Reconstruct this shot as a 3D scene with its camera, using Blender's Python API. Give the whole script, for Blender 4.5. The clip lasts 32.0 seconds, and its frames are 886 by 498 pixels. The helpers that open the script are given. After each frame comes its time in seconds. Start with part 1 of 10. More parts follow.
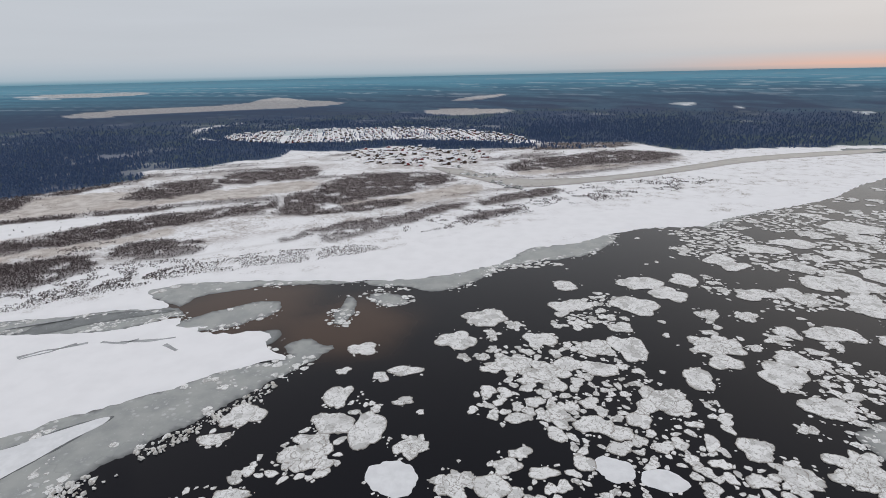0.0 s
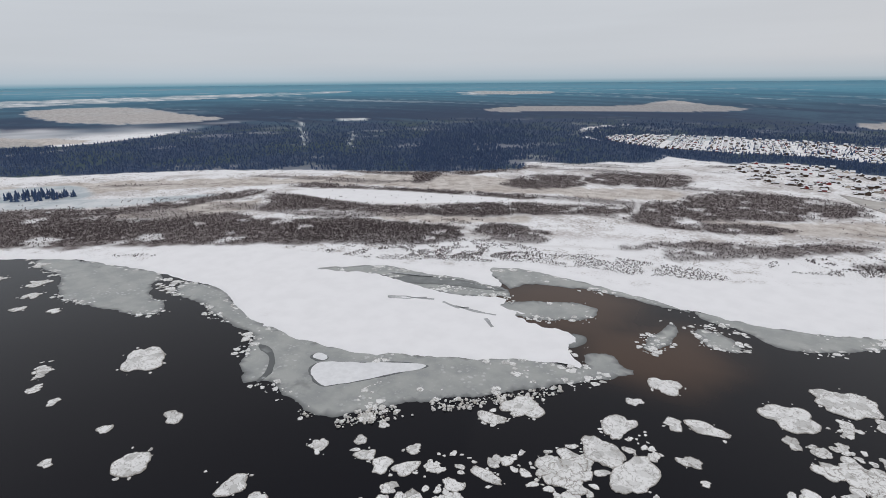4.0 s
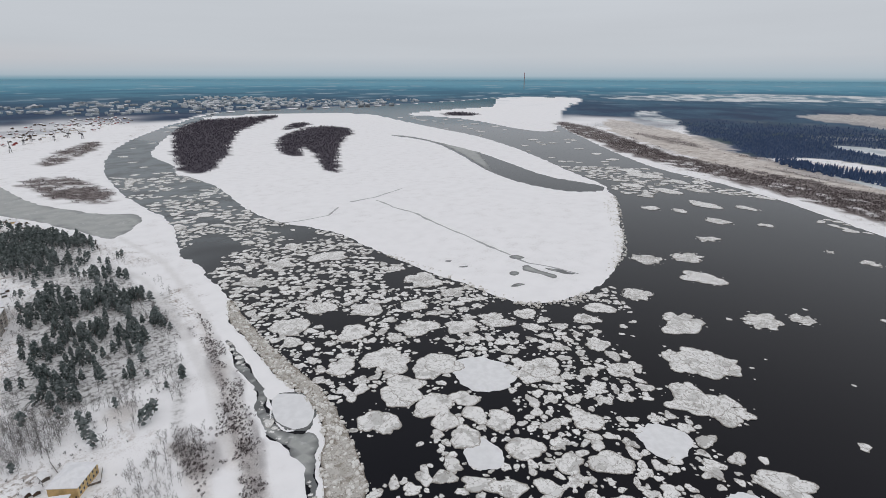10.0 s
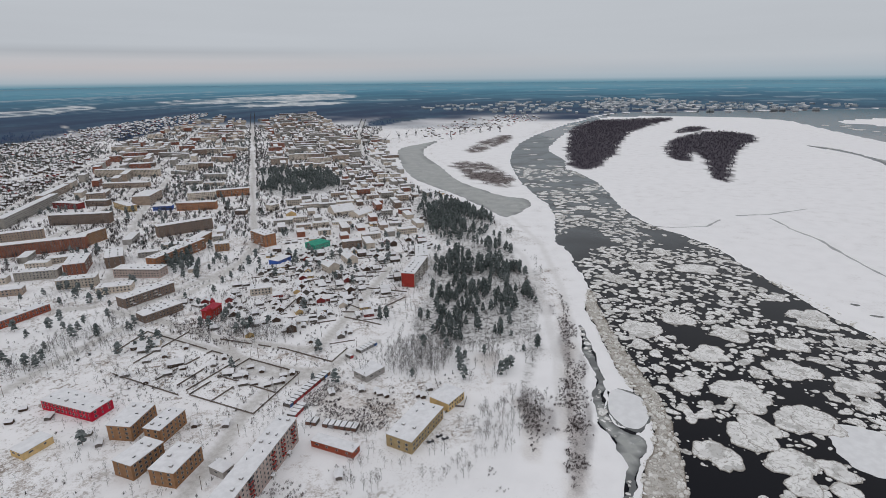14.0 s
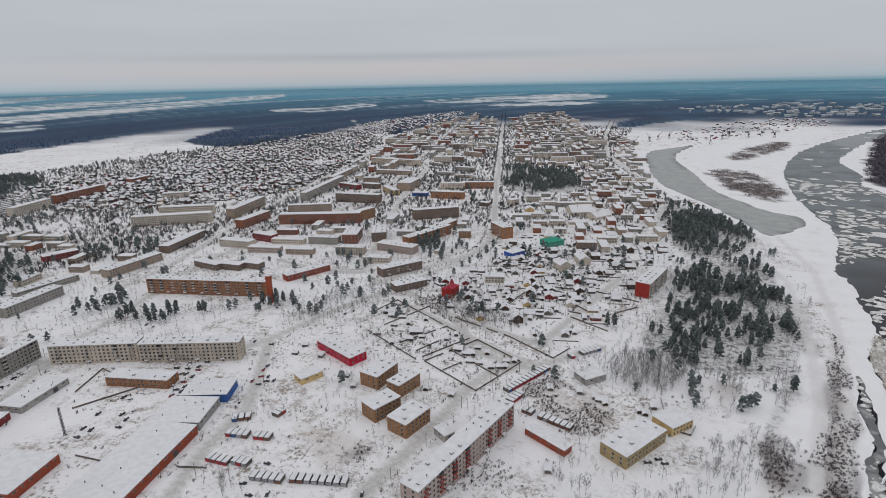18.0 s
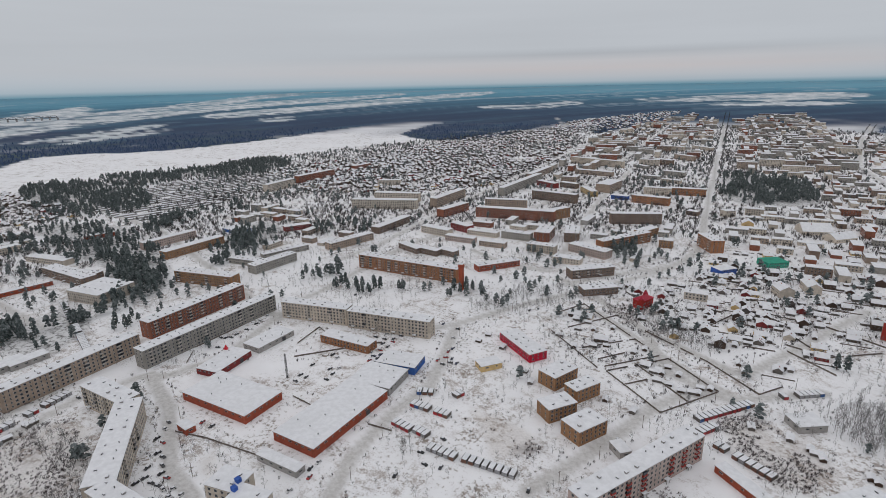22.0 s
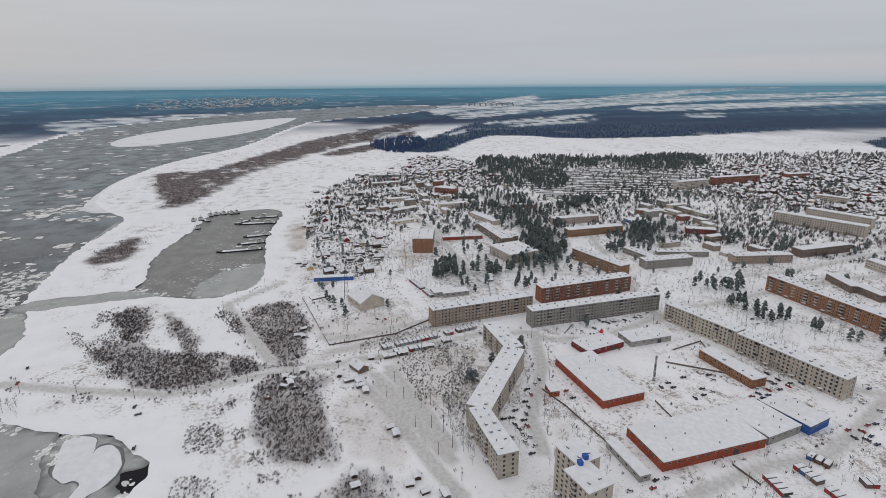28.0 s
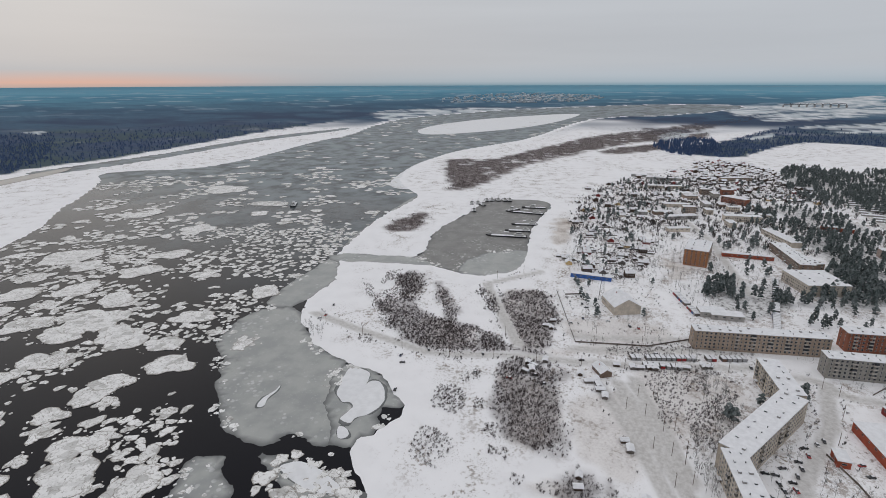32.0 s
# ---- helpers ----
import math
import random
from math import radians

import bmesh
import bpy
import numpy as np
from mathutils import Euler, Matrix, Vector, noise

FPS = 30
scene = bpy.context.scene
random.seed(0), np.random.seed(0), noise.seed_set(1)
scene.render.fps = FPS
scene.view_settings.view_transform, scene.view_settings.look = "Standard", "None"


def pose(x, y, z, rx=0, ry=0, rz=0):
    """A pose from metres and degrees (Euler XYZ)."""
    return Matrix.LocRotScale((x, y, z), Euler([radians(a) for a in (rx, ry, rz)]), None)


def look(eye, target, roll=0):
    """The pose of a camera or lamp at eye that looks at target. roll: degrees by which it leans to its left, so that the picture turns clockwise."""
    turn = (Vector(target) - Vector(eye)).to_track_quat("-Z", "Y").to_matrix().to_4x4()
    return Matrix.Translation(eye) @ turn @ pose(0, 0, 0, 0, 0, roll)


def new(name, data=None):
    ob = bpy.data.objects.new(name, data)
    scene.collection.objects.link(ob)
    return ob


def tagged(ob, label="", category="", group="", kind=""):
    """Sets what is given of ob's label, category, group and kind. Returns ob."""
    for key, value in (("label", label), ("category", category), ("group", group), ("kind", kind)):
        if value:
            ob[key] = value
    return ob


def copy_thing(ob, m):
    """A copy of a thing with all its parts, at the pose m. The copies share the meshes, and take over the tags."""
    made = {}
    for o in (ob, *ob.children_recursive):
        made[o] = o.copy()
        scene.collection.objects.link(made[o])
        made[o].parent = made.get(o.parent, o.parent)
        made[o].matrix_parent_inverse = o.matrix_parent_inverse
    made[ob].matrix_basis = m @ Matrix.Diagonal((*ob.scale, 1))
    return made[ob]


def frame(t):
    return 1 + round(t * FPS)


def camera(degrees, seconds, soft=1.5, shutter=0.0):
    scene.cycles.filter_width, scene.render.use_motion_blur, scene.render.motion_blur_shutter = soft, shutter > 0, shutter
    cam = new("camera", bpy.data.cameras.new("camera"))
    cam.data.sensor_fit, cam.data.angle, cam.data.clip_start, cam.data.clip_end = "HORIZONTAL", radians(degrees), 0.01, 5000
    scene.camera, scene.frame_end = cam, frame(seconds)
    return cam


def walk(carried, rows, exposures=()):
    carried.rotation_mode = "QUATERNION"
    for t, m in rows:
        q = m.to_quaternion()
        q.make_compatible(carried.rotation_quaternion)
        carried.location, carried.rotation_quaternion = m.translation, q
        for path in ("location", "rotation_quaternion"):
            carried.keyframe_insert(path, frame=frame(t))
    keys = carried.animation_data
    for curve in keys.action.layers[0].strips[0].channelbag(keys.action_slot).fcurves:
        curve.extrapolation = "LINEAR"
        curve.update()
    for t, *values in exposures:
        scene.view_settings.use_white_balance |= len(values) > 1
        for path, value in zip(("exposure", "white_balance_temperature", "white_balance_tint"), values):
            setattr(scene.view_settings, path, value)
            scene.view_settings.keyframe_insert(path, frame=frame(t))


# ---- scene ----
# A drone turns over a half-frozen river beside a snowy northern town.
# x and y in metres round the first standpoint, z = 0 is the level of the town's ground.
import mathutils.geometry

ROWS = []
ROWS += [
(0, 0.0, 0.0, 201.6, 0.61, -18.30, -1.24),
    (0.5, 2.9, 2.9, 201.9, 4.08, -18.21, -1.19),
    (1, 5.8, 5.8, 202.2, 7.50, -18.16, -1.18),
    (1.5, 8.8, 8.6, 202.4, 11.00, -18.07, -1.05),
    (2, 11.7, 11.4, 202.6, 14.75, -18.00, -1.05),
    (2.5, 14.6, 14.2, 202.8, 19.06, -17.92, -1.01),
    (4.5, 26.4, 25.1, 203.2, 47.89, -17.48, -0.43),
    (5, 29.2, 27.7, 203.3, 55.54, -17.43, -0.33),
    (5.5, 31.7, 30.2, 203.3, 63.03, -17.42, -0.17),
    (6, 34.0, 32.6, 203.4, 70.87, -17.42, -0.02),
    (6.5, 36.1, 34.9, 203.5, 78.58, -17.47, 0.12),
    (7, 37.9, 37.0, 203.5, 85.44, -17.53, 0.18),
    (7.5, 39.4, 39.1, 203.4, 92.17, -17.62, 0.31),
]
ROWS += [
    (8, 40.9, 41.1, 203.3, 99.54, -17.69, 0.36),
    (8.5, 42.3, 43.1, 203.1, 107.02, -17.79, 0.36),
    (9, 43.6, 44.8, 203.0, 114.49, -17.86, 0.34),
    (9.5, 44.7, 46.4, 202.9, 122.11, -17.91, 0.28),
    (10, 45.6, 47.9, 202.9, 129.54, -17.93, 0.20),
    (10.5, 46.3, 49.3, 203.0, 136.44, -17.95, 0.08),
    (11, 47.1, 50.6, 203.0, 141.97, -17.91, 0.08),
    (11.5, 47.9, 51.9, 203.1, 147.42, -17.95, -0.04),
    (12, 48.7, 53.1, 203.1, 152.22, -17.91, 0.07),
    (12.5, 49.5, 54.2, 203.1, 156.45, -17.85, -0.22),
    (13, 50.3, 55.2, 203.0, 161.03, -17.78, -0.32),
    (13.5, 51.0, 56.1, 202.9, 165.21, -17.73, -0.44),
    (14, 51.6, 56.7, 202.7, 169.12, -17.61, -0.62),
]
ROWS += [
    (14.5, 52.2, 57.3, 202.6, 172.81, -17.55, -0.65),
    (16.5, 54.4, 59.2, 202.4, 185.74, -17.37, -0.92),
    (17, 54.7, 59.8, 202.3, 189.06, -17.33, -0.97),
    (17.5, 55.0, 60.5, 202.3, 192.06, -17.27, -1.02),
    (18, 55.1, 61.3, 202.4, 194.55, -17.25, -1.13),
    (18.5, 55.2, 61.9, 202.5, 197.22, -17.20, -1.12),
    (19, 55.2, 62.3, 202.5, 200.24, -17.18, -1.18),
    (19.5, 55.2, 62.7, 202.6, 203.18, -17.16, -1.18),
    (20, 55.2, 63.0, 202.7, 205.79, -17.14, -1.20),
    (20.5, 55.2, 63.1, 202.8, 208.14, -17.11, -1.23),
    (21, 55.3, 63.2, 202.8, 210.55, -17.11, -1.18),
    (21.5, 55.5, 63.3, 202.9, 213.04, -17.12, -1.18),
    (22, 55.8, 63.4, 203.0, 215.54, -17.09, -1.25),
]
ROWS += [
    (22.5, 56.1, 63.5, 203.0, 218.02, -17.07, -1.16),
    (23, 56.4, 63.7, 202.9, 220.10, -17.04, -1.09),
    (23.5, 56.7, 64.0, 202.8, 223.21, -17.05, -0.95),
    (24, 56.9, 64.4, 202.7, 226.82, -17.04, -0.97),
    (24.5, 57.1, 64.7, 202.6, 230.68, -16.99, -0.73),
    (26.5, 57.2, 65.5, 202.5, 245.31, -17.05, -0.56),
    (27, 57.3, 65.6, 202.4, 249.29, -17.07, -0.55),
    (27.5, 57.4, 65.6, 202.3, 253.39, -17.11, -0.40),
    (28, 57.5, 65.5, 202.1, 257.49, -17.14, -0.39),
    (28.5, 57.4, 65.3, 201.9, 261.44, -17.18, -0.47),
    (29, 57.4, 65.1, 201.6, 265.43, -17.21, -0.49),
    (29.5, 57.4, 64.9, 201.3, 269.40, -17.22, -0.41),
    (30, 57.5, 64.7, 201.0, 273.32, -17.23, -0.32),
]
ROWS += [
    (30.5, 57.6, 64.5, 200.7, 277.11, -17.24, -0.27),
    (31, 57.8, 64.2, 200.4, 280.55, -17.28, -0.18),
    (31.5, 57.9, 63.8, 200.1, 283.56, -17.30, -0.25),
    (32, 58.0, 63.5, 199.8, 286.35, -17.33, -0.17),
]
cam = camera(79.2, 32.0, soft=0.55)


def seat_pose(x, y, z, yaw, pitch, roll):
    a, b = radians(yaw), radians(pitch)
    way = Vector((-math.sin(a) * math.cos(b), math.cos(a) * math.cos(b), math.sin(b)))
    return look((x, y, z), Vector((x, y, z)) + way * 100, roll)


walk(cam, [(t, seat_pose(*row)) for t, *row in ROWS], exposures=[(0, -0.10, 6330, 10), (6, -0.03, 6410, 10), (9, -0.06, 6410, 10), (13, -0.21, 6390, 10), (20, -0.25, 6390, 10), (32, -0.23, 6390, 10)])

# ---- sky and light: a bright overcast with a thin red strip of sunset low over the woods ----
SUN_AZ = 321.0      # degrees to the left of +y
SUN_EL = 24.0
world = bpy.data.worlds.new("overcast_sky")
scene.world = world
world.use_nodes = True
wn, wl = world.node_tree.nodes, world.node_tree.links
wn.clear()
w_out = wn.new("ShaderNodeOutputWorld")
w_bg = wn.new("ShaderNodeBackground")
w_sky = wn.new("ShaderNodeTexSky")
w_sky.sky_type = "NISHITA"
w_sky.sun_disc = False
w_sky.sun_elevation = radians(SUN_EL)
w_sky.sun_rotation = radians(-SUN_AZ)
w_sky.air_density, w_sky.dust_density, w_sky.ozone_density = 1.0, 4.0, 1.0
w_co = wn.new("ShaderNodeTexCoord")
w_sep = wn.new("ShaderNodeSeparateXYZ")
wl.new(w_co.outputs["Generated"], w_sep.inputs[0])


def w_math(op, a, b=None, clamp=False):
    n = wn.new("ShaderNodeMath")
    n.operation, n.use_clamp = op, clamp
    for i, v in enumerate((a, b)):
        if v is None:
            continue
        if isinstance(v, (int, float)):
            n.inputs[i].default_value = v
        else:
            wl.new(v, n.inputs[i])
    return n.outputs[0]


def w_mix(fac, a, b, mode="MIX"):
    n = wn.new("ShaderNodeMix")
    n.data_type, n.blend_type = "RGBA", mode
    for i, v in ((0, fac), (6, a), (7, b)):
        if isinstance(v, (int, float)):
            n.inputs[i].default_value = v
        elif isinstance(v, tuple):
            n.inputs[i].default_value = (*v, 1)
        else:
            wl.new(v, n.inputs[i])
    return n.outputs[2]


w_up = w_sep.outputs["Z"]
w_ramp = wn.new("ShaderNodeValToRGB")
wl.new(w_math("ADD", w_math("MULTIPLY", w_up, 0.5), 0.5, True), w_ramp.inputs[0])
cr = w_ramp.color_ramp
cr.elements[0].position, cr.elements[0].color = 0.0, (0.20, 0.22, 0.25, 1)
cr.elements[1].position, cr.elements[1].color = 1.0, (0.79, 0.785, 0.795, 1)
for p, c in ((0.4958, (0.105, 0.260, 0.345, 1)), (0.4966, (0.17, 0.345, 0.43, 1)), (0.498, (0.36, 0.47, 0.54, 1)), (0.5015, (0.47, 0.545, 0.60, 1)), (0.509, (0.53, 0.575, 0.62, 1)), (0.515, (0.565, 0.595, 0.63, 1)),
             (0.54, (0.575, 0.60, 0.635, 1)), (0.60, (0.625, 0.65, 0.68, 1)), (0.75, (0.69, 0.69, 0.705, 1))):
    e = cr.elements.new(p)
    e.color = c
# soft streaks of the cloud deck
w_map = wn.new("ShaderNodeMapping")
w_map.inputs["Scale"].default_value = (1.0, 1.0, 14.0)
wl.new(w_co.outputs["Generated"], w_map.inputs[0])
w_noise = wn.new("ShaderNodeTexNoise")
w_noise.inputs["Scale"].default_value, w_noise.inputs["Detail"].default_value = 1.6, 4.0
wl.new(w_map.outputs[0], w_noise.inputs["Vector"])
w_cloud = w_math("ADD", w_math("MULTIPLY", w_noise.outputs[0], 0.16), 0.92)
# nearness to the sunset's bearing
sx, sy = -math.sin(radians(SUN_AZ)), math.cos(radians(SUN_AZ))
w_dot = w_math("ADD", w_math("MULTIPLY", w_sep.outputs["X"], sx), w_math("MULTIPLY", w_sep.outputs["Y"], sy))
w_near = w_math("POWER", w_math("MAXIMUM", w_dot, 0.0), 30.0)
w_low = w_math("POWER", w_math("SUBTRACT", 1.0, w_math("ABSOLUTE", w_math("MULTIPLY", w_math("SUBTRACT", w_up, 0.001), 55.0)), True), 1.0)
w_wide = w_math("POWER", w_math("MAXIMUM", w_dot, 0.0), 3.0)
w_mid = w_math("SUBTRACT", 1.0, w_math("ABSOLUTE", w_math("MULTIPLY", w_math("SUBTRACT", w_up, 0.03), 4.2)), True)
w_c1 = w_mix(w_math("MULTIPLY", w_math("MULTIPLY", w_wide, w_mid), 0.32), w_ramp.outputs[0], (0.60, 0.52, 0.48))
# a faint rosy break in the cloud opposite
rx_, ry_ = -math.sin(radians(200)), math.cos(radians(200))
w_far = w_math("POWER", w_math("MAXIMUM", w_math("ADD", w_math("MULTIPLY", w_sep.outputs["X"], rx_), w_math("MULTIPLY", w_sep.outputs["Y"], ry_)), 0.0), 5.0)
w_band = w_math("SUBTRACT", 1.0, w_math("ABSOLUTE", w_math("MULTIPLY", w_math("SUBTRACT", w_up, 0.022), 38.0)), True)
w_c1 = w_mix(w_math("MULTIPLY", w_math("MULTIPLY", w_far, w_band), 0.55), w_c1, (0.66, 0.575, 0.555))
w_dusk = w_math("SUBTRACT", 1.0, w_math("ABSOLUTE", w_math("MULTIPLY", w_math("SUBTRACT", w_up, 0.045), 90.0)), True)
w_c1 = w_mix(w_math("MULTIPLY", w_math("MULTIPLY", w_math("POWER", w_far, 3.0), w_dusk), 0.5), w_c1, (0.40, 0.42, 0.45))
w_c2 = w_mix(w_math("MULTIPLY", w_math("MULTIPLY", w_near, w_low, True), 0.7), w_c1, (0.95, 0.50, 0.34))
w_c3 = w_mix(1.0, w_c2, w_cloud, "MULTIPLY")
w_c4 = w_mix(0.004, w_c3, w_sky.outputs[0])
wl.new(w_c4, w_bg.inputs[0])
w_bg.inputs[1].default_value = 1.0
wl.new(w_bg.outputs[0], w_out.inputs[0])

sun = new("low_sun", bpy.data.lights.new("low_sun", "SUN"))
sun.data.energy, sun.data.angle, sun.data.color = 0.32, radians(130), (1.0, 0.90, 0.82)
sa, se = radians(SUN_AZ), radians(SUN_EL)
sun.matrix_world = look((-math.sin(sa) * 900, math.cos(sa) * 900, 700), (-math.sin(sa) * 900 + math.sin(sa) * math.cos(se), math.cos(sa) * 900 - math.cos(sa) * math.cos(se), 700 - math.sin(se)))

# ---- the far country is drawn in: past 2.5 km distances shrink, keeping each bearing and each angle below the horizon ----
EYE = np.array([50.0, 58.0])
EYE_Z, NEAR_R, FAR_R, END_D = 202.0, 2500.0, 2200.0, 30000.0


def warp(x, y, z=0.0):
    """True place to model place, for numbers or arrays."""
    x, y, z = np.asarray(x, float), np.asarray(y, float), np.asarray(z, float)
    d = np.maximum(np.hypot(x - EYE[0], y - EYE[1]), 1e-6)
    over = np.maximum(d - NEAR_R, 0)
    r = np.where(d > NEAR_R, NEAR_R + FAR_R * (1 - np.exp(-over / FAR_R)), d)
    k = r / d
    return EYE[0] + (x - EYE[0]) * k, EYE[1] + (y - EYE[1]) * k, EYE_Z + (z - EYE_Z) * k


# ---- materials ----


class Nodes:
    """A material under construction."""

    def __init__(self, name, rough=0.7, metal=0.0, spec=0.4):
        self.mat = bpy.data.materials.new(name)
        self.mat.use_nodes = True
        self.n, self.l = self.mat.node_tree.nodes, self.mat.node_tree.links
        self.bsdf = self.n["Principled BSDF"]
        self.bsdf.inputs["Roughness"].default_value = rough
        self.bsdf.inputs["Metallic"].default_value = metal
        self.bsdf.inputs["Specular IOR Level"].default_value = spec
        self.geo = self.n.new("ShaderNodeNewGeometry")
        self.pos = self.geo.outputs["Position"]

    def put(self, socket, v):
        if isinstance(v, (int, float)):
            socket.default_value = v
        elif isinstance(v, tuple):
            socket.default_value = (*v, 1) if len(socket.default_value) == 4 else v
        else:
            self.l.new(v, socket)

    def noise(self, scale, detail=3.0, rough=0.55, vec=None, dim=(1, 1, 1)):
        n = self.n.new("ShaderNodeTexNoise")
        n.inputs["Scale"].default_value, n.inputs["Detail"].default_value, n.inputs["Roughness"].default_value = scale, detail, rough
        v = vec or self.pos
        if dim != (1, 1, 1):
            m = self.n.new("ShaderNodeMapping")
            m.inputs["Scale"].default_value = dim
            self.l.new(v, m.inputs[0])
            v = m.outputs[0]
        self.l.new(v, n.inputs["Vector"])
        return n.outputs[0]

    def cells(self, scale, feature="F1", out="Distance", vec=None):
        n = self.n.new("ShaderNodeTexVoronoi")
        n.feature = feature
        n.inputs["Scale"].default_value = scale
        self.l.new(vec or self.pos, n.inputs["Vector"])
        return n.outputs[out]

    def math(self, op, a, b=0.0, clamp=False):
        n = self.n.new("ShaderNodeMath")
        n.operation, n.use_clamp = op, clamp
        self.put(n.inputs[0], a)
        self.put(n.inputs[1], b)
        return n.outputs[0]

    def step(self, v, lo, hi):
        n = self.n.new("ShaderNodeMapRange")
        n.interpolation_type = "SMOOTHSTEP"
        self.put(n.inputs[0], v)
        n.inputs[1].default_value, n.inputs[2].default_value = lo, hi
        return n.outputs[0]

    def mix(self, fac, a, b, mode="MIX"):
        n = self.n.new("ShaderNodeMix")
        n.data_type, n.blend_type = "RGBA", mode
        self.put(n.inputs[0], fac)
        self.put(n.inputs[6], a)
        self.put(n.inputs[7], b)
        return n.outputs[2]

    def attr(self, name):
        n = self.n.new("ShaderNodeAttribute")
        n.attribute_name = name
        return n.outputs["Fac"]

    def random(self):
        return self.n.new("ShaderNodeObjectInfo").outputs["Random"]

    def island(self):
        return self.geo.outputs["Random Per Island"]

    def bump(self, height, strength=0.3, distance=0.3):
        n = self.n.new("ShaderNodeBump")
        n.inputs["Strength"].default_value, n.inputs["Distance"].default_value = strength, distance
        self.l.new(height, n.inputs["Height"])
        self.l.new(n.outputs[0], self.bsdf.inputs["Normal"])

    def colour(self, v):
        self.put(self.bsdf.inputs["Base Color"], v)
        return self

    def rough(self, v):
        self.put(self.bsdf.inputs["Roughness"], v)
        return self


def plain(name, c, rough=0.75, spread=0.16, scale=0.9, metal=0.0, dirt=None):
    """A surface with grain, and coarser soiling, round one colour."""
    m = Nodes(name, rough, metal)
    a = m.noise(scale, 4)
    b = m.noise(scale * 0.13, 2)
    lo = tuple(x * (1 - spread * 1.6) for x in c)
    hi = tuple(min(1, x * (1 + spread)) for x in c)
    base = m.mix(m.step(a, 0.3, 0.7), lo, hi)
    base = m.mix(m.math("MULTIPLY", m.step(b, 0.45, 0.75), 0.35), base, dirt or tuple(x * 0.6 for x in c))
    m.colour(base)
    return m.mat


def make_ground():
    m = Nodes("snowy_ground", 0.9, spec=0.2)
    fine, mid, big = m.noise(0.35, 5, 0.65), m.noise(0.05, 4), m.noise(0.008, 3)
    snow = m.mix(m.step(mid, 0.35, 0.7), (0.91, 0.91, 0.93), (0.87, 0.87, 0.89))
    # dead grass and twigs showing through
    thin = m.step(m.math("ADD", m.math("MULTIPLY", fine, 0.6), m.math("MULTIPLY", mid, 0.4)), 0.52, 0.62)
    col = m.mix(m.math("MULTIPLY", m.math("MULTIPLY", thin, m.step(big, 0.40, 0.55)), m.attr("bare")), snow, (0.30, 0.26, 0.23))
    speck = m.math("MULTIPLY", m.step(m.noise(0.9, 4, 0.8), 0.54, 0.66), m.step(m.noise(0.022, 4, 0.6), 0.52, 0.64))
    col = m.mix(m.math("MULTIPLY", m.math("MULTIPLY", speck, m.attr("bare")), 0.8), col, (0.22, 0.185, 0.165))
    dry = m.step(m.math("ADD", m.math("MULTIPLY", m.noise(0.18, 5, 0.7), 0.5), m.math("MULTIPLY", m.noise(0.011, 3, 0.6), 0.5)), 0.44, 0.60)
    col = m.mix(m.math("MULTIPLY", m.math("MULTIPLY", dry, m.attr("plain")), 0.62), col, (0.36, 0.31, 0.285))
    trod = m.step(m.math("ADD", m.math("MULTIPLY", m.noise(0.12, 5, 0.7), 0.6), m.math("MULTIPLY", m.noise(0.9, 4, 0.7), 0.4)), 0.47, 0.60)
    trod = m.math("MULTIPLY", trod, m.math("ADD", 0.05, m.math("MULTIPLY", m.step(m.noise(0.016, 4, 0.6), 0.49, 0.60), 1.1)))
    col = m.mix(m.math("MULTIPLY", m.math("MULTIPLY", trod, m.attr("town")), 0.72), col, (0.33, 0.275, 0.24))
    tan = m.mix(m.step(m.math("ADD", m.math("MULTIPLY", mid, 0.4), m.math("MULTIPLY", m.noise(0.6, 5, 0.75), 0.6)), 0.42, 0.60), (0.66, 0.61, 0.56), (0.33, 0.27, 0.23))
    col = m.mix(m.attr("tan"), col, tan)
    twig = m.mix(m.step(m.math("ADD", m.math("MULTIPLY", m.noise(1.1, 5, 0.8), 0.65), m.math("MULTIPLY", m.noise(0.09, 3), 0.35)), 0.45, 0.58), (0.088, 0.070, 0.071), (0.34, 0.31, 0.305))
    col = m.mix(m.attr("scrub"), col, twig)
    col = m.mix(m.attr("thick"), col, m.mix(m.step(fine, 0.4, 0.65), (0.046, 0.040, 0.054), (0.105, 0.092, 0.112)))
    litter = m.mix(m.step(m.noise(0.22, 5, 0.7), 0.36, 0.54), (0.17, 0.165, 0.16), (0.70, 0.70, 0.71))
    col = m.mix(m.attr("wood"), col, litter)
    # forest floor carries the navy tint of distance haze in its colour
    hazy_needles = m.mix(m.step(mid, 0.3, 0.7), (0.028, 0.050, 0.105), (0.054, 0.086, 0.158))
    hazy_needles = m.mix(m.step(m.noise(0.003, 4, 0.6), 0.42, 0.62), hazy_needles, (0.050, 0.082, 0.098))
    col = m.mix(m.attr("forest"), col, hazy_needles)
    # woods beyond in patchy tones, with distance haze painted in as blue
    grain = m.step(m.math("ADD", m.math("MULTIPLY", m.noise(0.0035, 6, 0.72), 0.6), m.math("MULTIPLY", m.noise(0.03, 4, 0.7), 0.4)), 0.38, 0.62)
    hazed_woods = m.mix(grain, (0.034, 0.072, 0.132), (0.054, 0.112, 0.178))
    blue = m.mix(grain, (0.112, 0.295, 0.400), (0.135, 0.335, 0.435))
    hazed_woods = m.mix(m.attr("stand"), (0.028, 0.052, 0.106), hazed_woods)
    hazed_woods = m.mix(m.attr("haze"), hazed_woods, m.mix(m.attr("stand"), (0.095, 0.255, 0.360), blue))
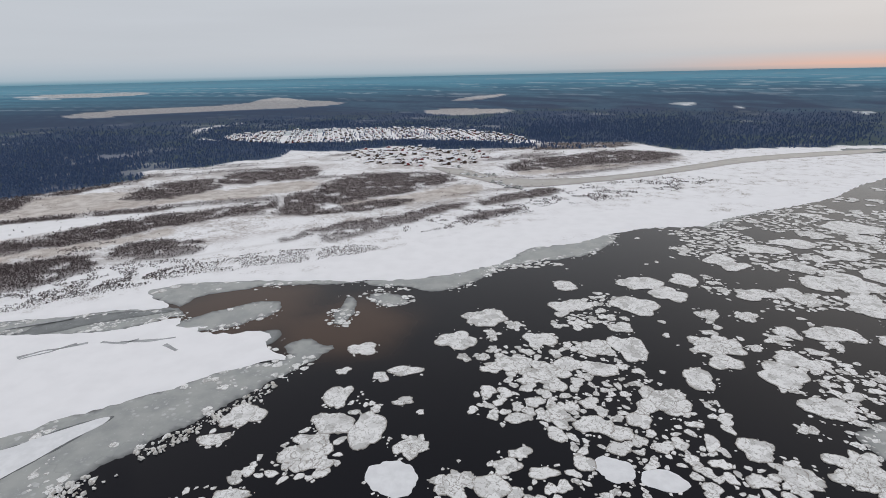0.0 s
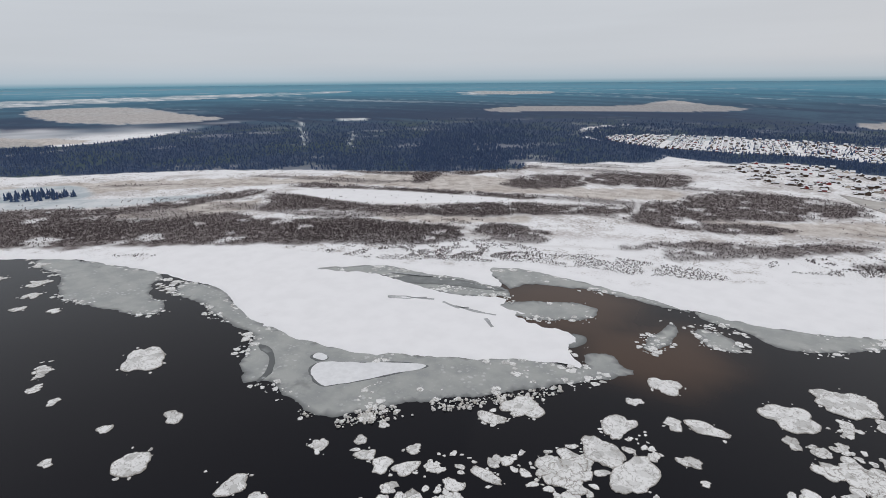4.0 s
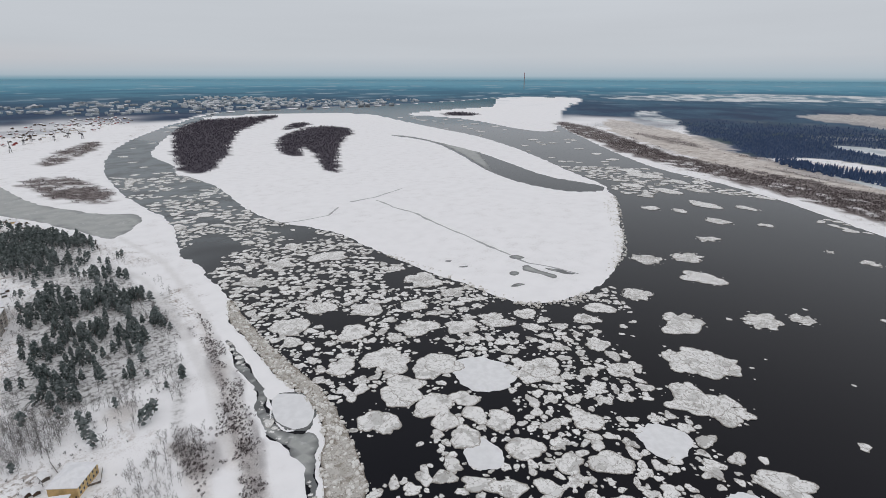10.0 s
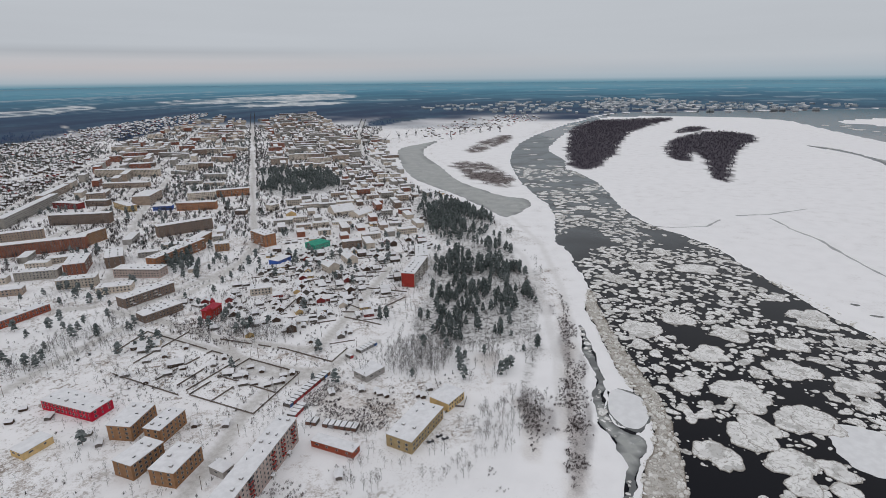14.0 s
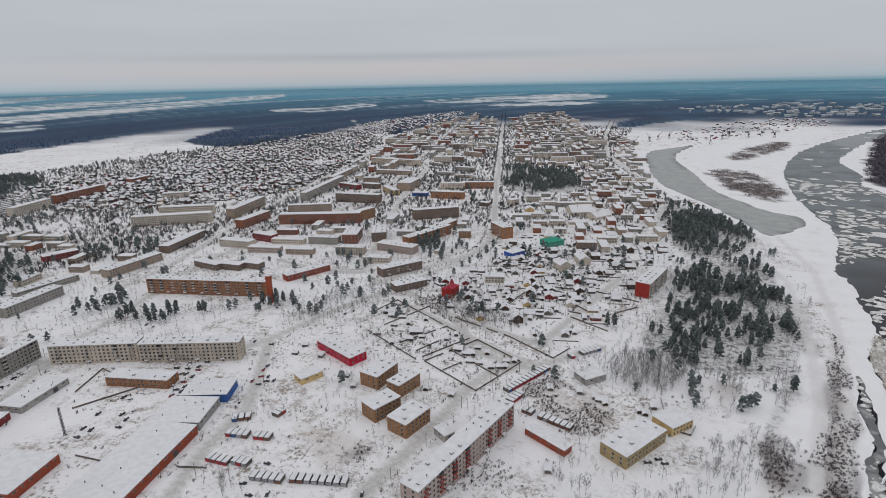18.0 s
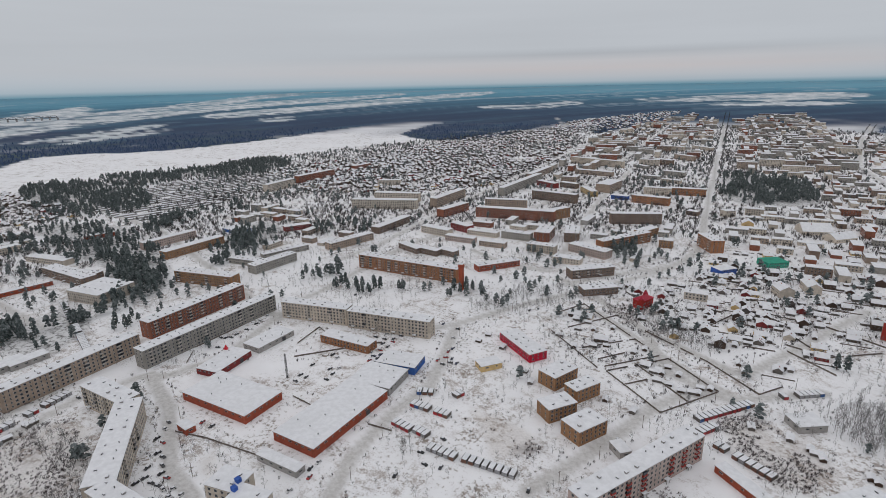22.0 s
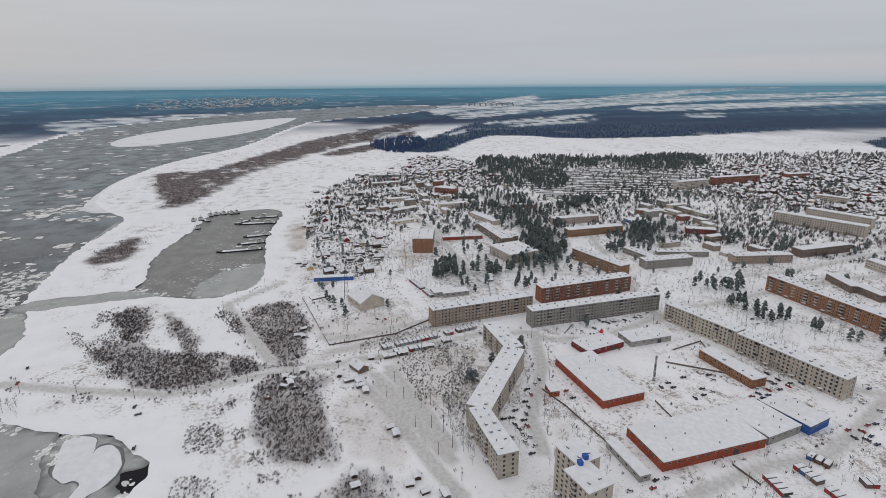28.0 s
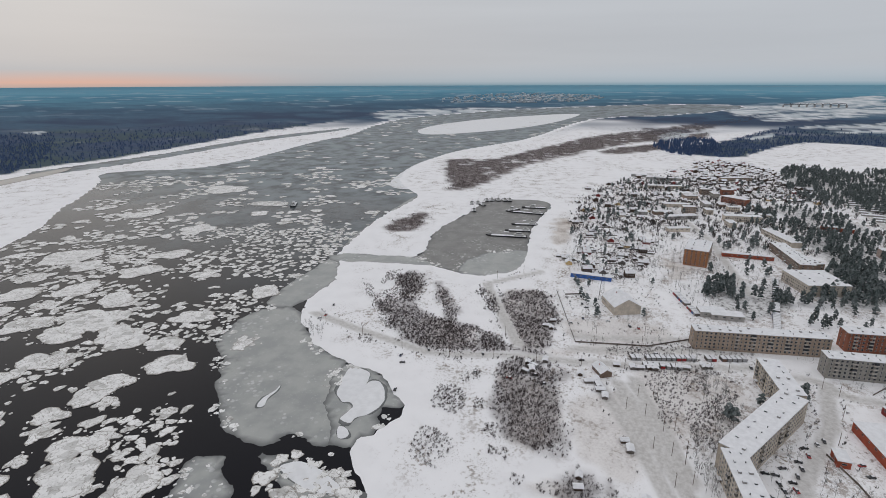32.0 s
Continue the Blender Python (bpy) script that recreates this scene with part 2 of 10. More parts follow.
    # horizon strip painted paler: haze, and offset for shade on the steep rim
    hazed_woods = m.mix(m.attr("edge"), hazed_woods, (0.250, 0.480, 0.595))
    col = m.mix(m.attr("far"), col, hazed_woods)
    # snow in far glades, blued with painted haze
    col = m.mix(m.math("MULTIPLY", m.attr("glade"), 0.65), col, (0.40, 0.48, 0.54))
    road = m.mix(m.step(fine, 0.3, 0.7), (0.47, 0.455, 0.44), (0.66, 0.65, 0.64))
    # open far snow, its colour greyed and blued to stand for haze
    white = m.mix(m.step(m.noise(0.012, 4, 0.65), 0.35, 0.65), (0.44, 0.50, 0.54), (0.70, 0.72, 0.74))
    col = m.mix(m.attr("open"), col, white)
    col = m.mix(m.attr("road"), col, road)
    m.colour(col)
    m.bump(m.math("ADD", fine, mid), 0.16, 0.25)
    return m.mat


def make_water():
    m = Nodes("river_water", 0.07, spec=0.20)
    m.bsdf.inputs["IOR"].default_value = 1.33
    base = m.mix(m.attr("brown"), (0.0034, 0.0040, 0.0080), (0.085, 0.052, 0.036))
    slush = m.math("MULTIPLY", m.attr("slush"), m.math("ADD", 0.35, m.math("MULTIPLY", m.step(m.noise(0.02, 5, 0.65), 0.35, 0.6), 0.65)))
    m.colour(m.mix(slush, base, (0.235, 0.275, 0.295)))
    m.rough(m.mix(m.attr("slush"), (0.07, 0.07, 0.07), (0.45, 0.45, 0.45)))
    m.bump(m.noise(0.8, 3, dim=(1, 0.5, 1)), 0.05, 0.2)
    return m.mat


M_GROUND, M_WATER = make_ground(), make_water()

# ---- tools for shapes ----


def fbm(x, y, size, octaves=3, seed=0):
    """Smooth noise about 0, within about -1 and 1, for arrays."""
    total, amp, norm = np.zeros_like(x), 1.0, 0.0
    for o in range(octaves):
        u, v = x / size * 2**o + 37.7 * seed + 11.3 * o, y / size * 2**o - 91.2 * seed + 5.1 * o
        i, j = np.floor(u), np.floor(v)
        f, g = u - i, v - j
        f, g = f * f * (3 - 2 * f), g * g * (3 - 2 * g)

        def hashed(a, b):
            s = np.sin(a * 127.1 + b * 311.7 + seed * 17.0) * 43758.5453
            return s - np.floor(s)

        top = hashed(i, j) * (1 - f) + hashed(i + 1, j) * f
        low = hashed(i, j + 1) * (1 - f) + hashed(i + 1, j + 1) * f
        total += amp * (top * (1 - g) + low * g)
        norm += amp
        amp *= 0.5
    return (total / norm - 0.5) * 2


def rounded(points, times=2):
    """The closed outline with its corners cut to a curve."""
    p = np.array(points, float)
    for _ in range(times):
        q = np.roll(p, -1, 0)
        p = np.stack([0.75 * p + 0.25 * q, 0.25 * p + 0.75 * q], 1).reshape(-1, 2)
    return p


def inside(x, y, outline, margin=60.0):
    """Signed distance in metres to a closed outline, positive inside; -margin where farther out."""
    out = np.full(x.shape, -margin)
    lo, hi = outline.min(0) - margin, outline.max(0) + margin
    pick = np.nonzero((x > lo[0]) & (x < hi[0]) & (y > lo[1]) & (y < hi[1]))[0]
    if not len(pick):
        return out
    px, py = x[pick], y[pick]
    best, odd = np.full(px.shape, 1e18), np.zeros(px.shape, bool)
    for (ax, ay), (bx, by) in zip(outline, np.roll(outline, -1, 0)):
        ex, ey = bx - ax, by - ay
        k = np.clip(((px - ax) * ex + (py - ay) * ey) / max(ex * ex + ey * ey, 1e-9), 0, 1)
        best = np.minimum(best, (px - ax - k * ex) ** 2 + (py - ay - k * ey) ** 2)
        if ay != by:
            cross = ((ay > py) != (by > py)) & (px < (py - ay) / (by - ay) * ex + ax)
            odd ^= cross
    d = np.sqrt(best)
    out[pick] = np.where(odd, d, -np.minimum(d, margin))
    return out


def soft_step(v, lo, hi):
    t = np.clip((v - lo) / (hi - lo), 0, 1)
    return t * t * (3 - 2 * t)


def mesh_from(name, verts, faces, material, attrs=None, smooth=False):
    me = bpy.data.meshes.new(name)
    me.from_pydata(np.asarray(verts).tolist(), [], [tuple(f) for f in np.asarray(faces).tolist()] if isinstance(faces, np.ndarray) else faces)
    me.materials.append(material)
    for key, values in (attrs or {}).items():
        a = me.attributes.new(key, "FLOAT", "POINT")
        a.data.foreach_set("value", np.asarray(values, np.float32))
    if smooth:
        me.polygons.foreach_set("use_smooth", np.ones(len(me.polygons), bool))
    me.update()
    return me


# ---- the plan: outlines in true metres ----
RIVER = []
RIVER += [(5254, -1183), (3742, -376), (3455, 92), (2746, 240), (2083, 316), (1806, 428), (1632, 496), (1359, 518), (1147, 490), (1031, 422), (986, 378), (901, 380), (830, 387), (752, 382), (665, 371), (624, 365)]
RIVER += [(595, 348), (562, 333), (529, 321), (503, 327), (461, 318), (438, 308), (411, 283), (389, 256), (382, 233), (374, 214), (372, 203), (354, 188), (342, 177), (329, 170), (318, 174), (303, 186), (291, 189), (280, 180), (265, 170), (258, 164)]
RIVER += [(-104, -123), (-121, -160), (-144, -207), (-151, -252), (-158, -298), (-172, -355), (-192, -427), (-223, -547), (-214, -563), (-288, -743), (-295, -862), (-324, -1045), (-403, -1349), (-581, -1739), (-897, -2183), (-1276, -2648)]
RIVER += [(-1628, -2997), (-2016, -2950), (-2692, -2839), (-3372, -2785), (-4753, -3059), (-5139, -2480), (-4195, -2020), (-3351, -1727), (-2410, -1272), (-1986, -997), (-1637, -711), (-1425, -542), (-1221, -355), (-1148, -226), (-1070, -126), (-976, -29), (-859, 66), (-804, 139), (-741, 192), (-692, 219)]
RIVER += [(-674, 224), (-623, 241), (-584, 252), (-540, 258), (-515, 266), (-481, 272), (-417, 253), (-381, 250), (-342, 250), (-311, 259), (-279, 264), (-258, 270)]
RIVER += [(-248, 285), (-229, 294), (-213, 306), (-196, 315), (-183, 322), (-167, 340), (-152, 345), (-131, 357), (-120, 357), (-135, 366), (-147, 373), (-147, 387), (-143, 397), (-169, 405), (-185, 398), (-221, 405), (-191, 414), (-238, 410), (-233, 430), (-261, 425), (-272, 428), (-321, 419), (-357, 414)]
RIVER += [(-354, 430), (-309, 447), (-263, 450), (-260, 458), (-282, 476), (-305, 494), (-268, 518), (-191, 517), (-137, 516), (-90, 511), (-55, 514), (-6, 521), (34, 541), (67, 563), (92, 606), (142, 621), (163, 624), (210, 664), (269, 687), (334, 682), (371, 714), (435, 746), (515, 784), (615, 832)]
RIVER += [(697, 907), (818, 986), (958, 1095), (989, 1149), (1057, 1173), (1125, 1022), (1231, 991), (1404, 990), (1790, 1041), (2015, 1016), (2357, 1096), (2887, 1163), (3326, 1107), (4130, 748), (5127, -75), (5486, -573)]
SLIT = []
SLIT.append([(-467, 362), (-433, 399), (-409, 425), (-375, 432), (-332, 441), (-302, 451), (-261, 450), (-233, 452), (-254, 428), (-270, 415), (-308, 404), (-350, 403), (-392, 403), (-438, 380)])
POOL = []
POOL.append([(623, 370), (631, 299), (633, 267), (658, 263), (725, 277), (788, 277), (838, 264), (892, 256), (963, 260), (996, 211), (999, 146), (951, 137), (871, 146), (800, 150), (729, 145), (659, 137), (620, 143), (598, 167), (594, 201), (610, 234), (609, 283), (593, 354)])
HARBOR = []
HARBOR.append([(-110, -1471), (-146, -1644), (-252, -1732), (-382, -1992), (-203, -1592), (-179, -1424), (-191, -1238), (-187, -1031), (-210, -942), (-229, -867), (-275, -822), (-257, -769), (-197, -704), (-185, -730), (-177, -801), (-155, -906), (-127, -990), (-98, -1094)])
ISLE = []
ISLE.append([(-468, -1180), (-476, -1051), (-462, -928), (-398, -737), (-380, -616), (-400, -547), (-401, -489), (-385, -426), (-375, -358), (-366, -298), (-362, -253), (-358, -211), (-362, -189), (-379, -168), (-408, -157), (-454, -151), (-521, -164), (-600, -188), (-746, -254), (-877, -312), (-906, -339), (-963, -369), (-1058, -493), (-1225, -676), (-1398, -895), (-1556, -1140), (-1685, -1454), (-1885, -1857), (-2092, -2254), (-1911, -2578), (-1548, -2680), (-1354, -2760)])
ISLE.append([(-1202, -2498), (-1516, -2496), (-1703, -2462), (-917, -1511), (-494, -1061), (-542, -1383), (-576, -1513), (-909, -2087)])
FARPLATE = []
FARPLATE.append([(-2132, -2097), (-2641, -2184), (-3090, -2168), (-3332, -2047), (-3029, -1631), (-2476, -1314), (-1914, -973), (-1796, -997), (-1920, -1232), (-2099, -1536), (-2165, -1792)])
FARPLATE.append([(-4947, -3346), (-4710, -2752), (-5305, -2602), (-4604, -2193), (-3466, -1769), (-2736, -1439), (-2228, -1160), (-1947, -991), (-1810, -1002), (-1946, -1336)])
LEAD = []
LEAD.append([(-1332, -1370), (-1321, -1143), (-1129, -864), (-979, -686), (-881, -534), (-850, -403), (-902, -346), (-955, -371), (-954, -416), (-970, -504), (-1026, -593), (-1098, -701), (-1196, -857), (-1275, -1039), (-1376, -1287)])
LEAD.append([(980, 1358), (1095, 1340), (1375, 1299), (1840, 1332), (2367, 1186), (2282, 1145), (1733, 1257), (1301, 1232), (1052, 1254), (957, 1293)])
SPITC = []
SPITC.append([(-225, -1621), (-420, -1907), (-858, -2443), (-885, -2254), (-544, -1753), (-384, -1356), (-313, -1034), (-276, -842), (-230, -834), (-215, -1015), (-205, -1263)])
FOREST = []
FOREST.append([(910, 1435), (972, 1419), (1150, 1366), (1457, 1374), (2004, 1446), (2770, 1447), (3442, 1418), (4166, 1375), (6264, 1110), (7794, 594), (12324, 913), (15676, 7967), (11558, 16328), (10632, 16233)])
FOREST.append([(1858, -136), (1951, -257), (2504, -524), (3021, -812), (3456, -1248), (4002, -2017), (3777, -2604), (3301, -2702), (2735, -3291), (2199, -2631), (2061, -1945), (1938, -1424), (1929, -1049), (1990, -845), (2143, -744), (2196, -568), (1710, -314), (1676, -227)])
FOREST.append([(1533, -1689), (1231, -1591), (1103, -1785), (1192, -2365), (1072, -2850), (1094, -3390), (956, -4165), (142, -4414), (191, -6231), (2243, -5355), (1661, -3531), (1897, -2765), (1733, -2103)])
FOREST.append([(-877, 952), (-839, 982), (-783, 1055), (-701, 1219), (-550, 1263), (-545, 1321), (-397, 1394), (-508, 1676), (-666, 1773), (-806, 1797), (-948, 2026), (-1026, 2251), (-899, 2567), (-445, 2273), (-72, 2372), (235, 2057), (542, 1802), (509, 1579), (614, 1334), (739, 1387), (1106, 1364), (3046, 3866), (-4141, 5129)])
FOREST.append([(-623, 1134), (-676, 1078), (-733, 1001), (-886, 890), (-984, 833), (-1203, 687), (-1354, 508), (-1506, 319), (-1619, 272), (-1852, 156), (-1709, 12), (-1837, -90), (-1547, -145), (-1659, -298), (-1980, -499), (-2469, -658), (-3291, -666), (-3440, -413), (-2478, -79), (-2269, 278), (-2052, 747), (-2673, 1487), (-2804, 2179), (-2025, 3329)])
FOREST.append([(-3056, -1585), (-3465, -1534), (-3010, -1109), (-2861, -887), (-2249, -562), (-2072, -381), (-1739, -405), (-1536, -189), (-1689, -113), (-1566, 115), (-1708, 148), (-2094, -115), (-2199, -3), (-1915, 328), (-1727, 435), (-1692, 476), (-2376, 630), (-2627, 417), (-3083, 102), (-3554, -727), (-4560, -1437), (-4034, -1891)])
FOREST.append([(-1576, -164), (-1429, -45), (-1406, 111), (-1274, 108), (-1287, -34), (-1428, -157)])
FOREST.append([(1176, -3051), (1035, -3556), (914, -4070), (773, -4447), (665, -3958), (750, -3251), (814, -2713), (804, -2276), (810, -1999)])
FOREST.append([(-76, -2594), (-230, -3155), (-564, -3607), (-1151, -3721), (-1202, -3388), (-767, -3193), (-446, -2914), (-264, -2657), (-139, -2437)])
FOREST.append([(271, 1968), (363, 2103), (587, 2217), (879, 2356), (1099, 2399), (669, 1419), (595, 1466), (559, 1546), (425, 1564), (280, 1576), (253, 1654)])
FOREST.append([(-162, 1680), (-65, 1671), (86, 1618), (242, 1572), (250, 1500), (62, 1461), (-95, 1485)])
FOREST.append([(-1000, 2000), (-900, 2600), (-445, 2300), (-72, 2400), (300, 2100), (542, 1802), (300, 1680), (100, 1560), (-400, 1440), (-720, 1780)])
TAN = []
TAN.append([(-2199, -785), (-2136, -604), (-1944, -397), (-1587, -259), (-1481, -112), (-1359, 92), (-1141, 115), (-1094, 55), (-1272, -152), (-1470, -362), (-1682, -530), (-1778, -639)])
TAN.append([(-4963, 1088), (-5542, 1569), (-5061, 2013), (-3312, 1658), (-2977, 1688), (-2820, 1350), (-3242, 934)])
TAN.append([(-3879, 49), (-3108, 249), (-2734, 556), (-2174, 788), (-2207, 454), (-2734, 116), (-3336, -401), (-3798, -293)])
TAN.append([(-2337, 3294), (-2284, 3779), (-1520, 4031), (-1733, 5519), (-1171, 4618), (-669, 4080), (-845, 3607), (-1316, 3480), (-1874, 3088), (-2029, 2938)])
TAN.append([(-6172, 7989), (-4794, 8769), (-3861, 7184), (-4148, 6373), (-4874, 6558)])
TAN.append([(-184, 3038), (36, 3208), (347, 3058), (357, 2834), (29, 2625)])
TAN.append([(5, 4128), (298, 4773), (618, 5238), (418, 4499), (125, 3921)])
TAN.append([(-2605, -1082), (-2518, -922), (-2113, -549), (-1815, -445), (-1860, -562), (-2061, -749)])
TAN.append([(381, 70), (379, 43), (336, 38), (324, 63), (355, 70)])
TAN.append([(436, 25), (443, -8), (426, -46), (370, -27), (343, 1), (353, 17), (383, 28)])
TAN.append([(439, 94), (463, 45), (472, -14), (463, -13), (448, 46), (430, 87)])
TAN.append([(392, 66), (391, 31), (361, 23), (319, 23), (303, 39), (322, 56), (335, 68)])
TAN.append([(505, 89), (457, 72), (465, 16), (486, -14), (521, -2), (512, 41)])
TAN.append([(870, 132), (878, 95), (741, 93), (723, 116)])
TAN.append([(222, -191), (202, -200), (176, -194), (164, -175), (176, -163), (201, -168)])
TAN.append([(66, -255), (39, -278), (22, -256), (36, -218), (54, -217)])
TAN.append([(-1014, 737), (-949, 771), (-806, 896), (-728, 957), (-619, 983), (-380, 994), (-416, 910), (-591, 815), (-775, 752), (-941, 681)])
TAN.append([(-616, 612), (-496, 646), (-391, 720), (-357, 715), (-455, 624), (-573, 573)])
TAN.append([(-462, 941), (-382, 1021), (-265, 1074), (-241, 978), (-315, 941), (-382, 886)])
TAN.append([(-226, 922), (-133, 861), (-28, 963), (51, 1010), (79, 921), (-52, 849), (-163, 823)])
TAN.append([(139, 1118), (258, 1165), (478, 1225), (582, 1285), (458, 1168), (247, 1108), (149, 1076)])
TAN.append([(-918, 300), (-904, 446), (-836, 550), (-803, 531), (-771, 423), (-845, 350)])
TAN.append([(-2489, -1068), (-2475, -891), (-2128, -615), (-1913, -472), (-1697, -408), (-1767, -587), (-1898, -753)])
TAN.append([(-1758, -542), (-1641, -354), (-1376, -134), (-1195, 51), (-1086, 111), (-1051, 109), (-1170, -32), (-1318, -215), (-1476, -383)])
TAN.append([(-1608, -170), (-1507, 57), (-1360, 316), (-1206, 285), (-1241, 96), (-1424, -24)])
TAN.append([(-1360, 316), (-1171, 559), (-897, 767), (-777, 874), (-725, 893), (-723, 822), (-882, 705), (-1048, 507), (-1206, 285)])
TAN.append([(-148, -399), (-155, -391), (-120, -297), (-93, -215), (-54, -140), (-46, -144), (-79, -222), (-109, -295)])
TAN.append([(553, 147), (562, 133), (559, 103), (489, 94), (441, 92), (439, 111), (474, 129)])
TAN.append([(397, 120), (398, 100), (387, 78), (322, 70), (320, 101), (354, 112)])
TAN.append([(478, 206), (467, 182), (460, 159), (433, 143), (421, 171), (432, 193)])
TAN.append([(372, 60), (375, 41), (334, 44), (339, 59)])
TAN.append([(292, 82), (294, 60), (280, 53), (283, 84)])
TAN.append([(-56, -242), (-63, -220), (-46, -173), (-45, -194)])
TAN.append([(91, -268), (67, -286), (41, -257), (52, -223), (76, -237)])
TAN.append([(703, -16), (684, -47), (628, -28), (643, -13)])
TAN.append([(317, -63), (319, -73), (306, -69), (303, -59)])
TAN.append([(871, 120), (867, 88), (743, 93), (719, 110)])
TAN.append([(-39, -296), (-61, -310), (-58, -277), (-40, -276)])
SCRUB = []
SCRUB.append([(-1742, -702), (-1712, -616), (-1621, -512), (-1376, -339), (-1256, -173), (-1171, -10), (-1079, 99), (-983, 197), (-890, 305), (-788, 385), (-707, 459), (-613, 541), (-459, 596), (-423, 594), (-399, 567), (-454, 486), (-537, 448), (-626, 360), (-724, 274), (-814, 186), (-978, 51), (-1162, -139), (-1277, -316), (-1440, -521), (-1565, -633)])
SCRUB.append([(-2344, -1236), (-2077, -883), (-1595, -514), (-1406, -319), (-1322, -155), (-1197, 30), (-1209, 127), (-1101, 225), (-992, 339), (-758, 283), (-809, 215), (-858, 143), (-982, 37), (-1076, -71), (-1199, -212), (-1333, -392), (-1678, -708), (-1898, -952)])
SCRUB.append([(1482, 471), (1464, 325), (1790, 242), (2259, 76), (2584, -155), (3203, -479), (3791, -826), (3251, -675), (2807, -414), (2209, -164), (1835, 71), (1495, 210), (1329, 272), (1098, 290), (1053, 342)])
SCRUB.append([(1790, 70), (2009, -145), (1899, -168), (1660, 38)])
SCRUB.append([(1080, 356), (1120, 331), (1062, 310), (1038, 332)])
SCRUB.append([(766, 352), (815, 344), (850, 318), (789, 308), (736, 323), (745, 348)])
SCRUB.append([(564, 262), (586, 250), (539, 228), (495, 224), (519, 241)])
SCRUB.append([(454, 233), (485, 235), (480, 206), (458, 178), (460, 149), (446, 125), (427, 124), (424, 150), (424, 182), (429, 203)])
SCRUB.append([(532, 143), (560, 125), (550, 107), (507, 90), (460, 93), (450, 109), (462, 123), (493, 138)])
SCRUB.append([(368, 117), (379, 103), (382, 81), (354, 72), (328, 67), (318, 75), (320, 95), (343, 110)])
SCRUB.append([(409, 121), (418, 105), (415, 86), (399, 86), (395, 114)])
SCRUB.append([(2813, -106), (2297, -234), (2551, -374), (2056, -243), (2004, -73)])
SCRUB.append([(176, -177), (167, -182), (163, -176), (172, -168)])
SCRUB.append([(436, 118), (439, 94), (409, 75), (395, 81), (410, 112)])
SCRUB.append([(304, 72), (304, 54), (291, 43), (278, 48), (283, 70)])
SCRUB.append([(-342, -1545), (-490, -1815), (-597, -1925), (-499, -1677), (-388, -1527), (-325, -1416)])
SCRUB.append([(-238, -1270), (-274, -1308), (-260, -1223), (-312, -1283), (-310, -1149), (-306, -1037), (-271, -942), (-244, -971), (-228, -1067), (-225, -1164)])
SCRUB.append([(-127, -342), (-139, -346), (-113, -265), (-92, -211), (-61, -152), (-55, -154), (-78, -204), (-100, -270)])
SCRUB.append([(-58, -244), (-77, -238), (-68, -207), (-54, -197), (-47, -212)])
SCRUB.append([(-139, -465), (-133, -386), (-131, -363), (-121, -364), (-121, -415)])
SCRUB.append([(-941, 681), (-822, 720), (-651, 791), (-443, 872), (-428, 844), (-632, 768), (-798, 697), (-892, 644)])
SCRUB.append([(-844, 607), (-739, 612), (-601, 647), (-543, 708), (-489, 772), (-378, 829), (-292, 895), (-270, 831), (-354, 776), (-397, 731), (-496, 646), (-625, 601), (-725, 517)])
SCRUB.append([(-681, 483), (-580, 526), (-488, 573), (-437, 615), (-398, 574), (-421, 504), (-516, 464), (-591, 415)])
SCRUB.append([(-421, 618), (-414, 652), (-363, 668), (-321, 654), (-299, 614), (-340, 586), (-384, 577)])
SCRUB.append([(-577, 915), (-583, 1060), (-479, 1109), (-429, 1014), (-469, 940), (-527, 913)])
SCRUB.append([(-485, 1124), (-415, 1208), (-308, 1241), (-271, 1095), (-392, 1045), (-443, 1045)])
SCRUB.append([(-1041, 833), (-853, 928), (-727, 1062), (-639, 1181), (-640, 1111), (-684, 999), (-804, 873)])
SCRUB.append([(-782, 869), (-779, 928), (-744, 914), (-699, 841), (-741, 841)])
SCRUB.append([(-275, 844), (-274, 955), (-236, 961), (-193, 793), (-238, 772)])
SCRUB.append([(-224, 660), (-174, 718), (-169, 699), (-200, 651)])
SCRUB.append([(-253, 1026), (-155, 1126), (-37, 1127), (31, 1053), (-60, 951), (-147, 867), (-207, 847)])
SCRUB.append([(-200, 822), (-121, 863), (-67, 881), (-52, 856), (-135, 803), (-191, 784)])
SCRUB.append([(-176, 728), (-83, 767), (30, 854), (35, 830), (-68, 729), (-119, 666), (-153, 636)])
SCRUB.append([(53, 863), (131, 917), (195, 956), (174, 898), (113, 854), (62, 817)])
SCRUB.append([(126, 1217), (289, 1327), (466, 1407), (585, 1309), (482, 1234), (258, 1165), (138, 1106)])
SCRUB.append([(19, 765), (109, 807), (101, 781), (24, 736)])
SCRUB.append([(199, 1536), (347, 1632), (597, 1661), (552, 1479), (308, 1429), (190, 1451)])
SCRUB.append([(-935, 231), (-833, 345), (-778, 475), (-706, 444), (-573, 525), (-533, 550), (-514, 481), (-541, 425), (-625, 356), (-775, 261), (-846, 213)])
SCRUB.append([(-1009, 246), (-936, 459), (-930, 595), (-877, 573), (-884, 438), (-952, 234)])
SCRUB.append([(-868, 583), (-819, 600), (-754, 616), (-698, 551), (-760, 479), (-795, 541)])
SCRUB.append([(553, 147), (562, 133), (559, 103), (489, 94), (441, 92), (439, 111), (474, 129)])
SCRUB.append([(397, 120), (398, 100), (387, 78), (322, 70), (320, 101), (354, 112)])
SCRUB.append([(501, 252), (504, 240), (492, 217), (467, 182), (466, 160), (445, 127), (433, 119), (422, 141), (415, 170), (417, 192), (452, 214), (452, 233)])
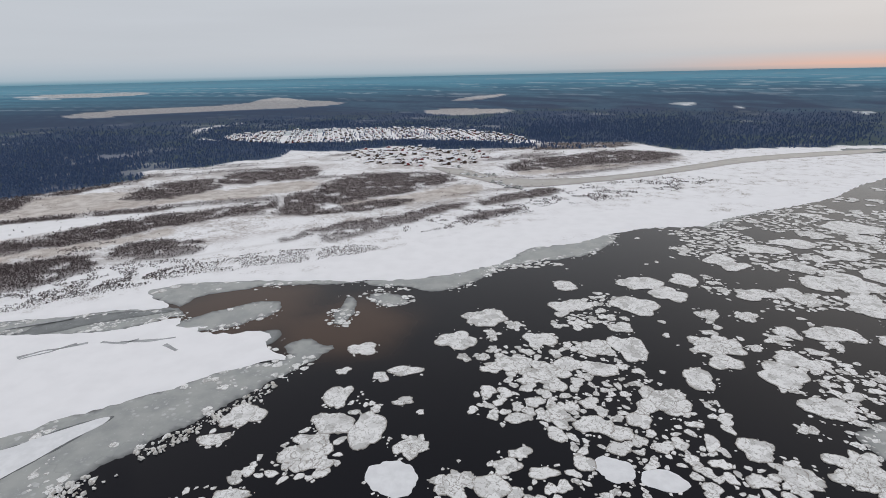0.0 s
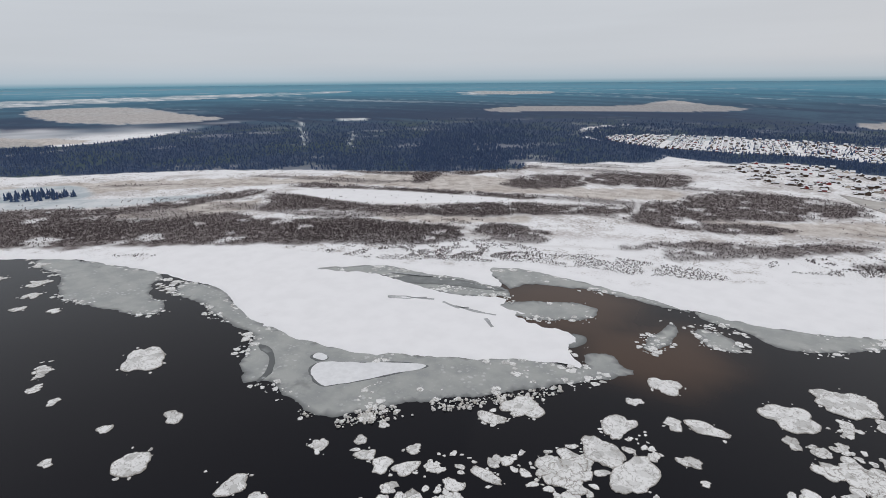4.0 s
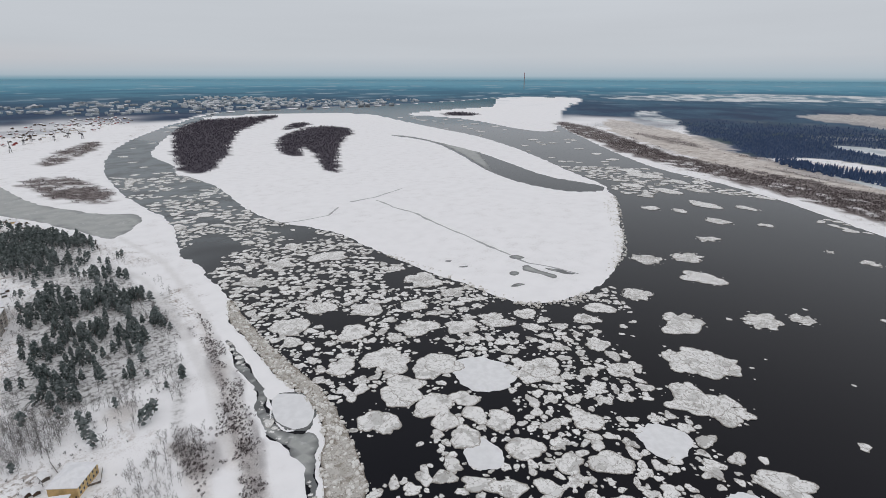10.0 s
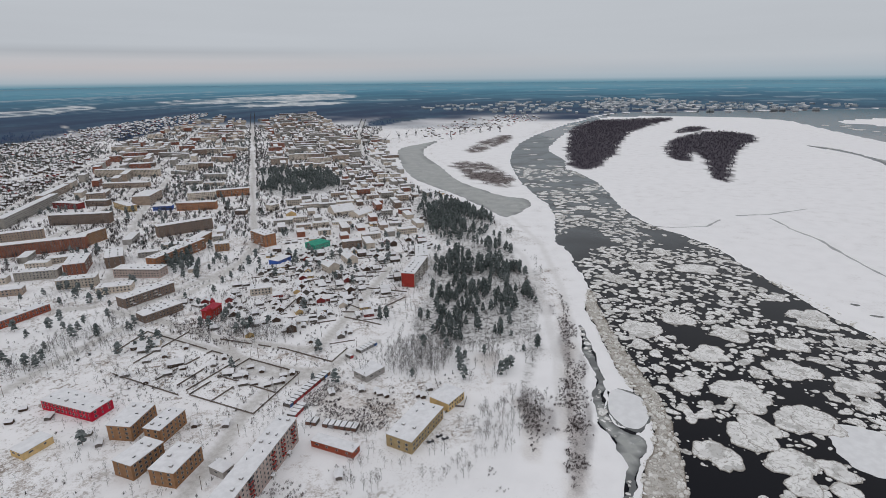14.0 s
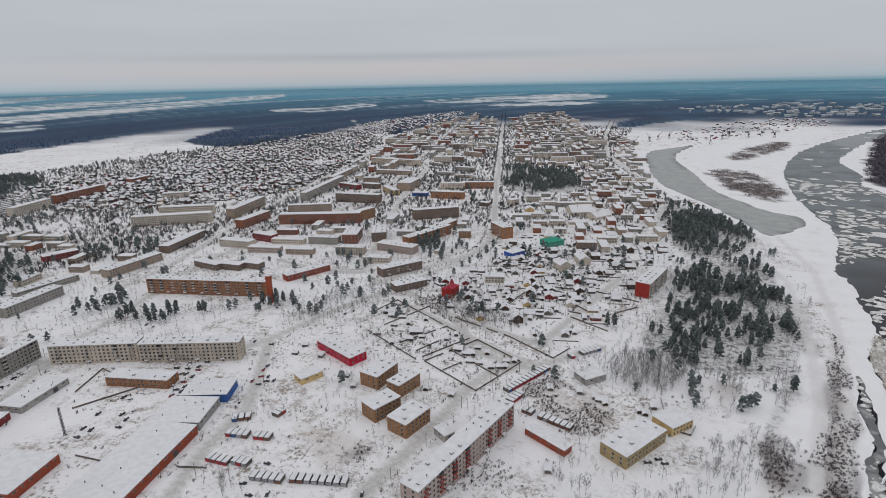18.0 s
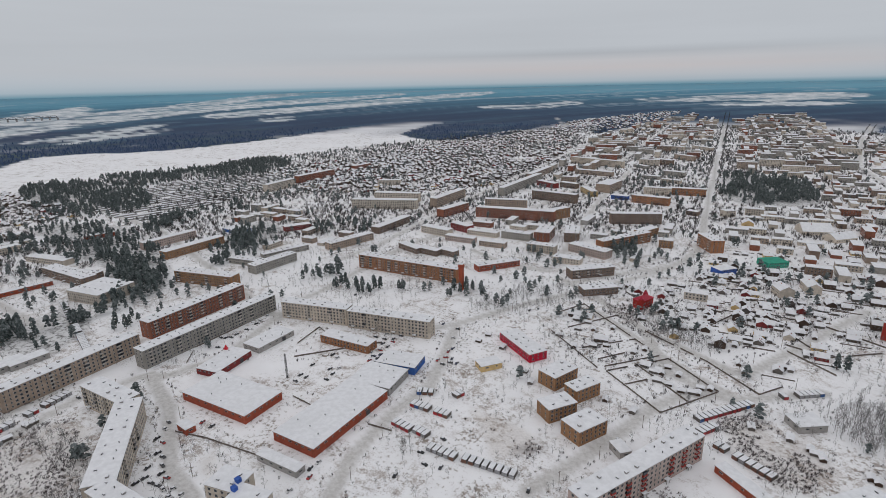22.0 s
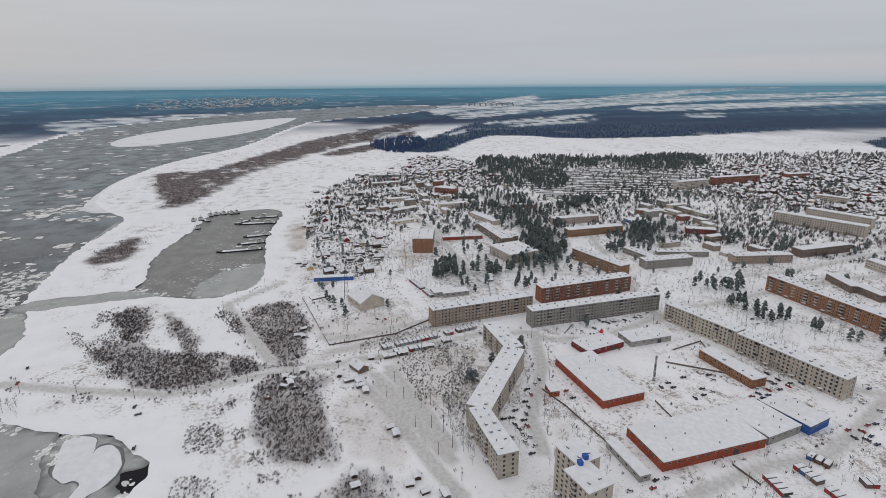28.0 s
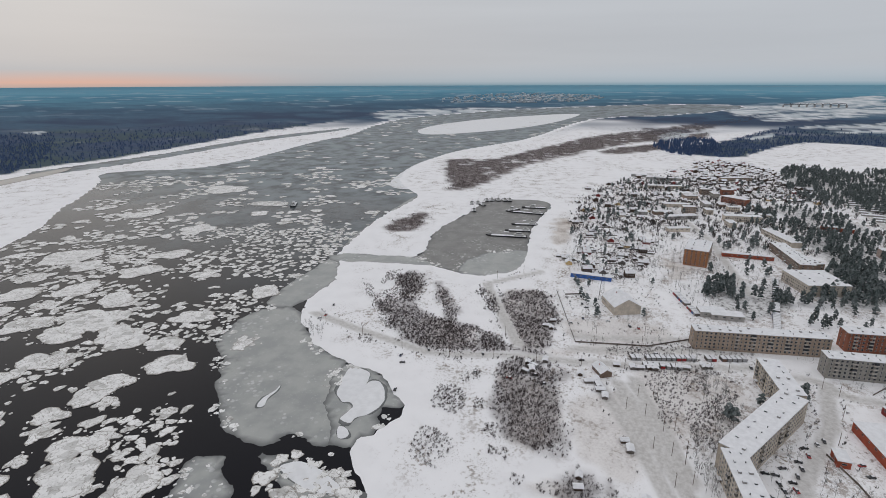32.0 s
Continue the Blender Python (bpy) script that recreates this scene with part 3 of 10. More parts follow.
SCRUB.append([(582, 258), (584, 243), (545, 229), (502, 223), (507, 234), (547, 249)])
SCRUB.append([(563, 219), (552, 205), (475, 174), (468, 182)])
WOOD = []
WOOD.append([(-1067, -2417), (-1215, -2488), (-1322, -2454), (-1717, -2522), (-1370, -2199), (-1010, -1811), (-778, -1443), (-646, -1235), (-518, -1079), (-504, -1106), (-498, -1205)])
WOOD.append([(-1201, -1816), (-1454, -2043), (-1441, -1910), (-1195, -1748)])
WOOD.append([(-952, -1467), (-1098, -1640), (-1374, -1839), (-1442, -1710), (-1320, -1509), (-1117, -1346), (-931, -1140), (-691, -851), (-706, -917), (-866, -1162), (-951, -1337), (-821, -1152), (-775, -1149), (-845, -1311)])
WOOD.append([(-2288, -1905), (-2522, -1964), (-2446, -1715), (-2251, -1718)])
WOOD.append([(-1166, 110), (-1268, 173), (-1152, 213), (-1063, 203), (-1027, 129)])
WOOD.append([(-56, -547), (-113, -593), (-140, -555), (-127, -490), (-156, -472), (-143, -423), (-110, -341), (-67, -312), (-47, -313), (-5, -340), (0, -377), (-36, -435)])
WOOD.append([(-81, -774), (-120, -837), (-155, -795), (-169, -739), (-168, -662), (-110, -582), (-74, -591), (-65, -656)])
WOOD.append([(222, -1158), (182, -1251), (105, -1268), (53, -1123), (51, -970), (120, -953), (187, -993)])
WOOD.append([(887, -218), (867, -291), (724, -268), (605, -197), (597, -162), (707, -194), (812, -203)])
WOOD.append([(1088, -223), (1029, -290), (870, -310), (827, -280), (958, -205)])
WOOD.append([(1494, -340), (1502, -480), (1196, -498), (990, -370), (1130, -331), (1301, -311)])
WOOD.append([(1514, -526), (1396, -784), (1474, -957), (1276, -928), (1197, -788), (1333, -644), (1420, -513)])
WOOD.append([(785, -439), (709, -447), (664, -380), (685, -329), (745, -359)])
WOOD.append([(656, -53), (635, -95), (635, -133), (569, -111), (531, -68), (596, -46)])
WOOD.append([(-83, -915), (-145, -818), (-167, -707), (-164, -666), (-125, -664), (-81, -687), (-61, -765)])
WOOD.append([(-88, -378), (-111, -388), (-107, -334), (-96, -310), (-64, -242), (-61, -243), (-87, -303), (-90, -346)])
WOOD.append([(-149, -630), (-154, -572), (-139, -465), (-125, -401), (-117, -404), (-127, -469), (-134, -554)])
GREYICE = []
GREYICE.append([(-540, 258), (-515, 234), (-474, 239), (-432, 234), (-387, 233), (-360, 234), (-331, 202), (-300, 186), (-292, 199), (-260, 196), (-231, 194), (-216, 201), (-200, 232), (-181, 258), (-159, 280), (-140, 301), (-164, 330), (-184, 320), (-210, 303), (-247, 287), (-282, 267), (-314, 261), (-347, 252), (-386, 253), (-423, 255), (-484, 276)])
GREYICE.append([(-204, 218), (-194, 248), (-170, 272), (-146, 298), (-119, 331), (-101, 358), (-88, 374), (-106, 380), (-117, 388), (-134, 383), (-120, 354), (-153, 347), (-168, 342), (-184, 324), (-215, 308), (-230, 296), (-250, 287), (-263, 281)])
GREYICE.append([(-742, 172), (-658, 180), (-588, 153), (-537, 172), (-472, 193), (-482, 215), (-541, 222), (-577, 257), (-623, 241), (-679, 225), (-753, 192)])
GREYICE.append([(-470, 356), (-437, 401), (-412, 427), (-377, 434), (-334, 443), (-304, 453), (-279, 451), (-257, 445), (-253, 427), (-268, 413), (-306, 402), (-348, 401), (-389, 401), (-435, 378)])
GREYICE.append([(-416, 426), (-357, 435), (-308, 446), (-254, 454), (-241, 447), (-235, 435), (-271, 426), (-319, 416), (-355, 410), (-399, 406)])
GREYICE.append([(-233, 430), (-205, 449), (-169, 467), (-151, 447), (-162, 430), (-182, 414), (-220, 401), (-242, 408)])
GREYICE.append([(-102, 416), (-102, 451), (-98, 477), (-87, 457), (-87, 427), (-94, 410)])
GREYICE.append([(-85, 477), (-52, 482), (-31, 455), (-60, 449)])
GREYICE.append([(209, 633), (166, 581), (104, 561), (59, 549), (38, 519), (3, 484), (-8, 480), (-42, 494), (-88, 502), (-90, 514), (-6, 525), (34, 547), (68, 569), (93, 612), (143, 627), (212, 672)])
GREYICE.append([(498, 768), (401, 727), (341, 674), (336, 688), (374, 720), (439, 753)])
GREYICE.append([(463, 337), (463, 322), (439, 305), (412, 281), (389, 254), (382, 231), (346, 217), (316, 205), (298, 196), (287, 207), (294, 222), (290, 231), (285, 226), (277, 241), (286, 269), (315, 299), (355, 324), (387, 350), (422, 365), (447, 354)])
GREYICE.append([(625, 362), (547, 321), (504, 324), (467, 322), (453, 346), (470, 363), (516, 367), (573, 365)])
GREYICE.append([(639, 371), (735, 383), (844, 383), (957, 390), (997, 378), (902, 375), (824, 380), (747, 375), (661, 365)])
GREYICE.append([(277, 238), (275, 214), (268, 190), (263, 164), (255, 161), (244, 199), (256, 216)])
GREYICE.append([(245, 268), (264, 271), (267, 258), (249, 239), (237, 225), (228, 254)])
GREYICE.append([(586, 208), (661, 208), (709, 142), (655, 133), (614, 138), (591, 165)])
GREYICE.append([(626, 375), (637, 301), (640, 266), (614, 236), (603, 231), (601, 280), (586, 355)])
GREYICE.append([(-105, -1470), (-147, -1699), (-259, -1776), (-390, -2029), (-208, -1593), (-184, -1425), (-195, -1239), (-193, -1043), (-215, -952), (-234, -876), (-282, -831), (-260, -765), (-194, -693), (-181, -720), (-172, -790), (-149, -892), (-121, -974), (-91, -1074)])
GREYICE.append([(-1341, -1392), (-1345, -1164), (-1156, -885), (-1000, -700), (-921, -602), (-1130, -792), (-1215, -871), (-1298, -1057), (-1403, -1312)])
GREYICE.append([(-146, -347), (-140, -316), (-125, -257), (-122, -245), (-109, -226), (-104, -204), (-107, -192), (-114, -186), (-110, -175), (-99, -165), (-85, -143), (-75, -128), (-71, -130), (-85, -152), (-95, -180), (-97, -208), (-104, -228), (-118, -250), (-128, -299)])
GREYICE.append([(-316, 499), (-296, 516), (-270, 524), (-91, 517), (-89, 506), (-186, 503), (-211, 494), (-245, 481), (-250, 456), (-259, 460), (-294, 481)])
GREYICE.append([(352, 235), (382, 234), (382, 209), (350, 178), (340, 171), (338, 181), (332, 186), (319, 186), (304, 179), (303, 189), (292, 187), (294, 204)])
WHITEICE = []
WHITEICE.append([(-281, 230), (-282, 241), (-259, 256), (-238, 275), (-213, 290), (-215, 280), (-231, 255), (-245, 228), (-256, 218)])
WHITEICE.append([(-294, 241), (-294, 249), (-282, 250), (-282, 241)])
WHITEICE.append([(268, 221), (276, 208), (266, 182), (258, 172), (255, 189), (260, 209)])
WHITEICE.append([(-124, -240), (-135, -225), (-133, -207), (-118, -190), (-107, -196), (-108, -219)])
WHITEICE.append([(-197, -715), (-287, -747), (-211, -556), (-209, -633)])
WHITEICE.append([(2299, 847), (2663, 850), (3225, 678), (3896, 184), (3199, 250), (2578, 387), (2255, 585), (2095, 738)])
WHITEICE.append([(1038, 466), (1149, 497), (1421, 524), (1623, 462), (1794, 410), (1883, 302), (1646, 338), (1340, 342), (1094, 364), (1030, 400)])
WHITEICE.append([(345, 225), (360, 225), (375, 229), (378, 223), (373, 210), (363, 207), (354, 208), (364, 206), (362, 198), (347, 188), (336, 187), (325, 191), (321, 198), (311, 198), (315, 207), (321, 206), (331, 204), (335, 209), (332, 213)])
WHITEICE.append([(309, 205), (308, 197), (301, 192), (297, 198)])
WHITEICE.append([(312, 265), (321, 267), (330, 264), (342, 263), (333, 262), (321, 263), (314, 260)])
BRASH = []
BRASH.append([(-160, -360), (-155, -323), (-136, -257), (-135, -210), (-115, -173), (-101, -162), (-79, -127), (-103, -118), (-123, -159), (-145, -206), (-152, -251), (-160, -298), (-173, -355), (-194, -426)])
SPARSE = []
SPARSE.append([(-603, -186), (-873, -255), (-1057, -173), (-857, 4), (-549, 135), (-372, 220), (-213, 199), (-128, 246), (-185, 83), (-228, 67), (-312, 23), (-391, -86), (-466, -155)])
SPARSE.append([(545, 392), (388, 345), (356, 323), (310, 317), (231, 258), (243, 214), (271, 245), (294, 282), (355, 324), (427, 369), (471, 358)])
SPARSE.append([(-159, 510), (-54, 497), (38, 516), (170, 571), (211, 621), (325, 662), (186, 542), (107, 513), (-8, 423), (-45, 348), (-67, 305), (-102, 251), (-143, 217), (-201, 218), (-170, 272), (-88, 374)])
SPARSE.append([(-923, -316), (-478, -141), (-375, -87), (-328, -62), (-328, -21), (-284, -4), (-244, 24), (-201, 52), (-251, 159), (-670, 261), (-749, 180), (-810, 81), (-1056, -181)])
SPARSE.append([(-18, 424), (21, 533), (126, 545), (204, 599), (314, 638), (260, 576), (169, 526), (110, 468), (73, 379), (-15, 347), (-39, 292), (-68, 312)])
BIRCH = []
BIRCH.append([(23, -331), (-3, -322), (-46, -305), (-62, -294), (-39, -243), (-19, -241), (-18, -273), (18, -285)])
BIRCH.append([(-14, -211), (-38, -237), (-54, -248), (-64, -237), (-78, -228), (-72, -210), (-3, -186)])
BIRCH.append([(57, -211), (36, -194), (28, -176), (60, -165), (61, -190)])
BIRCH.append([(433, -11), (449, -28), (408, -36), (375, -35), (339, -13), (367, -9), (405, -14)])
BIRCH.append([(343, 1), (328, -10), (306, -11), (294, -1), (310, 5)])
BIRCH.append([(7, -347), (-38, -320), (-64, -283), (-48, -248), (-21, -250), (3, -289)])
BIRCH.append([(251, -141), (242, -149), (222, -132), (228, -125)])
BIRCH.append([(217, -414), (130, -392), (88, -377), (92, -353), (138, -338), (192, -371)])
BIRCH.append([(323, -322), (283, -409), (232, -442), (227, -394), (272, -326)])
BIRCH.append([(32, -325), (10, -341), (-25, -332), (-56, -311), (-59, -267), (-37, -250), (-1, -261), (28, -289)])
BIRCH.append([(-10, -210), (-25, -211), (-37, -191), (-26, -175), (-7, -180)])
BIRCH.append([(-34, -242), (-46, -246), (-40, -221), (-26, -215)])
BIRCH.append([(24, -190), (6, -196), (-10, -179), (-7, -161), (27, -176)])
BIRCH.append([(-109, -367), (-107, -333), (-68, -252), (-77, -316)])
BIRCH.append([(152, -397), (130, -388), (121, -347), (141, -356)])
BIRCH.append([(46, -313), (31, -302), (40, -265), (48, -278)])
BIRCH.append([(23, -312), (3, -337), (-8, -305), (-23, -294), (-42, -289), (-40, -262), (-29, -237), (-19, -259), (3, -269), (24, -282)])
BIRCH.append([(-50, -314), (-71, -333), (-55, -262), (-41, -255)])
BIRCH.append([(-25, -232), (-36, -240), (-48, -234), (-47, -229), (-21, -217)])
BIRCH.append([(1, -368), (-16, -396), (-16, -345), (1, -338)])
BIRCH.append([(160, -368), (129, -381), (109, -357), (136, -338)])
BIRCH.append([(405, 300), (419, 292), (441, 286), (411, 267), (374, 266), (355, 267)])
BIRCH.append([(367, 0), (379, -16), (360, -19), (329, -2), (334, 4)])
BIRCH.append([(440, -102), (404, -92), (381, -81), (399, -84)])
SHRUB = []
SHRUB.append([(557, 175), (551, 163), (532, 159), (532, 168)])
SHRUB.append([(525, 160), (519, 148), (491, 142), (492, 153)])
SHRUB.append([(393, 148), (393, 139), (382, 138), (383, 145)])
SHRUB.append([(398, 139), (397, 131), (386, 130), (387, 137)])
SHRUB.append([(361, 131), (360, 121), (348, 120), (350, 129)])
SHRUB.append([(337, 120), (335, 110), (324, 108), (325, 118)])
SHRUB.append([(320, 114), (318, 102), (305, 100), (307, 111)])
SHRUB.append([(413, 126), (412, 114), (381, 112), (382, 122)])
SHRUB.append([(417, 173), (415, 164), (408, 162), (409, 171)])
SHRUB.append([(414, 162), (413, 151), (404, 150), (405, 159)])
SHRUB.append([(570, 285), (592, 263), (573, 240), (508, 220), (500, 230), (539, 255)])
SHRUB.append([(520, 271), (511, 234), (458, 214), (420, 217), (455, 236)])
SHRUB.append([(458, 214), (482, 196), (445, 119), (423, 117), (414, 162), (422, 196)])
SHRUB.append([(368, 163), (375, 137), (344, 130), (334, 152)])
SHRUB.append([(553, 213), (500, 187), (457, 172), (460, 183)])
SHRUB.append([(326, 156), (318, 140), (304, 138), (306, 149)])
SHRUB.append([(569, 308), (467, 228), (429, 203), (416, 213), (510, 274)])
SHRUB.append([(-84, -235), (-119, -282), (-94, -224), (-86, -189), (-57, -141), (-44, -145), (-70, -195)])
SHRUB.append([(-132, -369), (-142, -340), (-130, -298), (-110, -295)])
SHRUB.append([(-66, -242), (-74, -231), (-60, -198), (-52, -207)])
SHRUB.append([(-73, 716), (98, 837), (313, 950), (640, 1025), (292, 882), (88, 750), (-53, 661)])
SHRUB.append([(-262, 595), (-123, 641), (-64, 615), (-186, 562), (-298, 532), (-352, 475), (-404, 477)])
SHRUB.append([(-518, 427), (-393, 527), (-304, 579), (-289, 557), (-375, 470), (-479, 400)])
SHRUB.append([(-728, 212), (-588, 341), (-508, 420), (-500, 374), (-588, 300)])
SHRUB.append([(128, 889), (251, 975), (508, 1049), (458, 937), (297, 850), (141, 820)])
SHRUB.append([(-44, 753), (113, 849), (117, 784), (-14, 684)])
SHRUB.append([(-607, 427), (-510, 485), (-398, 574), (-273, 599), (-289, 530), (-395, 471), (-495, 421), (-549, 383)])
SHRUB.append([(-716, 510), (-555, 595), (-452, 654), (-431, 679), (-429, 620), (-531, 568), (-687, 488)])
SHRUB.append([(560, 283), (587, 260), (502, 220), (504, 250)])
SHRUB.append([(365, 163), (372, 147), (362, 131), (338, 132), (340, 152)])
SHRUB.append([(317, 157), (324, 142), (302, 129), (287, 134), (293, 155)])
SHRUB.append([(292, 80), (296, 60), (280, 53), (283, 84)])
SHRUB.append([(369, 117), (372, 108), (359, 105), (356, 113)])
SHRUB.append([(558, 170), (546, 150), (486, 141), (512, 159)])
SHRUB.append([(427, 258), (425, 235), (410, 227), (413, 249)])
SHRUB.append([(555, 171), (556, 160), (535, 156), (535, 166)])
SHRUB.append([(530, 160), (530, 149), (510, 146), (510, 156)])
SHRUB.append([(510, 154), (510, 144), (493, 141), (493, 150)])
SHRUB.append([(389, 147), (389, 139), (378, 137), (378, 144)])
SHRUB.append([(397, 141), (397, 132), (385, 129), (385, 138)])
SHRUB.append([(360, 131), (360, 121), (349, 119), (349, 128)])
SHRUB.append([(336, 121), (336, 110), (324, 108), (324, 118)])
SHRUB.append([(317, 113), (317, 101), (304, 100), (304, 111)])
SHRUB.append([(297, 99), (296, 89), (286, 88), (286, 97)])
SHRUB.append([(409, 157), (409, 152), (402, 150), (402, 155)])
SHRUB.append([(411, 168), (411, 164), (405, 163), (405, 167)])
SHRUB.append([(365, 121), (365, 113), (356, 112), (356, 119)])
SHRUB.append([(302, 137), (302, 129), (293, 127), (293, 134)])
SHRUB.append([(393, 120), (393, 110), (380, 109), (380, 117)])
SHRUB.append([(-152, -409), (-158, -395), (-123, -296), (-97, -214), (-55, -139), (-43, -145), (-76, -223), (-115, -292)])
SHRUB.append([(93, -267), (67, -294), (49, -269), (36, -255), (26, -233), (53, -216), (76, -233)])
SHRUB.append([(72, -212), (53, -207), (37, -180), (69, -194)])
SHRUB.append([(224, -450), (186, -419), (131, -351), (156, -363), (212, -405)])
SHRUB.append([(-21, -184), (-28, -168), (-21, -154), (-9, -160)])
SHRUB.append([(-56, -242), (-63, -220), (-44, -173), (-46, -202)])
SHRUB.append([(93, -256), (70, -284), (46, -268), (20, -258), (40, -219), (61, -239)])
SHRUB.append([(112, -168), (90, -197), (74, -174), (111, -158)])
SHRUB.append([(180, -191), (170, -191), (164, -171), (168, -166)])
SHRUB.append([(439, 23), (446, -9), (437, -48), (397, -38), (361, -6), (356, 8), (390, 23)])
SHRUB.append([(457, 71), (463, 36), (473, -6), (490, -62), (482, -60), (464, -4), (452, 38), (446, 72)])
SHRUB.append([(400, -10), (395, -27), (337, -11), (338, 3)])
SHRUB.append([(719, 48), (756, 12), (692, -5), (625, 18), (611, 47)])
OPEN = []
OPEN.append([(5310, -985), (5627, -1655), (5841, -2668), (8629, -4857), (16838, -12773), (18946, -19057), (9979, -7518), (5895, -3349), (5001, -2371), (4415, -1379), (4098, -957), (3535, -616)])
OPEN.append([(2848, -767), (3055, -942), (2792, -828), (2739, -744)])
OPEN.append([(2601, -742), (2854, -1155), (3091, -1588), (2819, -1405), (2585, -913)])
OPEN.append([(3383, -2363), (3291, -2628), (2858, -2242), (2964, -2076)])
OPEN.append([(2799, -4148), (2601, -4845), (1893, -4494), (2069, -3824)])
OPEN.append([(949, -6501), (798, -9160), (231, -7708), (183, -5945), (644, -5480)])
OPEN.append([(3642, -721), (4834, -1347), (7024, -3184), (7701, -5389), (8617, -8376), (10148, -12420), (7140, -8715), (5693, -4716), (4823, -2740), (3686, -1212), (3087, -764)])
OPEN.append([(2956, -858), (3624, -1819), (3256, -1626), (2654, -850)])
OPEN.append([(3880, 1773), (4571, 769), (4806, 90), (5126, -621), (4113, -482), (3856, 88), (3242, 854), (2724, 1183)])
OPEN.append([(4516, -2636), (4739, -3755), (6187, -6923), (8241, -13847), (5640, -9861), (4258, -4713), (3823, -3253), (3603, -2074)])
OPEN.append([(3124, -2203), (3444, -2752), (3000, -2340), (2949, -2104)])
OPEN.append([(2479, -4662), (2462, -6101), (1793, -4384)])
OPEN.append([(2134, -6399), (854, -8449), (-239, -8552), (-239, -6699), (578, -6181), (1301, -5252)])
OPEN.append([(850, -7335), (416, -9479), (-310, -8324), (-162, -6378), (535, -5737)])
OPEN.append([(1136, -5173), (178, -5704), (-212, -5097), (626, -4462)])
OPEN.append([(-6597, -2313), (-7174, -1444), (-7984, 460), (-8504, 2956), (-8823, 7595), (-7629, 6580), (-6306, 2204), (-6005, -202), (-5489, -1107), (-5318, -1869)])
OPEN.append([(-3187, -1174), (-3460, -1149), (-2886, -897), (-2469, -658), (-2613, -853), (-2814, -1039)])
OPEN.append([(-5139, -2480), (-7752, -1646), (-7869, -191), (-7054, 1814), (-6047, 1569), (-5972, -128), (-4784, -1509)])
OPEN.append([(-2986, -1048), (-3534, -1145), (-2905, -901), (-2649, -685), (-2659, -821)])
OPEN.append([(-2042, -130), (-2048, 2), (-1834, 169), (-1782, 240), (-1708, 148), (-1864, -26)])
OPEN.append([(-1584, -149), (-1371, 134), (-1321, 354), (-1245, 401), (-1092, 364), (-1101, 225), (-1189, 116), (-1305, 2)])
OPEN.append([(5012, -1066), (6907, -2139), (9866, -3939), (5236, -2069), (4178, -1114)])
OPEN.append([(2314, -134), (2548, -241), (2235, -264), (1894, -151)])
OPEN.append([(2169, -400), (2589, -611), (2284, -530)])
OPEN.append([(1334, 3309), (1486, 3312), (1362, 3016), (1268, 3102)])
OPEN.append([(1451, 2839), (1584, 2938), (1479, 2740)])
OPEN.append([(1758, 2420), (1860, 2425), (1738, 2262)])
OPEN.append([(-708, 1945), (-431, 2198), (-379, 2035), (-605, 1875)])
OPEN.append([(-3427, 408), (-3451, 693), (-2962, 662), (-2852, 459)])
OPEN.append([(-2439, 2016), (-2256, 2155), (-2133, 2043), (-2259, 1908)])
OPEN.append([(-1552, -159), (-1497, -2), (-1304, 115), (-1259, 244), (-1054, 366), (-964, 523), (-935, 509), (-1011, 293), (-1119, 220), (-1211, 133), (-1368, -14)])
OPEN.append([(-6580, 8192), (-4171, 6115), (-4378, 5724)])
OPEN.append([(-1432, 1067), (-1429, 1078), (-2704, 1978), (-2708, 1966)])
OPEN.append([(-1309, 1157), (-1307, 1165), (-1744, 1555), (-1746, 1549)])
OPEN.append([(-4381, 502), (-4374, 523), (-5393, 656), (-5401, 636)])
OPEN.append([(-4245, 619), (-4238, 640), (-5204, 790), (-5209, 775)])
PINELINE = []
PINELINE.append([(-1496, -153), (-1527, -87), (-1427, -15), (-1304, 115), (-1252, 112), (-1349, -13)])
PINELINE.append([(-1569, -178), (-1499, -64), (-1462, 21), (-1387, 111), (-1315, 109), (-1332, 1), (-1457, -147)])
PINELINE.append([(-1195, 237), (-1251, 283), (-1161, 349), (-1120, 339), (-1150, 268)])
PINELINE.append([(2004, -73), (2270, -324), (1817, -281), (1656, -146)])
PLAIN = []
PLAIN.append([(-485, 495), (-462, 508), (-424, 539), (-409, 573), (-289, 663), (-181, 709), (-44, 776), (107, 921), (366, 1120), (581, 1230), (466, 1439), (261, 1470), (78, 1497), (-145, 1530), (-386, 1355), (-532, 1285), (-684, 1189), (-811, 946), (-853, 923)])
PLAIN.append([(-1722, -644), (-1538, -556), (-1196, -143), (-886, 200), (-652, 429), (-487, 515), (-399, 567), (-313, 649), (-609, 1112), (-704, 996), (-962, 802), (-1182, 629), (-1447, 308), (-1491, -139), (-1896, -478), (-2063, -738)])
CLEAR = []
CLEAR.append([(-320, 517), (-91, 519), (-3, 518), (-13, 460), (-47, 425), (-78, 375), (-132, 375), (-228, 390)])
CLEAR.append([(-686, 100), (-725, 169), (-582, 170), (-534, 241), (-367, 234), (-297, 186), (-390, 167), (-464, 119), (-571, 74)])
POND = []
POND.append([(-866, 624), (-823, 684), (-737, 730), (-646, 766), (-439, 835), (-493, 780), (-581, 687), (-662, 638), (-744, 616), (-847, 609)])
VILLAGE = []
VILLAGE.append([(-803, 1945), (-678, 2072), (-381, 2124), (-86, 2084), (99, 1954), (226, 1779), (261, 1639), (186, 1597), (45, 1666), (-126, 1724), (-299, 1685), (-495, 1675), (-713, 1761)])
PORT = []
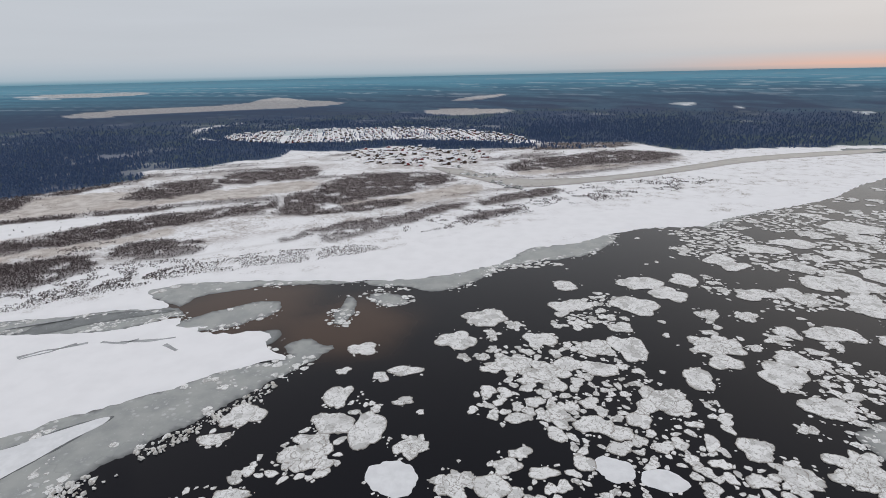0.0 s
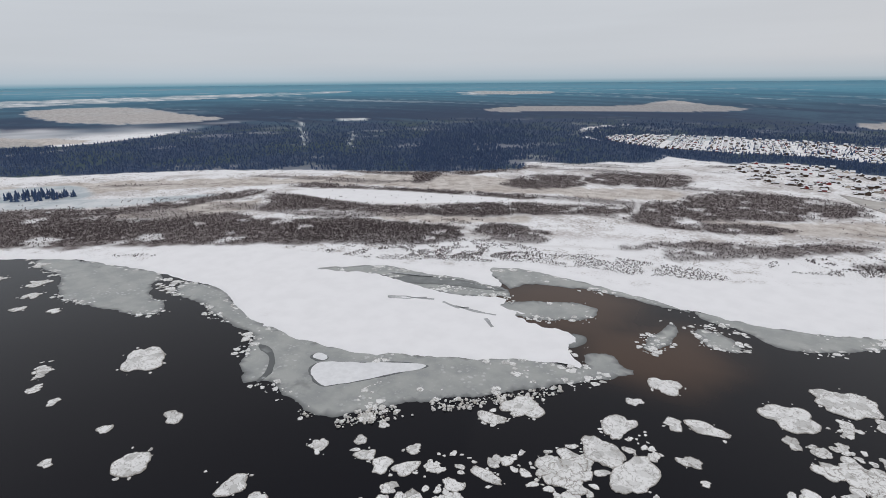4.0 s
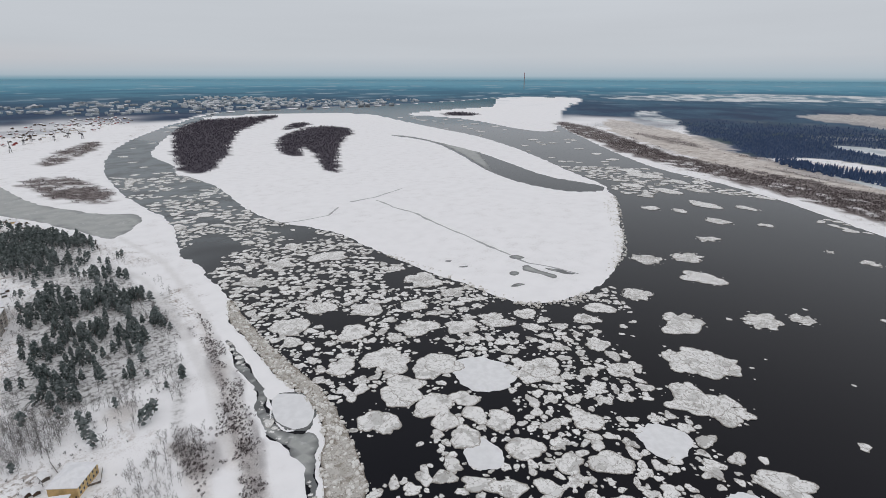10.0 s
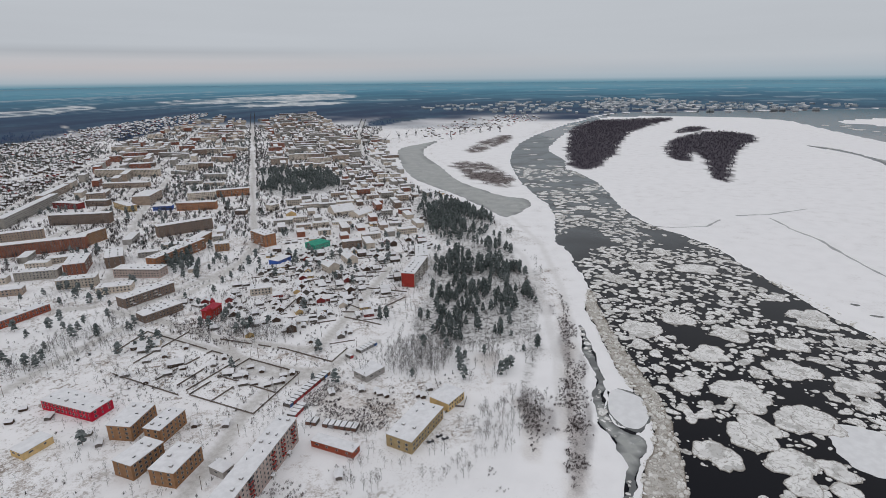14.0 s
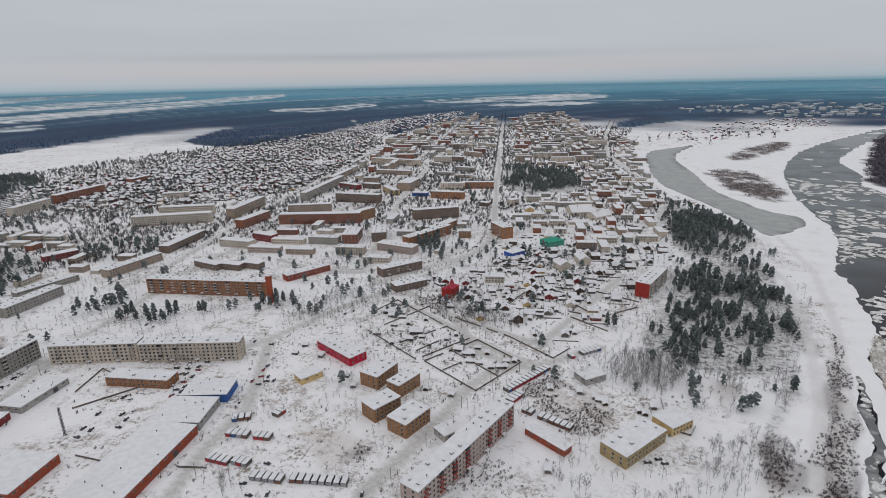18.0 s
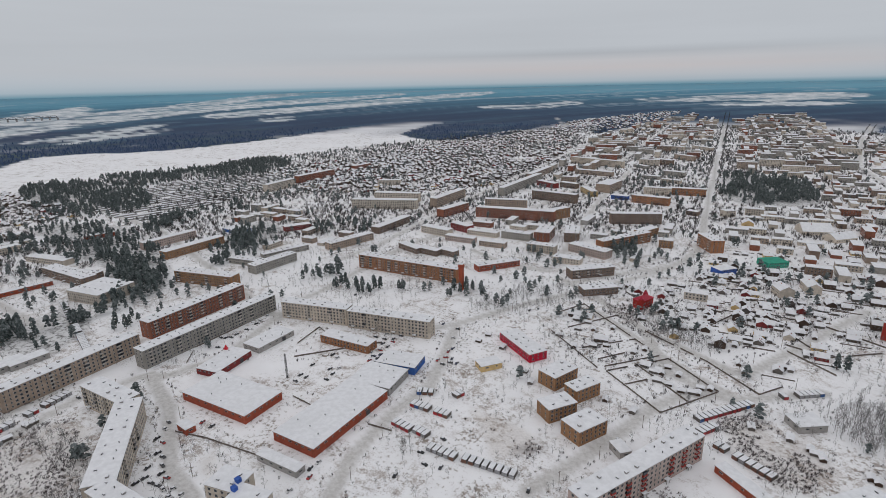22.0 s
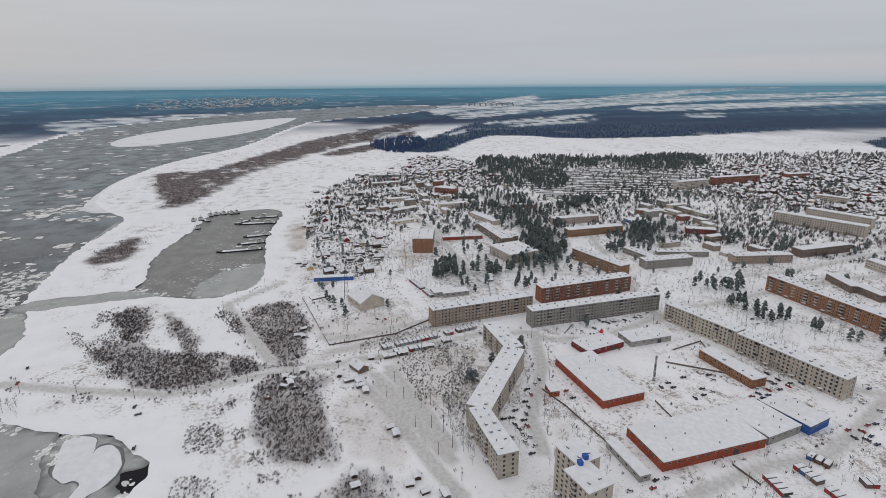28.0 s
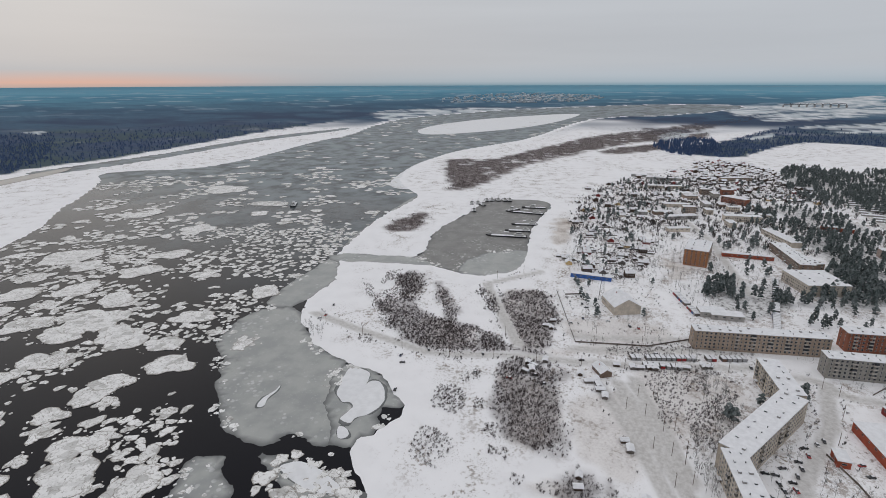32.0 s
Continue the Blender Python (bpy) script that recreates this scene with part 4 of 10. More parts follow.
PORT.append([(-282, 1476), (-137, 1592), (-25, 1471), (107, 1440), (98, 1273), (56, 1215), (-41, 1211), (-142, 1212), (-230, 1311)])
GROVE = []
GROVE.append([(1316, -701), (1404, -817), (1434, -962), (1313, -962), (1236, -885), (1216, -773), (1246, -700)])
GROVE.append([(1463, -580), (1341, -656), (1268, -620), (1402, -550)])
GROVE.append([(1189, -445), (1165, -471), (1054, -421), (1053, -379)])
GROVE.append([(951, -343), (938, -373), (854, -336), (836, -298)])
GROVE.append([(949, -499), (951, -528), (853, -472), (877, -457)])
GROVE.append([(668, -269), (725, -348), (720, -387), (636, -351), (666, -317), (616, -278), (645, -259)])
GROVE.append([(525, -315), (512, -357), (454, -332), (386, -347), (366, -320), (488, -282)])
GROVE.append([(770, -240), (727, -242), (654, -214), (671, -192)])
GROVE.append([(638, -483), (638, -529), (562, -492), (594, -440)])
GROVE.append([(363, -368), (348, -388), (319, -386), (297, -348), (342, -330)])
GROVE.append([(925, -371), (960, -430), (932, -468), (888, -433), (886, -375)])
GROVE.append([(1494, -332), (1529, -462), (1293, -426), (1065, -331), (1026, -279), (1196, -277)])
GROVE.append([(1546, -523), (1424, -610), (1295, -634), (1245, -525), (1314, -453)])
GROVE.append([(1285, -657), (1434, -848), (1347, -955), (1231, -886), (1165, -737), (1230, -644)])
GROVE.append([(1142, -327), (1134, -455), (1036, -410), (1032, -318)])
GROVE.append([(1038, -180), (925, -218), (807, -233), (690, -230), (582, -187), (563, -150), (696, -182), (833, -172), (919, -145)])
GROVE.append([(619, -44), (670, -91), (581, -82), (583, -41)])
GROVE.append([(893, -324), (958, -409), (891, -382), (823, -299)])
GROVE.append([(674, -272), (709, -342), (657, -386), (626, -364), (623, -287), (626, -257)])
GROVE.append([(612, -130), (665, -170), (608, -168), (543, -138), (526, -105)])
GROVE.append([(666, -453), (675, -523), (630, -493), (623, -424)])
GROVE.append([(276, -650), (256, -654), (217, -586), (194, -532), (224, -515), (255, -569)])
GROVE.append([(70, -389), (58, -407), (56, -368), (65, -365)])
GROVE.append([(25, -392), (10, -386), (16, -358), (27, -366)])
GROVE.append([(142, -400), (124, -378), (127, -361), (139, -372)])
GROVE.append([(54, -367), (37, -360), (41, -342), (52, -346)])
GROVE.append([(144, -719), (133, -723), (126, -650), (137, -654)])
SMOOTH = []
SMOOTH.append([(-501, 347), (-460, 357), (-378, 406), (-268, 431), (-224, 431), (-147, 400), (-119, 360), (-160, 336), (-215, 307), (-262, 281), (-285, 258), (-368, 245)])
SMOOTH.append([(-388, 424), (-358, 460), (-308, 497), (-262, 464), (-311, 445)])
SMOOTH.append([(-137, 575), (-55, 625), (71, 704), (230, 776), (431, 874), (353, 696), (231, 682), (91, 628), (24, 547), (-73, 511), (-122, 516)])
SMOOTH.append([(-683, 265), (-603, 373), (-491, 413), (-418, 436), (-367, 412), (-401, 241), (-503, 249)])
PINEPARK = []
PINEPARK.append([(232, -1234), (205, -1262), (123, -1279), (105, -1171), (62, -1106), (61, -969), (111, -951), (161, -941), (202, -995)])
ARM = []
ARM.append([(-40, 1201), (-16, 1190), (39, 1157), (81, 1089), (118, 1039), (232, 1027), (362, 1063), (555, 1170), (661, 1236), (821, 1286), (1084, 1336), (1036, 1274), (781, 1221), (623, 1161), (523, 1102), (380, 1028), (283, 992), (190, 961), (147, 954), (101, 979), (65, 1030), (-6, 1124)])
VILLAGEWOOD = []
VILLAGEWOOD.append([(-1007, 2158), (-910, 2601), (-434, 2487), (315, 1899), (494, 1581), (445, 1420), (242, 1450), (109, 1492), (-145, 1530), (-473, 1555), (-735, 1671)])
DENSE = []
DENSE.append([(-239, -376), (-347, -269), (-349, -114), (-296, -69), (-285, -20), (-223, 15), (-192, 32), (-102, -163), (-146, -282), (-200, -515)])
DENSE.append([(-205, -461), (-311, -514), (-377, -311), (-376, -172), (-231, -79), (-106, -123), (-142, -207), (-162, -286)])
DENSE.append([(-613, -1829), (-446, -1079), (-241, -628), (-202, -483), (-311, -514), (-396, -725), (-505, -1147), (-793, -1995)])
CRACK = []
CRACK.append([(-572, -611), (-558, -557), (-550, -495), (-519, -419), (-496, -347), (-475, -284), (-460, -244), (-463, -217), (-463, -185)])
CRACK.append([(-380, -610), (-405, -595), (-453, -590), (-496, -620)])
CRACK.append([(-536, -634), (-584, -630), (-673, -647)])
CRACK.append([(-329, 362), (-313, 370), (-300, 383)])
CRACK.append([(-283, 386), (-262, 383), (-253, 390)])
CRACK.append([(-332, 361), (-318, 372), (-300, 380), (-290, 384)])
CRACK.append([(-265, 385), (-245, 387), (-224, 392)])
CRACK.append([(-228, 380), (-220, 373), (-213, 369)])
CRACK.append([(-338, 436), (-362, 420), (-381, 414)])
FRAZIL = []
FRAZIL.append([(-249, 192), (-222, 195), (-207, 221), (-192, 238), (-171, 262), (-147, 291), (-119, 327), (-115, 323), (-141, 286), (-160, 261), (-174, 242), (-186, 229), (-194, 214), (-204, 202), (-217, 188)])
FRAZIL.append([(-387, -441), (-381, -354), (-373, -278), (-363, -215), (-368, -179), (-398, -158), (-431, -158), (-414, -149), (-384, -149), (-357, -172), (-352, -199), (-360, -250), (-371, -322), (-378, -398)])
FRAZIL.append([(-831, -320), (-893, -324), (-837, -294), (-775, -263), (-684, -224), (-586, -178), (-536, -165), (-480, -161), (-481, -167), (-549, -177), (-651, -222), (-737, -269)])
WETICE = []
WETICE.append([(-345, 228), (-335, 230), (-318, 224), (-305, 216), (-296, 206), (-291, 196), (-294, 193), (-301, 205), (-310, 214), (-323, 222), (-340, 224)])
WETICE.append([(-370, 383), (-365, 402), (-358, 425), (-311, 445), (-251, 451), (-251, 444), (-299, 428), (-330, 412), (-361, 387)])
WETICE.append([(-166, 396), (-146, 408), (-137, 395), (-146, 372)])
MELT = []
MELT.append([(-446, -245), (-454, -243), (-452, -233), (-446, -214), (-447, -198), (-433, -196), (-439, -212), (-437, -225), (-436, -235)])
MELT.append([(-417, -243), (-427, -244), (-429, -234), (-420, -233), (-414, -236)])
MELT.append([(-465, -274), (-477, -272), (-477, -257), (-468, -256), (-462, -266)])
MELT.append([(-459, -225), (-464, -208), (-463, -185), (-458, -188), (-454, -208)])
MELT.append([(-403, -323), (-412, -316), (-406, -313)])
MELT.append([(-398, -299), (-410, -290), (-403, -288)])
MELT.append([(-385, -222), (-399, -220), (-404, -211), (-390, -214)])
TRACK = []
TRACK.append([(-414, 589), (-428, 625), (-415, 664), (-384, 723)])
TRACK.append([(-414, 589), (-380, 579), (-333, 589), (-282, 610), (-223, 643)])
TRACK.append([(-270, 847), (-296, 934), (-335, 971), (-463, 1052), (-490, 1147), (-499, 1219)])
TRACK.append([(608, 1306), (565, 1424), (525, 1576), (571, 1849)])
TRACK.append([(84, 1152), (238, 1473), (365, 1674)])
TRACK.append([(-150, -667), (-157, -524), (-131, -389), (-102, -285), (-72, -206)])
TRACK.append([(-202, -703), (-196, -567), (-161, -416), (-125, -303), (-87, -214)])
ROAD = []
ROAD.append([(594, -3799), (264, -1351), (197, -861), (166, -639), (168, -576), (189, -538), (236, -475), (257, -436)])
ROAD.append([(-92, -2890), (-30, -2065), (-16, -1500), (-68, -1143)])
ROAD.append([(1427, -3059), (1053, -2337)])
ROAD.append([(271, -452), (222, -424), (159, -371), (89, -337), (77, -337), (2, -516)])
ROAD.append([(159, -371), (124, -309), (87, -296)])
ROAD.append([(168, -621), (179, -540), (222, -456), (269, -366), (299, -296), (327, -253)])
ROAD.append([(299, -296), (279, -251), (259, -203), (259, -160), (251, -116), (236, -81)])
ROAD.append([(442, -217), (461, -246), (462, -284), (475, -366), (491, -472), (479, -591), (446, -705), (441, -1009), (753, -3238)])
ROAD.append([(442, -217), (545, -243), (670, -277), (848, -326), (1382, -372)])
ROAD.append([(443, -98), (453, -54), (435, 20), (427, 81), (426, 114)])
ROAD.append([(449, -223), (421, -147), (431, -101), (443, -98)])
ROAD.append([(426, 114), (411, 179), (437, 258), (454, 301)])
ROAD.append([(444, 115), (499, 138), (569, 166), (620, 117)])
ROAD.append([(395, 50), (350, 32), (293, 15), (274, 8)])
ROAD.append([(414, 28), (359, 16), (315, 4)])
ROAD.append([(443, -98), (388, -83), (330, -51), (298, -46)])
ROAD.append([(608, -87), (816, -82), (1041, -41), (1193, 83)])
ROAD.append([(208, -388), (163, -354), (114, -317), (77, -298), (32, -338)])
ROAD.append([(77, -298), (107, -287), (121, -261), (134, -209), (155, -146)])
ROAD.append([(391, 37), (346, 23), (319, 13), (303, 7)])
ROAD.append([(296, -511), (328, -652), (371, -862), (423, -1215), (495, -1895)])
ROAD.append([(523, -373), (523, -443), (552, -588), (591, -838), (634, -1176), (720, -1716)])
ROAD.append([(402, -488), (344, -465), (291, -465)])
ROAD.append([(470, 70), (476, 38), (486, -7), (499, -65), (506, -122)])
ROAD.append([(448, 72), (455, 39), (467, -2), (483, -59)])
ROAD.append([(406, 39), (374, 27), (336, 14), (319, 10)])
ROAD.append([(406, 29), (376, 18), (341, 10)])
FLOES = []
FLOES += [(29, 423, 19.5, 17.0, -2, 0), (4, 382, 15.7, 17.1, -2, 0), (34, 390, 9.1, 9.9, -2, 0), (54, 405, 9.4, 10.6, -2, 0), (69, 380, 13.3, 14.3, -2, 0), (42, 342, 20.3, 17.4, -2, 0), (66, 329, 19.6, 22.4, -2, 0), (85, 344, 10.6, 13.0, -2, 0), (109, 365, 19.2, 16.3, -2, 0), (136, 364, 14.0, 22.9, -2, 0), (106, 336, 13.9, 11.1, -2, 0), (67, 284, 15.6, 14.7, -1, 0), (85, 271, 11.7, 10.0, -1, 0), (98, 265, 9.2, 8.7, -1, 0), (134, 294, 19.5, 18.3, -2, 0)]
FLOES += [(170, 319, 10.6, 15.3, -2, 0), (201, 365, 23.1, 19.3, -2, 0), (196, 341, 13.9, 11.3, -2, 0), (188, 494, 22.0, 23.4, -3, 0), (207, 464, 16.6, 17.1, -3, 0), (165, 441, 22.4, 22.9, -2, 0), (237, 499, 16.5, 19.6, -3, 0), (114, 490, 16.5, 11.9, -3, 0), (109, 443, 17.6, 15.0, -2, 0), (122, 413, 7.1, 11.2, -2, 0), (141, 397, 11.4, 10.6, -2, 0), (229, 322, 15.8, 20.6, -2, 0), (253, 331, 9.6, 10.6, -2, 0), (253, 373, 10.7, 12.6, -2, 0), (230, 283, 12.9, 15.1, -1, 0)]
FLOES += [(169, 247, 11.7, 10.6, -1, 0), (177, 226, 13.7, 16.5, -1, 0), (214, 228, 15.7, 27.7, -1, 0), (207, 264, 8.0, 7.3, -1, 0), (86, 234, 10.4, 9.8, -1, 1), (109, 225, 11.5, 8.5, -1, 1), (70, 238, 6.6, 8.1, -1, 0), (38, 248, 6.9, 4.7, -1, 0), (20, 222, 10.1, 8.7, -1, 0), (0, 225, 13.1, 11.2, -1, 0), (48, 232, 7.4, 5.5, -1, 0), (-74, 306, 9.4, 14.7, -2, 0), (-72, 279, 13.3, 12.6, -1, 0), (-81, 251, 17.7, 18.6, -1, 0), (-53, 266, 12.7, 21.0, -1, 0)]
FLOES += [(-32, 230, 13.4, 13.7, -1, 1), (-24, 256, 13.0, 10.9, -1, 0), (-67, 370, 12.4, 10.9, -2, 0), (-31, 336, 12.2, 7.7, -2, 0), (-49, 329, 5.6, 6.7, -2, 0), (-31, 299, 6.6, 5.1, -2, 0), (-131, 286, 13.6, 11.2, -1, 0), (-140, 264, 10.1, 6.7, -1, 0), (-112, 219, 11.0, 5.0, -1, 0), (523, 676, 35.0, 38.0, -4, 0), (364, 591, 25.2, 23.2, -3, 0), (362, 533, 23.0, 19.8, -3, 0), (387, 485, 26.3, 31.4, -3, 0), (367, 426, 18.9, 19.9, -2, 0), (295, 555, 18.0, 20.1, -3, 0)]
FLOES += [(281, 461, 17.9, 14.8, -3, 0), (324, 446, 14.8, 17.5, -2, 0), (251, 414, 11.7, 12.2, -2, 0), (221, 420, 11.9, 12.3, -2, 0), (296, 381, 19.4, 13.6, -2, 0), (304, 536, 17.5, 15.3, -3, 0), (444, 566, 24.0, 22.9, -3, 0), (408, 609, 22.6, 20.1, -3, 0), (275, 595, 16.1, 13.4, -3, 0), (-352, -33, 26.6, 24.1, 71, 0), (-299, -12, 26.3, 16.9, 71, 0), (-274, 102, 10.6, 13.5, 71, 0), (-391, 155, 16.3, 24.2, 71, 0), (-462, -8, 13.1, 20.5, 71, 0), (-412, -60, 16.0, 24.1, 71, 0)]
FLOES += [(-452, -115, 14.3, 17.6, 71, 0), (-541, -78, 23.0, 17.3, 71, 0), (-602, -111, 17.4, 20.6, 71, 0), (-564, -146, 20.1, 18.2, 71, 0), (-489, 17, 11.1, 12.2, 71, 0), (-433, 102, 7.4, 14.7, 71, 0), (-307, -69, 10.6, 19.1, 71, 0), (-270, -75, 10.2, 11.2, 71, 0), (-242, -20, 17.0, 14.6, 71, 1), (-240, 40, 14.7, 8.2, 71, 0), (-219, 59, 13.1, 13.0, 71, 0), (-214, 30, 12.6, 9.5, 71, 0), (-398, -130, 16.9, 14.2, 71, 0), (-367, -129, 13.7, 12.4, 71, 0), (-234, 9, 7.8, 11.5, 71, 0)]
FLOES += [(-213, 129, 9.9, 7.7, 71, 0), (-203, 178, 6.8, 8.6, 71, 0), (-207, 101, 11.1, 6.1, 71, 0), (-193, 130, 7.5, 5.5, 71, 0), (-163, 190, 6.1, 6.7, 71, 0), (-176, 190, 6.0, 5.3, 71, 0), (-186, 103, 12.5, 7.4, 71, 0), (-181, 117, 7.1, 8.2, 71, 0), (-151, 197, 9.4, 5.9, 71, 0), (-158, 211, 5.5, 3.7, 71, 0), (-136, 263, 8.4, 7.2, 71, 0), (-131, 287, 15.2, 10.2, 71, 0), (-264, -120, 22.8, 22.5, 115, 0), (-354, -27, 31.3, 16.1, 115, 0), (-296, -10, 28.8, 18.3, 115, 0)]
FLOES += [(-235, -145, 21.9, 24.1, 115, 1), (-416, -62, 14.8, 22.6, 115, 0), (-450, -115, 12.9, 16.0, 115, 0), (-540, -77, 22.8, 18.1, 116, 0), (-601, -112, 15.9, 19.6, 116, 0), (-567, -144, 17.6, 13.9, 116, 0), (-464, -7, 13.8, 20.7, 115, 0), (-488, 20, 11.3, 12.5, 115, 0), (-185, -78, 12.4, 12.9, 115, 0), (-164, -95, 11.3, 13.0, 115, 1), (-185, -150, 12.4, 13.3, 115, 0), (-174, -174, 14.1, 15.4, 115, 0), (-144, -166, 11.3, 10.5, 115, 0), (-192, -315, 16.3, 19.7, 115, 0), (-232, -326, 16.4, 15.0, 115, 0)]
FLOES += [(-256, -294, 14.3, 15.0, 115, 0), (-260, -231, 12.8, 14.2, 115, 0), (-342, -303, 15.7, 20.0, 115, 0), (-289, -265, 14.9, 10.9, 115, 0), (-218, -266, 15.1, 15.2, 115, 0), (-227, -178, 18.6, 14.2, 115, 0), (-203, -203, 11.8, 12.9, 115, 0), (-231, -65, 12.0, 12.3, 115, 0), (-202, -36, 13.9, 10.8, 115, 0), (-213, 31, 12.9, 12.8, 115, 1), (-239, 50, 9.7, 7.2, 115, 0), (-218, 62, 12.5, 11.6, 115, 0), (-188, -54, 8.3, 8.5, 115, 0), (-150, -69, 11.6, 7.1, 115, 0), (-248, 40, 14.1, 7.7, 115, 0)]
FLOES += [(-144, -83, 10.4, 7.1, 115, 0), (-200, -137, 10.2, 8.8, 115, 0), (-284, -204, 14.0, 10.4, 115, 0), (-311, -182, 14.5, 9.9, 115, 0), (-324, -156, 12.1, 8.8, 115, 0), (-173, -225, 10.5, 7.2, 115, 0), (-167, -254, 9.5, 6.9, 115, 0), (-193, -316, 13.9, 16.5, 160, 0), (-233, -327, 14.5, 15.8, 160, 0), (-257, -287, 16.1, 18.0, 160, 0), (-291, -268, 15.4, 13.2, 160, 0), (-346, -301, 16.9, 22.1, 160, 0), (-339, -257, 13.6, 14.0, 160, 0), (-259, -230, 18.3, 15.7, 160, 0), (-216, -181, 19.5, 14.7, 160, 0)]
FLOES += [(-184, -176, 13.7, 17.1, 160, 0), (-147, -162, 13.4, 13.4, 161, 0), (-181, -149, 14.0, 12.7, 161, 0), (-284, -205, 15.9, 13.3, 160, 0), (-314, -194, 13.8, 12.7, 160, 0), (-341, -176, 13.5, 10.8, 160, 0), (-170, -114, 10.4, 11.2, 161, 0), (-198, -104, 11.8, 11.7, 161, 0), (-176, -230, 13.5, 10.7, 160, 0), (-202, -220, 18.7, 15.0, 160, 0), (-227, -434, 17.3, 20.0, 160, 0), (-276, -457, 18.4, 20.7, 160, 0), (-331, -436, 26.1, 16.9, 160, 0), (372, 441, 21.4, 18.4, -74, 0), (365, 389, 16.3, 15.2, -74, 0)]
FLOES += [(342, 359, 19.0, 15.8, -74, 0), (313, 381, 16.0, 13.1, -74, 0), (290, 362, 9.0, 10.7, -74, 0), (268, 383, 12.5, 9.5, -74, 0), (262, 334, 10.1, 11.3, -74, 0), (249, 342, 14.7, 13.9, -74, 0), (237, 285, 11.3, 13.4, -74, 0), (225, 307, 8.2, 10.6, -74, 0), (230, 361, 9.4, 7.6, -74, 0), (356, 487, 22.7, 15.3, -74, 0), (388, 327, 12.8, 13.6, -74, 0), (515, 468, 17.4, 21.7, -74, 0), (489, 376, 18.8, 17.6, -74, 0), (418, 404, 20.3, 14.7, -74, 0), (429, 506, 19.2, 19.7, -74, 0)]
FLOES += [(388, 507, 16.8, 16.1, -74, 0), (368, 527, 16.4, 15.7, -74, 0), (401, 556, 16.1, 14.9, -74, 0), (672, 610, 28.5, 30.6, -74, 0), (938, 766, 42.5, 44.0, -75, 0), (503, 544, 25.3, 21.3, -74, 0), (501, 622, 22.8, 21.3, -74, 0), (456, 642, 21.5, 19.7, -74, 0), (562, 560, 24.3, 20.1, -74, 0), (317, 461, 19.2, 12.7, -74, 0), (301, 456, 12.3, 9.9, -74, 0), (720, 758, 31.7, 30.4, -74, 0), (848, 606, 29.5, 28.6, -74, 0), (-705, 133, 9.6, 9.1, 71, 0), (-653, 155, 13.6, 10.8, 71, 0)]
FLOES += [(-659, 96, 11.2, 10.6, 71, 0), (-690, 89, 10.8, 8.6, 71, 0), (-617, 141, 11.5, 9.8, 71, 0), (-756, 132, 8.5, 6.8, 71, 0), (-723, 177, 11.6, 9.8, 71, 0), (-555, 143, 6.0, 6.2, 71, 0), (-630, 104, 8.6, 9.9, 71, 0), (-587, 122, 6.2, 6.7, 71, 0), (-1122, -359, 51.8, 24.7, 71, 0), (-983, -262, 37.4, 19.5, 71, 0), (-993, -328, 25.9, 19.7, 71, 0), (-908, -177, 32.1, 17.1, 71, 0), (-826, -232, 17.5, 14.2, 71, 0), (-805, -126, 21.1, 13.8, 71, 0), (-837, -189, 14.8, 11.0, 71, 0)]
FLOES += [(-698, -113, 14.3, 16.1, 71, 0), (-926, -111, 18.6, 13.5, 71, 0), (-1163, -399, 38.2, 19.7, 71, 0), (-1091, -271, 31.1, 17.7, 71, 0), (-1033, -105, 18.6, 11.0, 71, 0), (-1020, -212, 21.7, 15.8, 71, 0), (-915, -274, 15.6, 12.8, 71, 0), (-826, -68, 10.2, 11.0, 71, 0), (-716, 57, 14.2, 9.0, 71, 0), (-736, 17, 4.8, 9.3, 71, 0)]


# ---- the ground: one sheet from under the drone to the horizon ----
OUT = {}
for key, group in (("plain", PLAIN), ("islewood", WOOD[:5]), ("forest", FOREST), ("tan", TAN), ("scrub", SCRUB), ("wood", WOOD + PINEPARK), ("isle", ISLE), ("wet", SLIT + POOL + HARBOR + LEAD + BRASH + [GREYICE[19], WHITEICE[3]]), ("open", OPEN), ("plate", FARPLATE + SPITC), ("pond", POND), ("smooth", SMOOTH), ("village", VILLAGE), ("port", PORT)):
    OUT[key] = [rounded(p) for p in group]
OUT["river"] = [rounded(RIVER, 1)]


def deepest(key, x, y, margin=60.0):
    best = np.full(x.shape, -margin)
    for o in OUT[key]:
        best = np.maximum(best, inside(x, y, o, margin))
    return best


def land(x, y):
    """Metres from the nearest shore, positive on land or fast snow-covered ice, negative over open or thinly frozen water."""
    s = -inside(x, y, OUT["river"][0], 80.0)
    s = np.maximum(s, deepest("isle", x, y, 80.0))
    s = np.maximum(s, deepest("plate", x, y, 80.0))
    return np.minimum(s, -deepest("wet", x, y, 80.0))


def beside(x, y, line, reach):
    """Metres to a line of points, at most reach."""
    p = np.array(line, float)
    lo, hi = p.min(0) - reach, p.max(0) + reach
    out = np.full(x.shape, reach)
    pick = np.nonzero((x > lo[0]) & (x < hi[0]) & (y > lo[1]) & (y < hi[1]))[0]
    px, py = x[pick], y[pick]
    best = np.full(px.shape, reach**2)
    for (ax, ay), (bx, by) in zip(p[:-1], p[1:]):
        ex, ey = bx - ax, by - ay
        k = np.clip(((px - ax) * ex + (py - ay) * ey) / max(ex * ex + ey * ey, 1e-9), 0, 1)
        best = np.minimum(best, (px - ax - k * ex) ** 2 + (py - ay - k * ey) ** 2)
    out[pick] = np.sqrt(best)
    return out


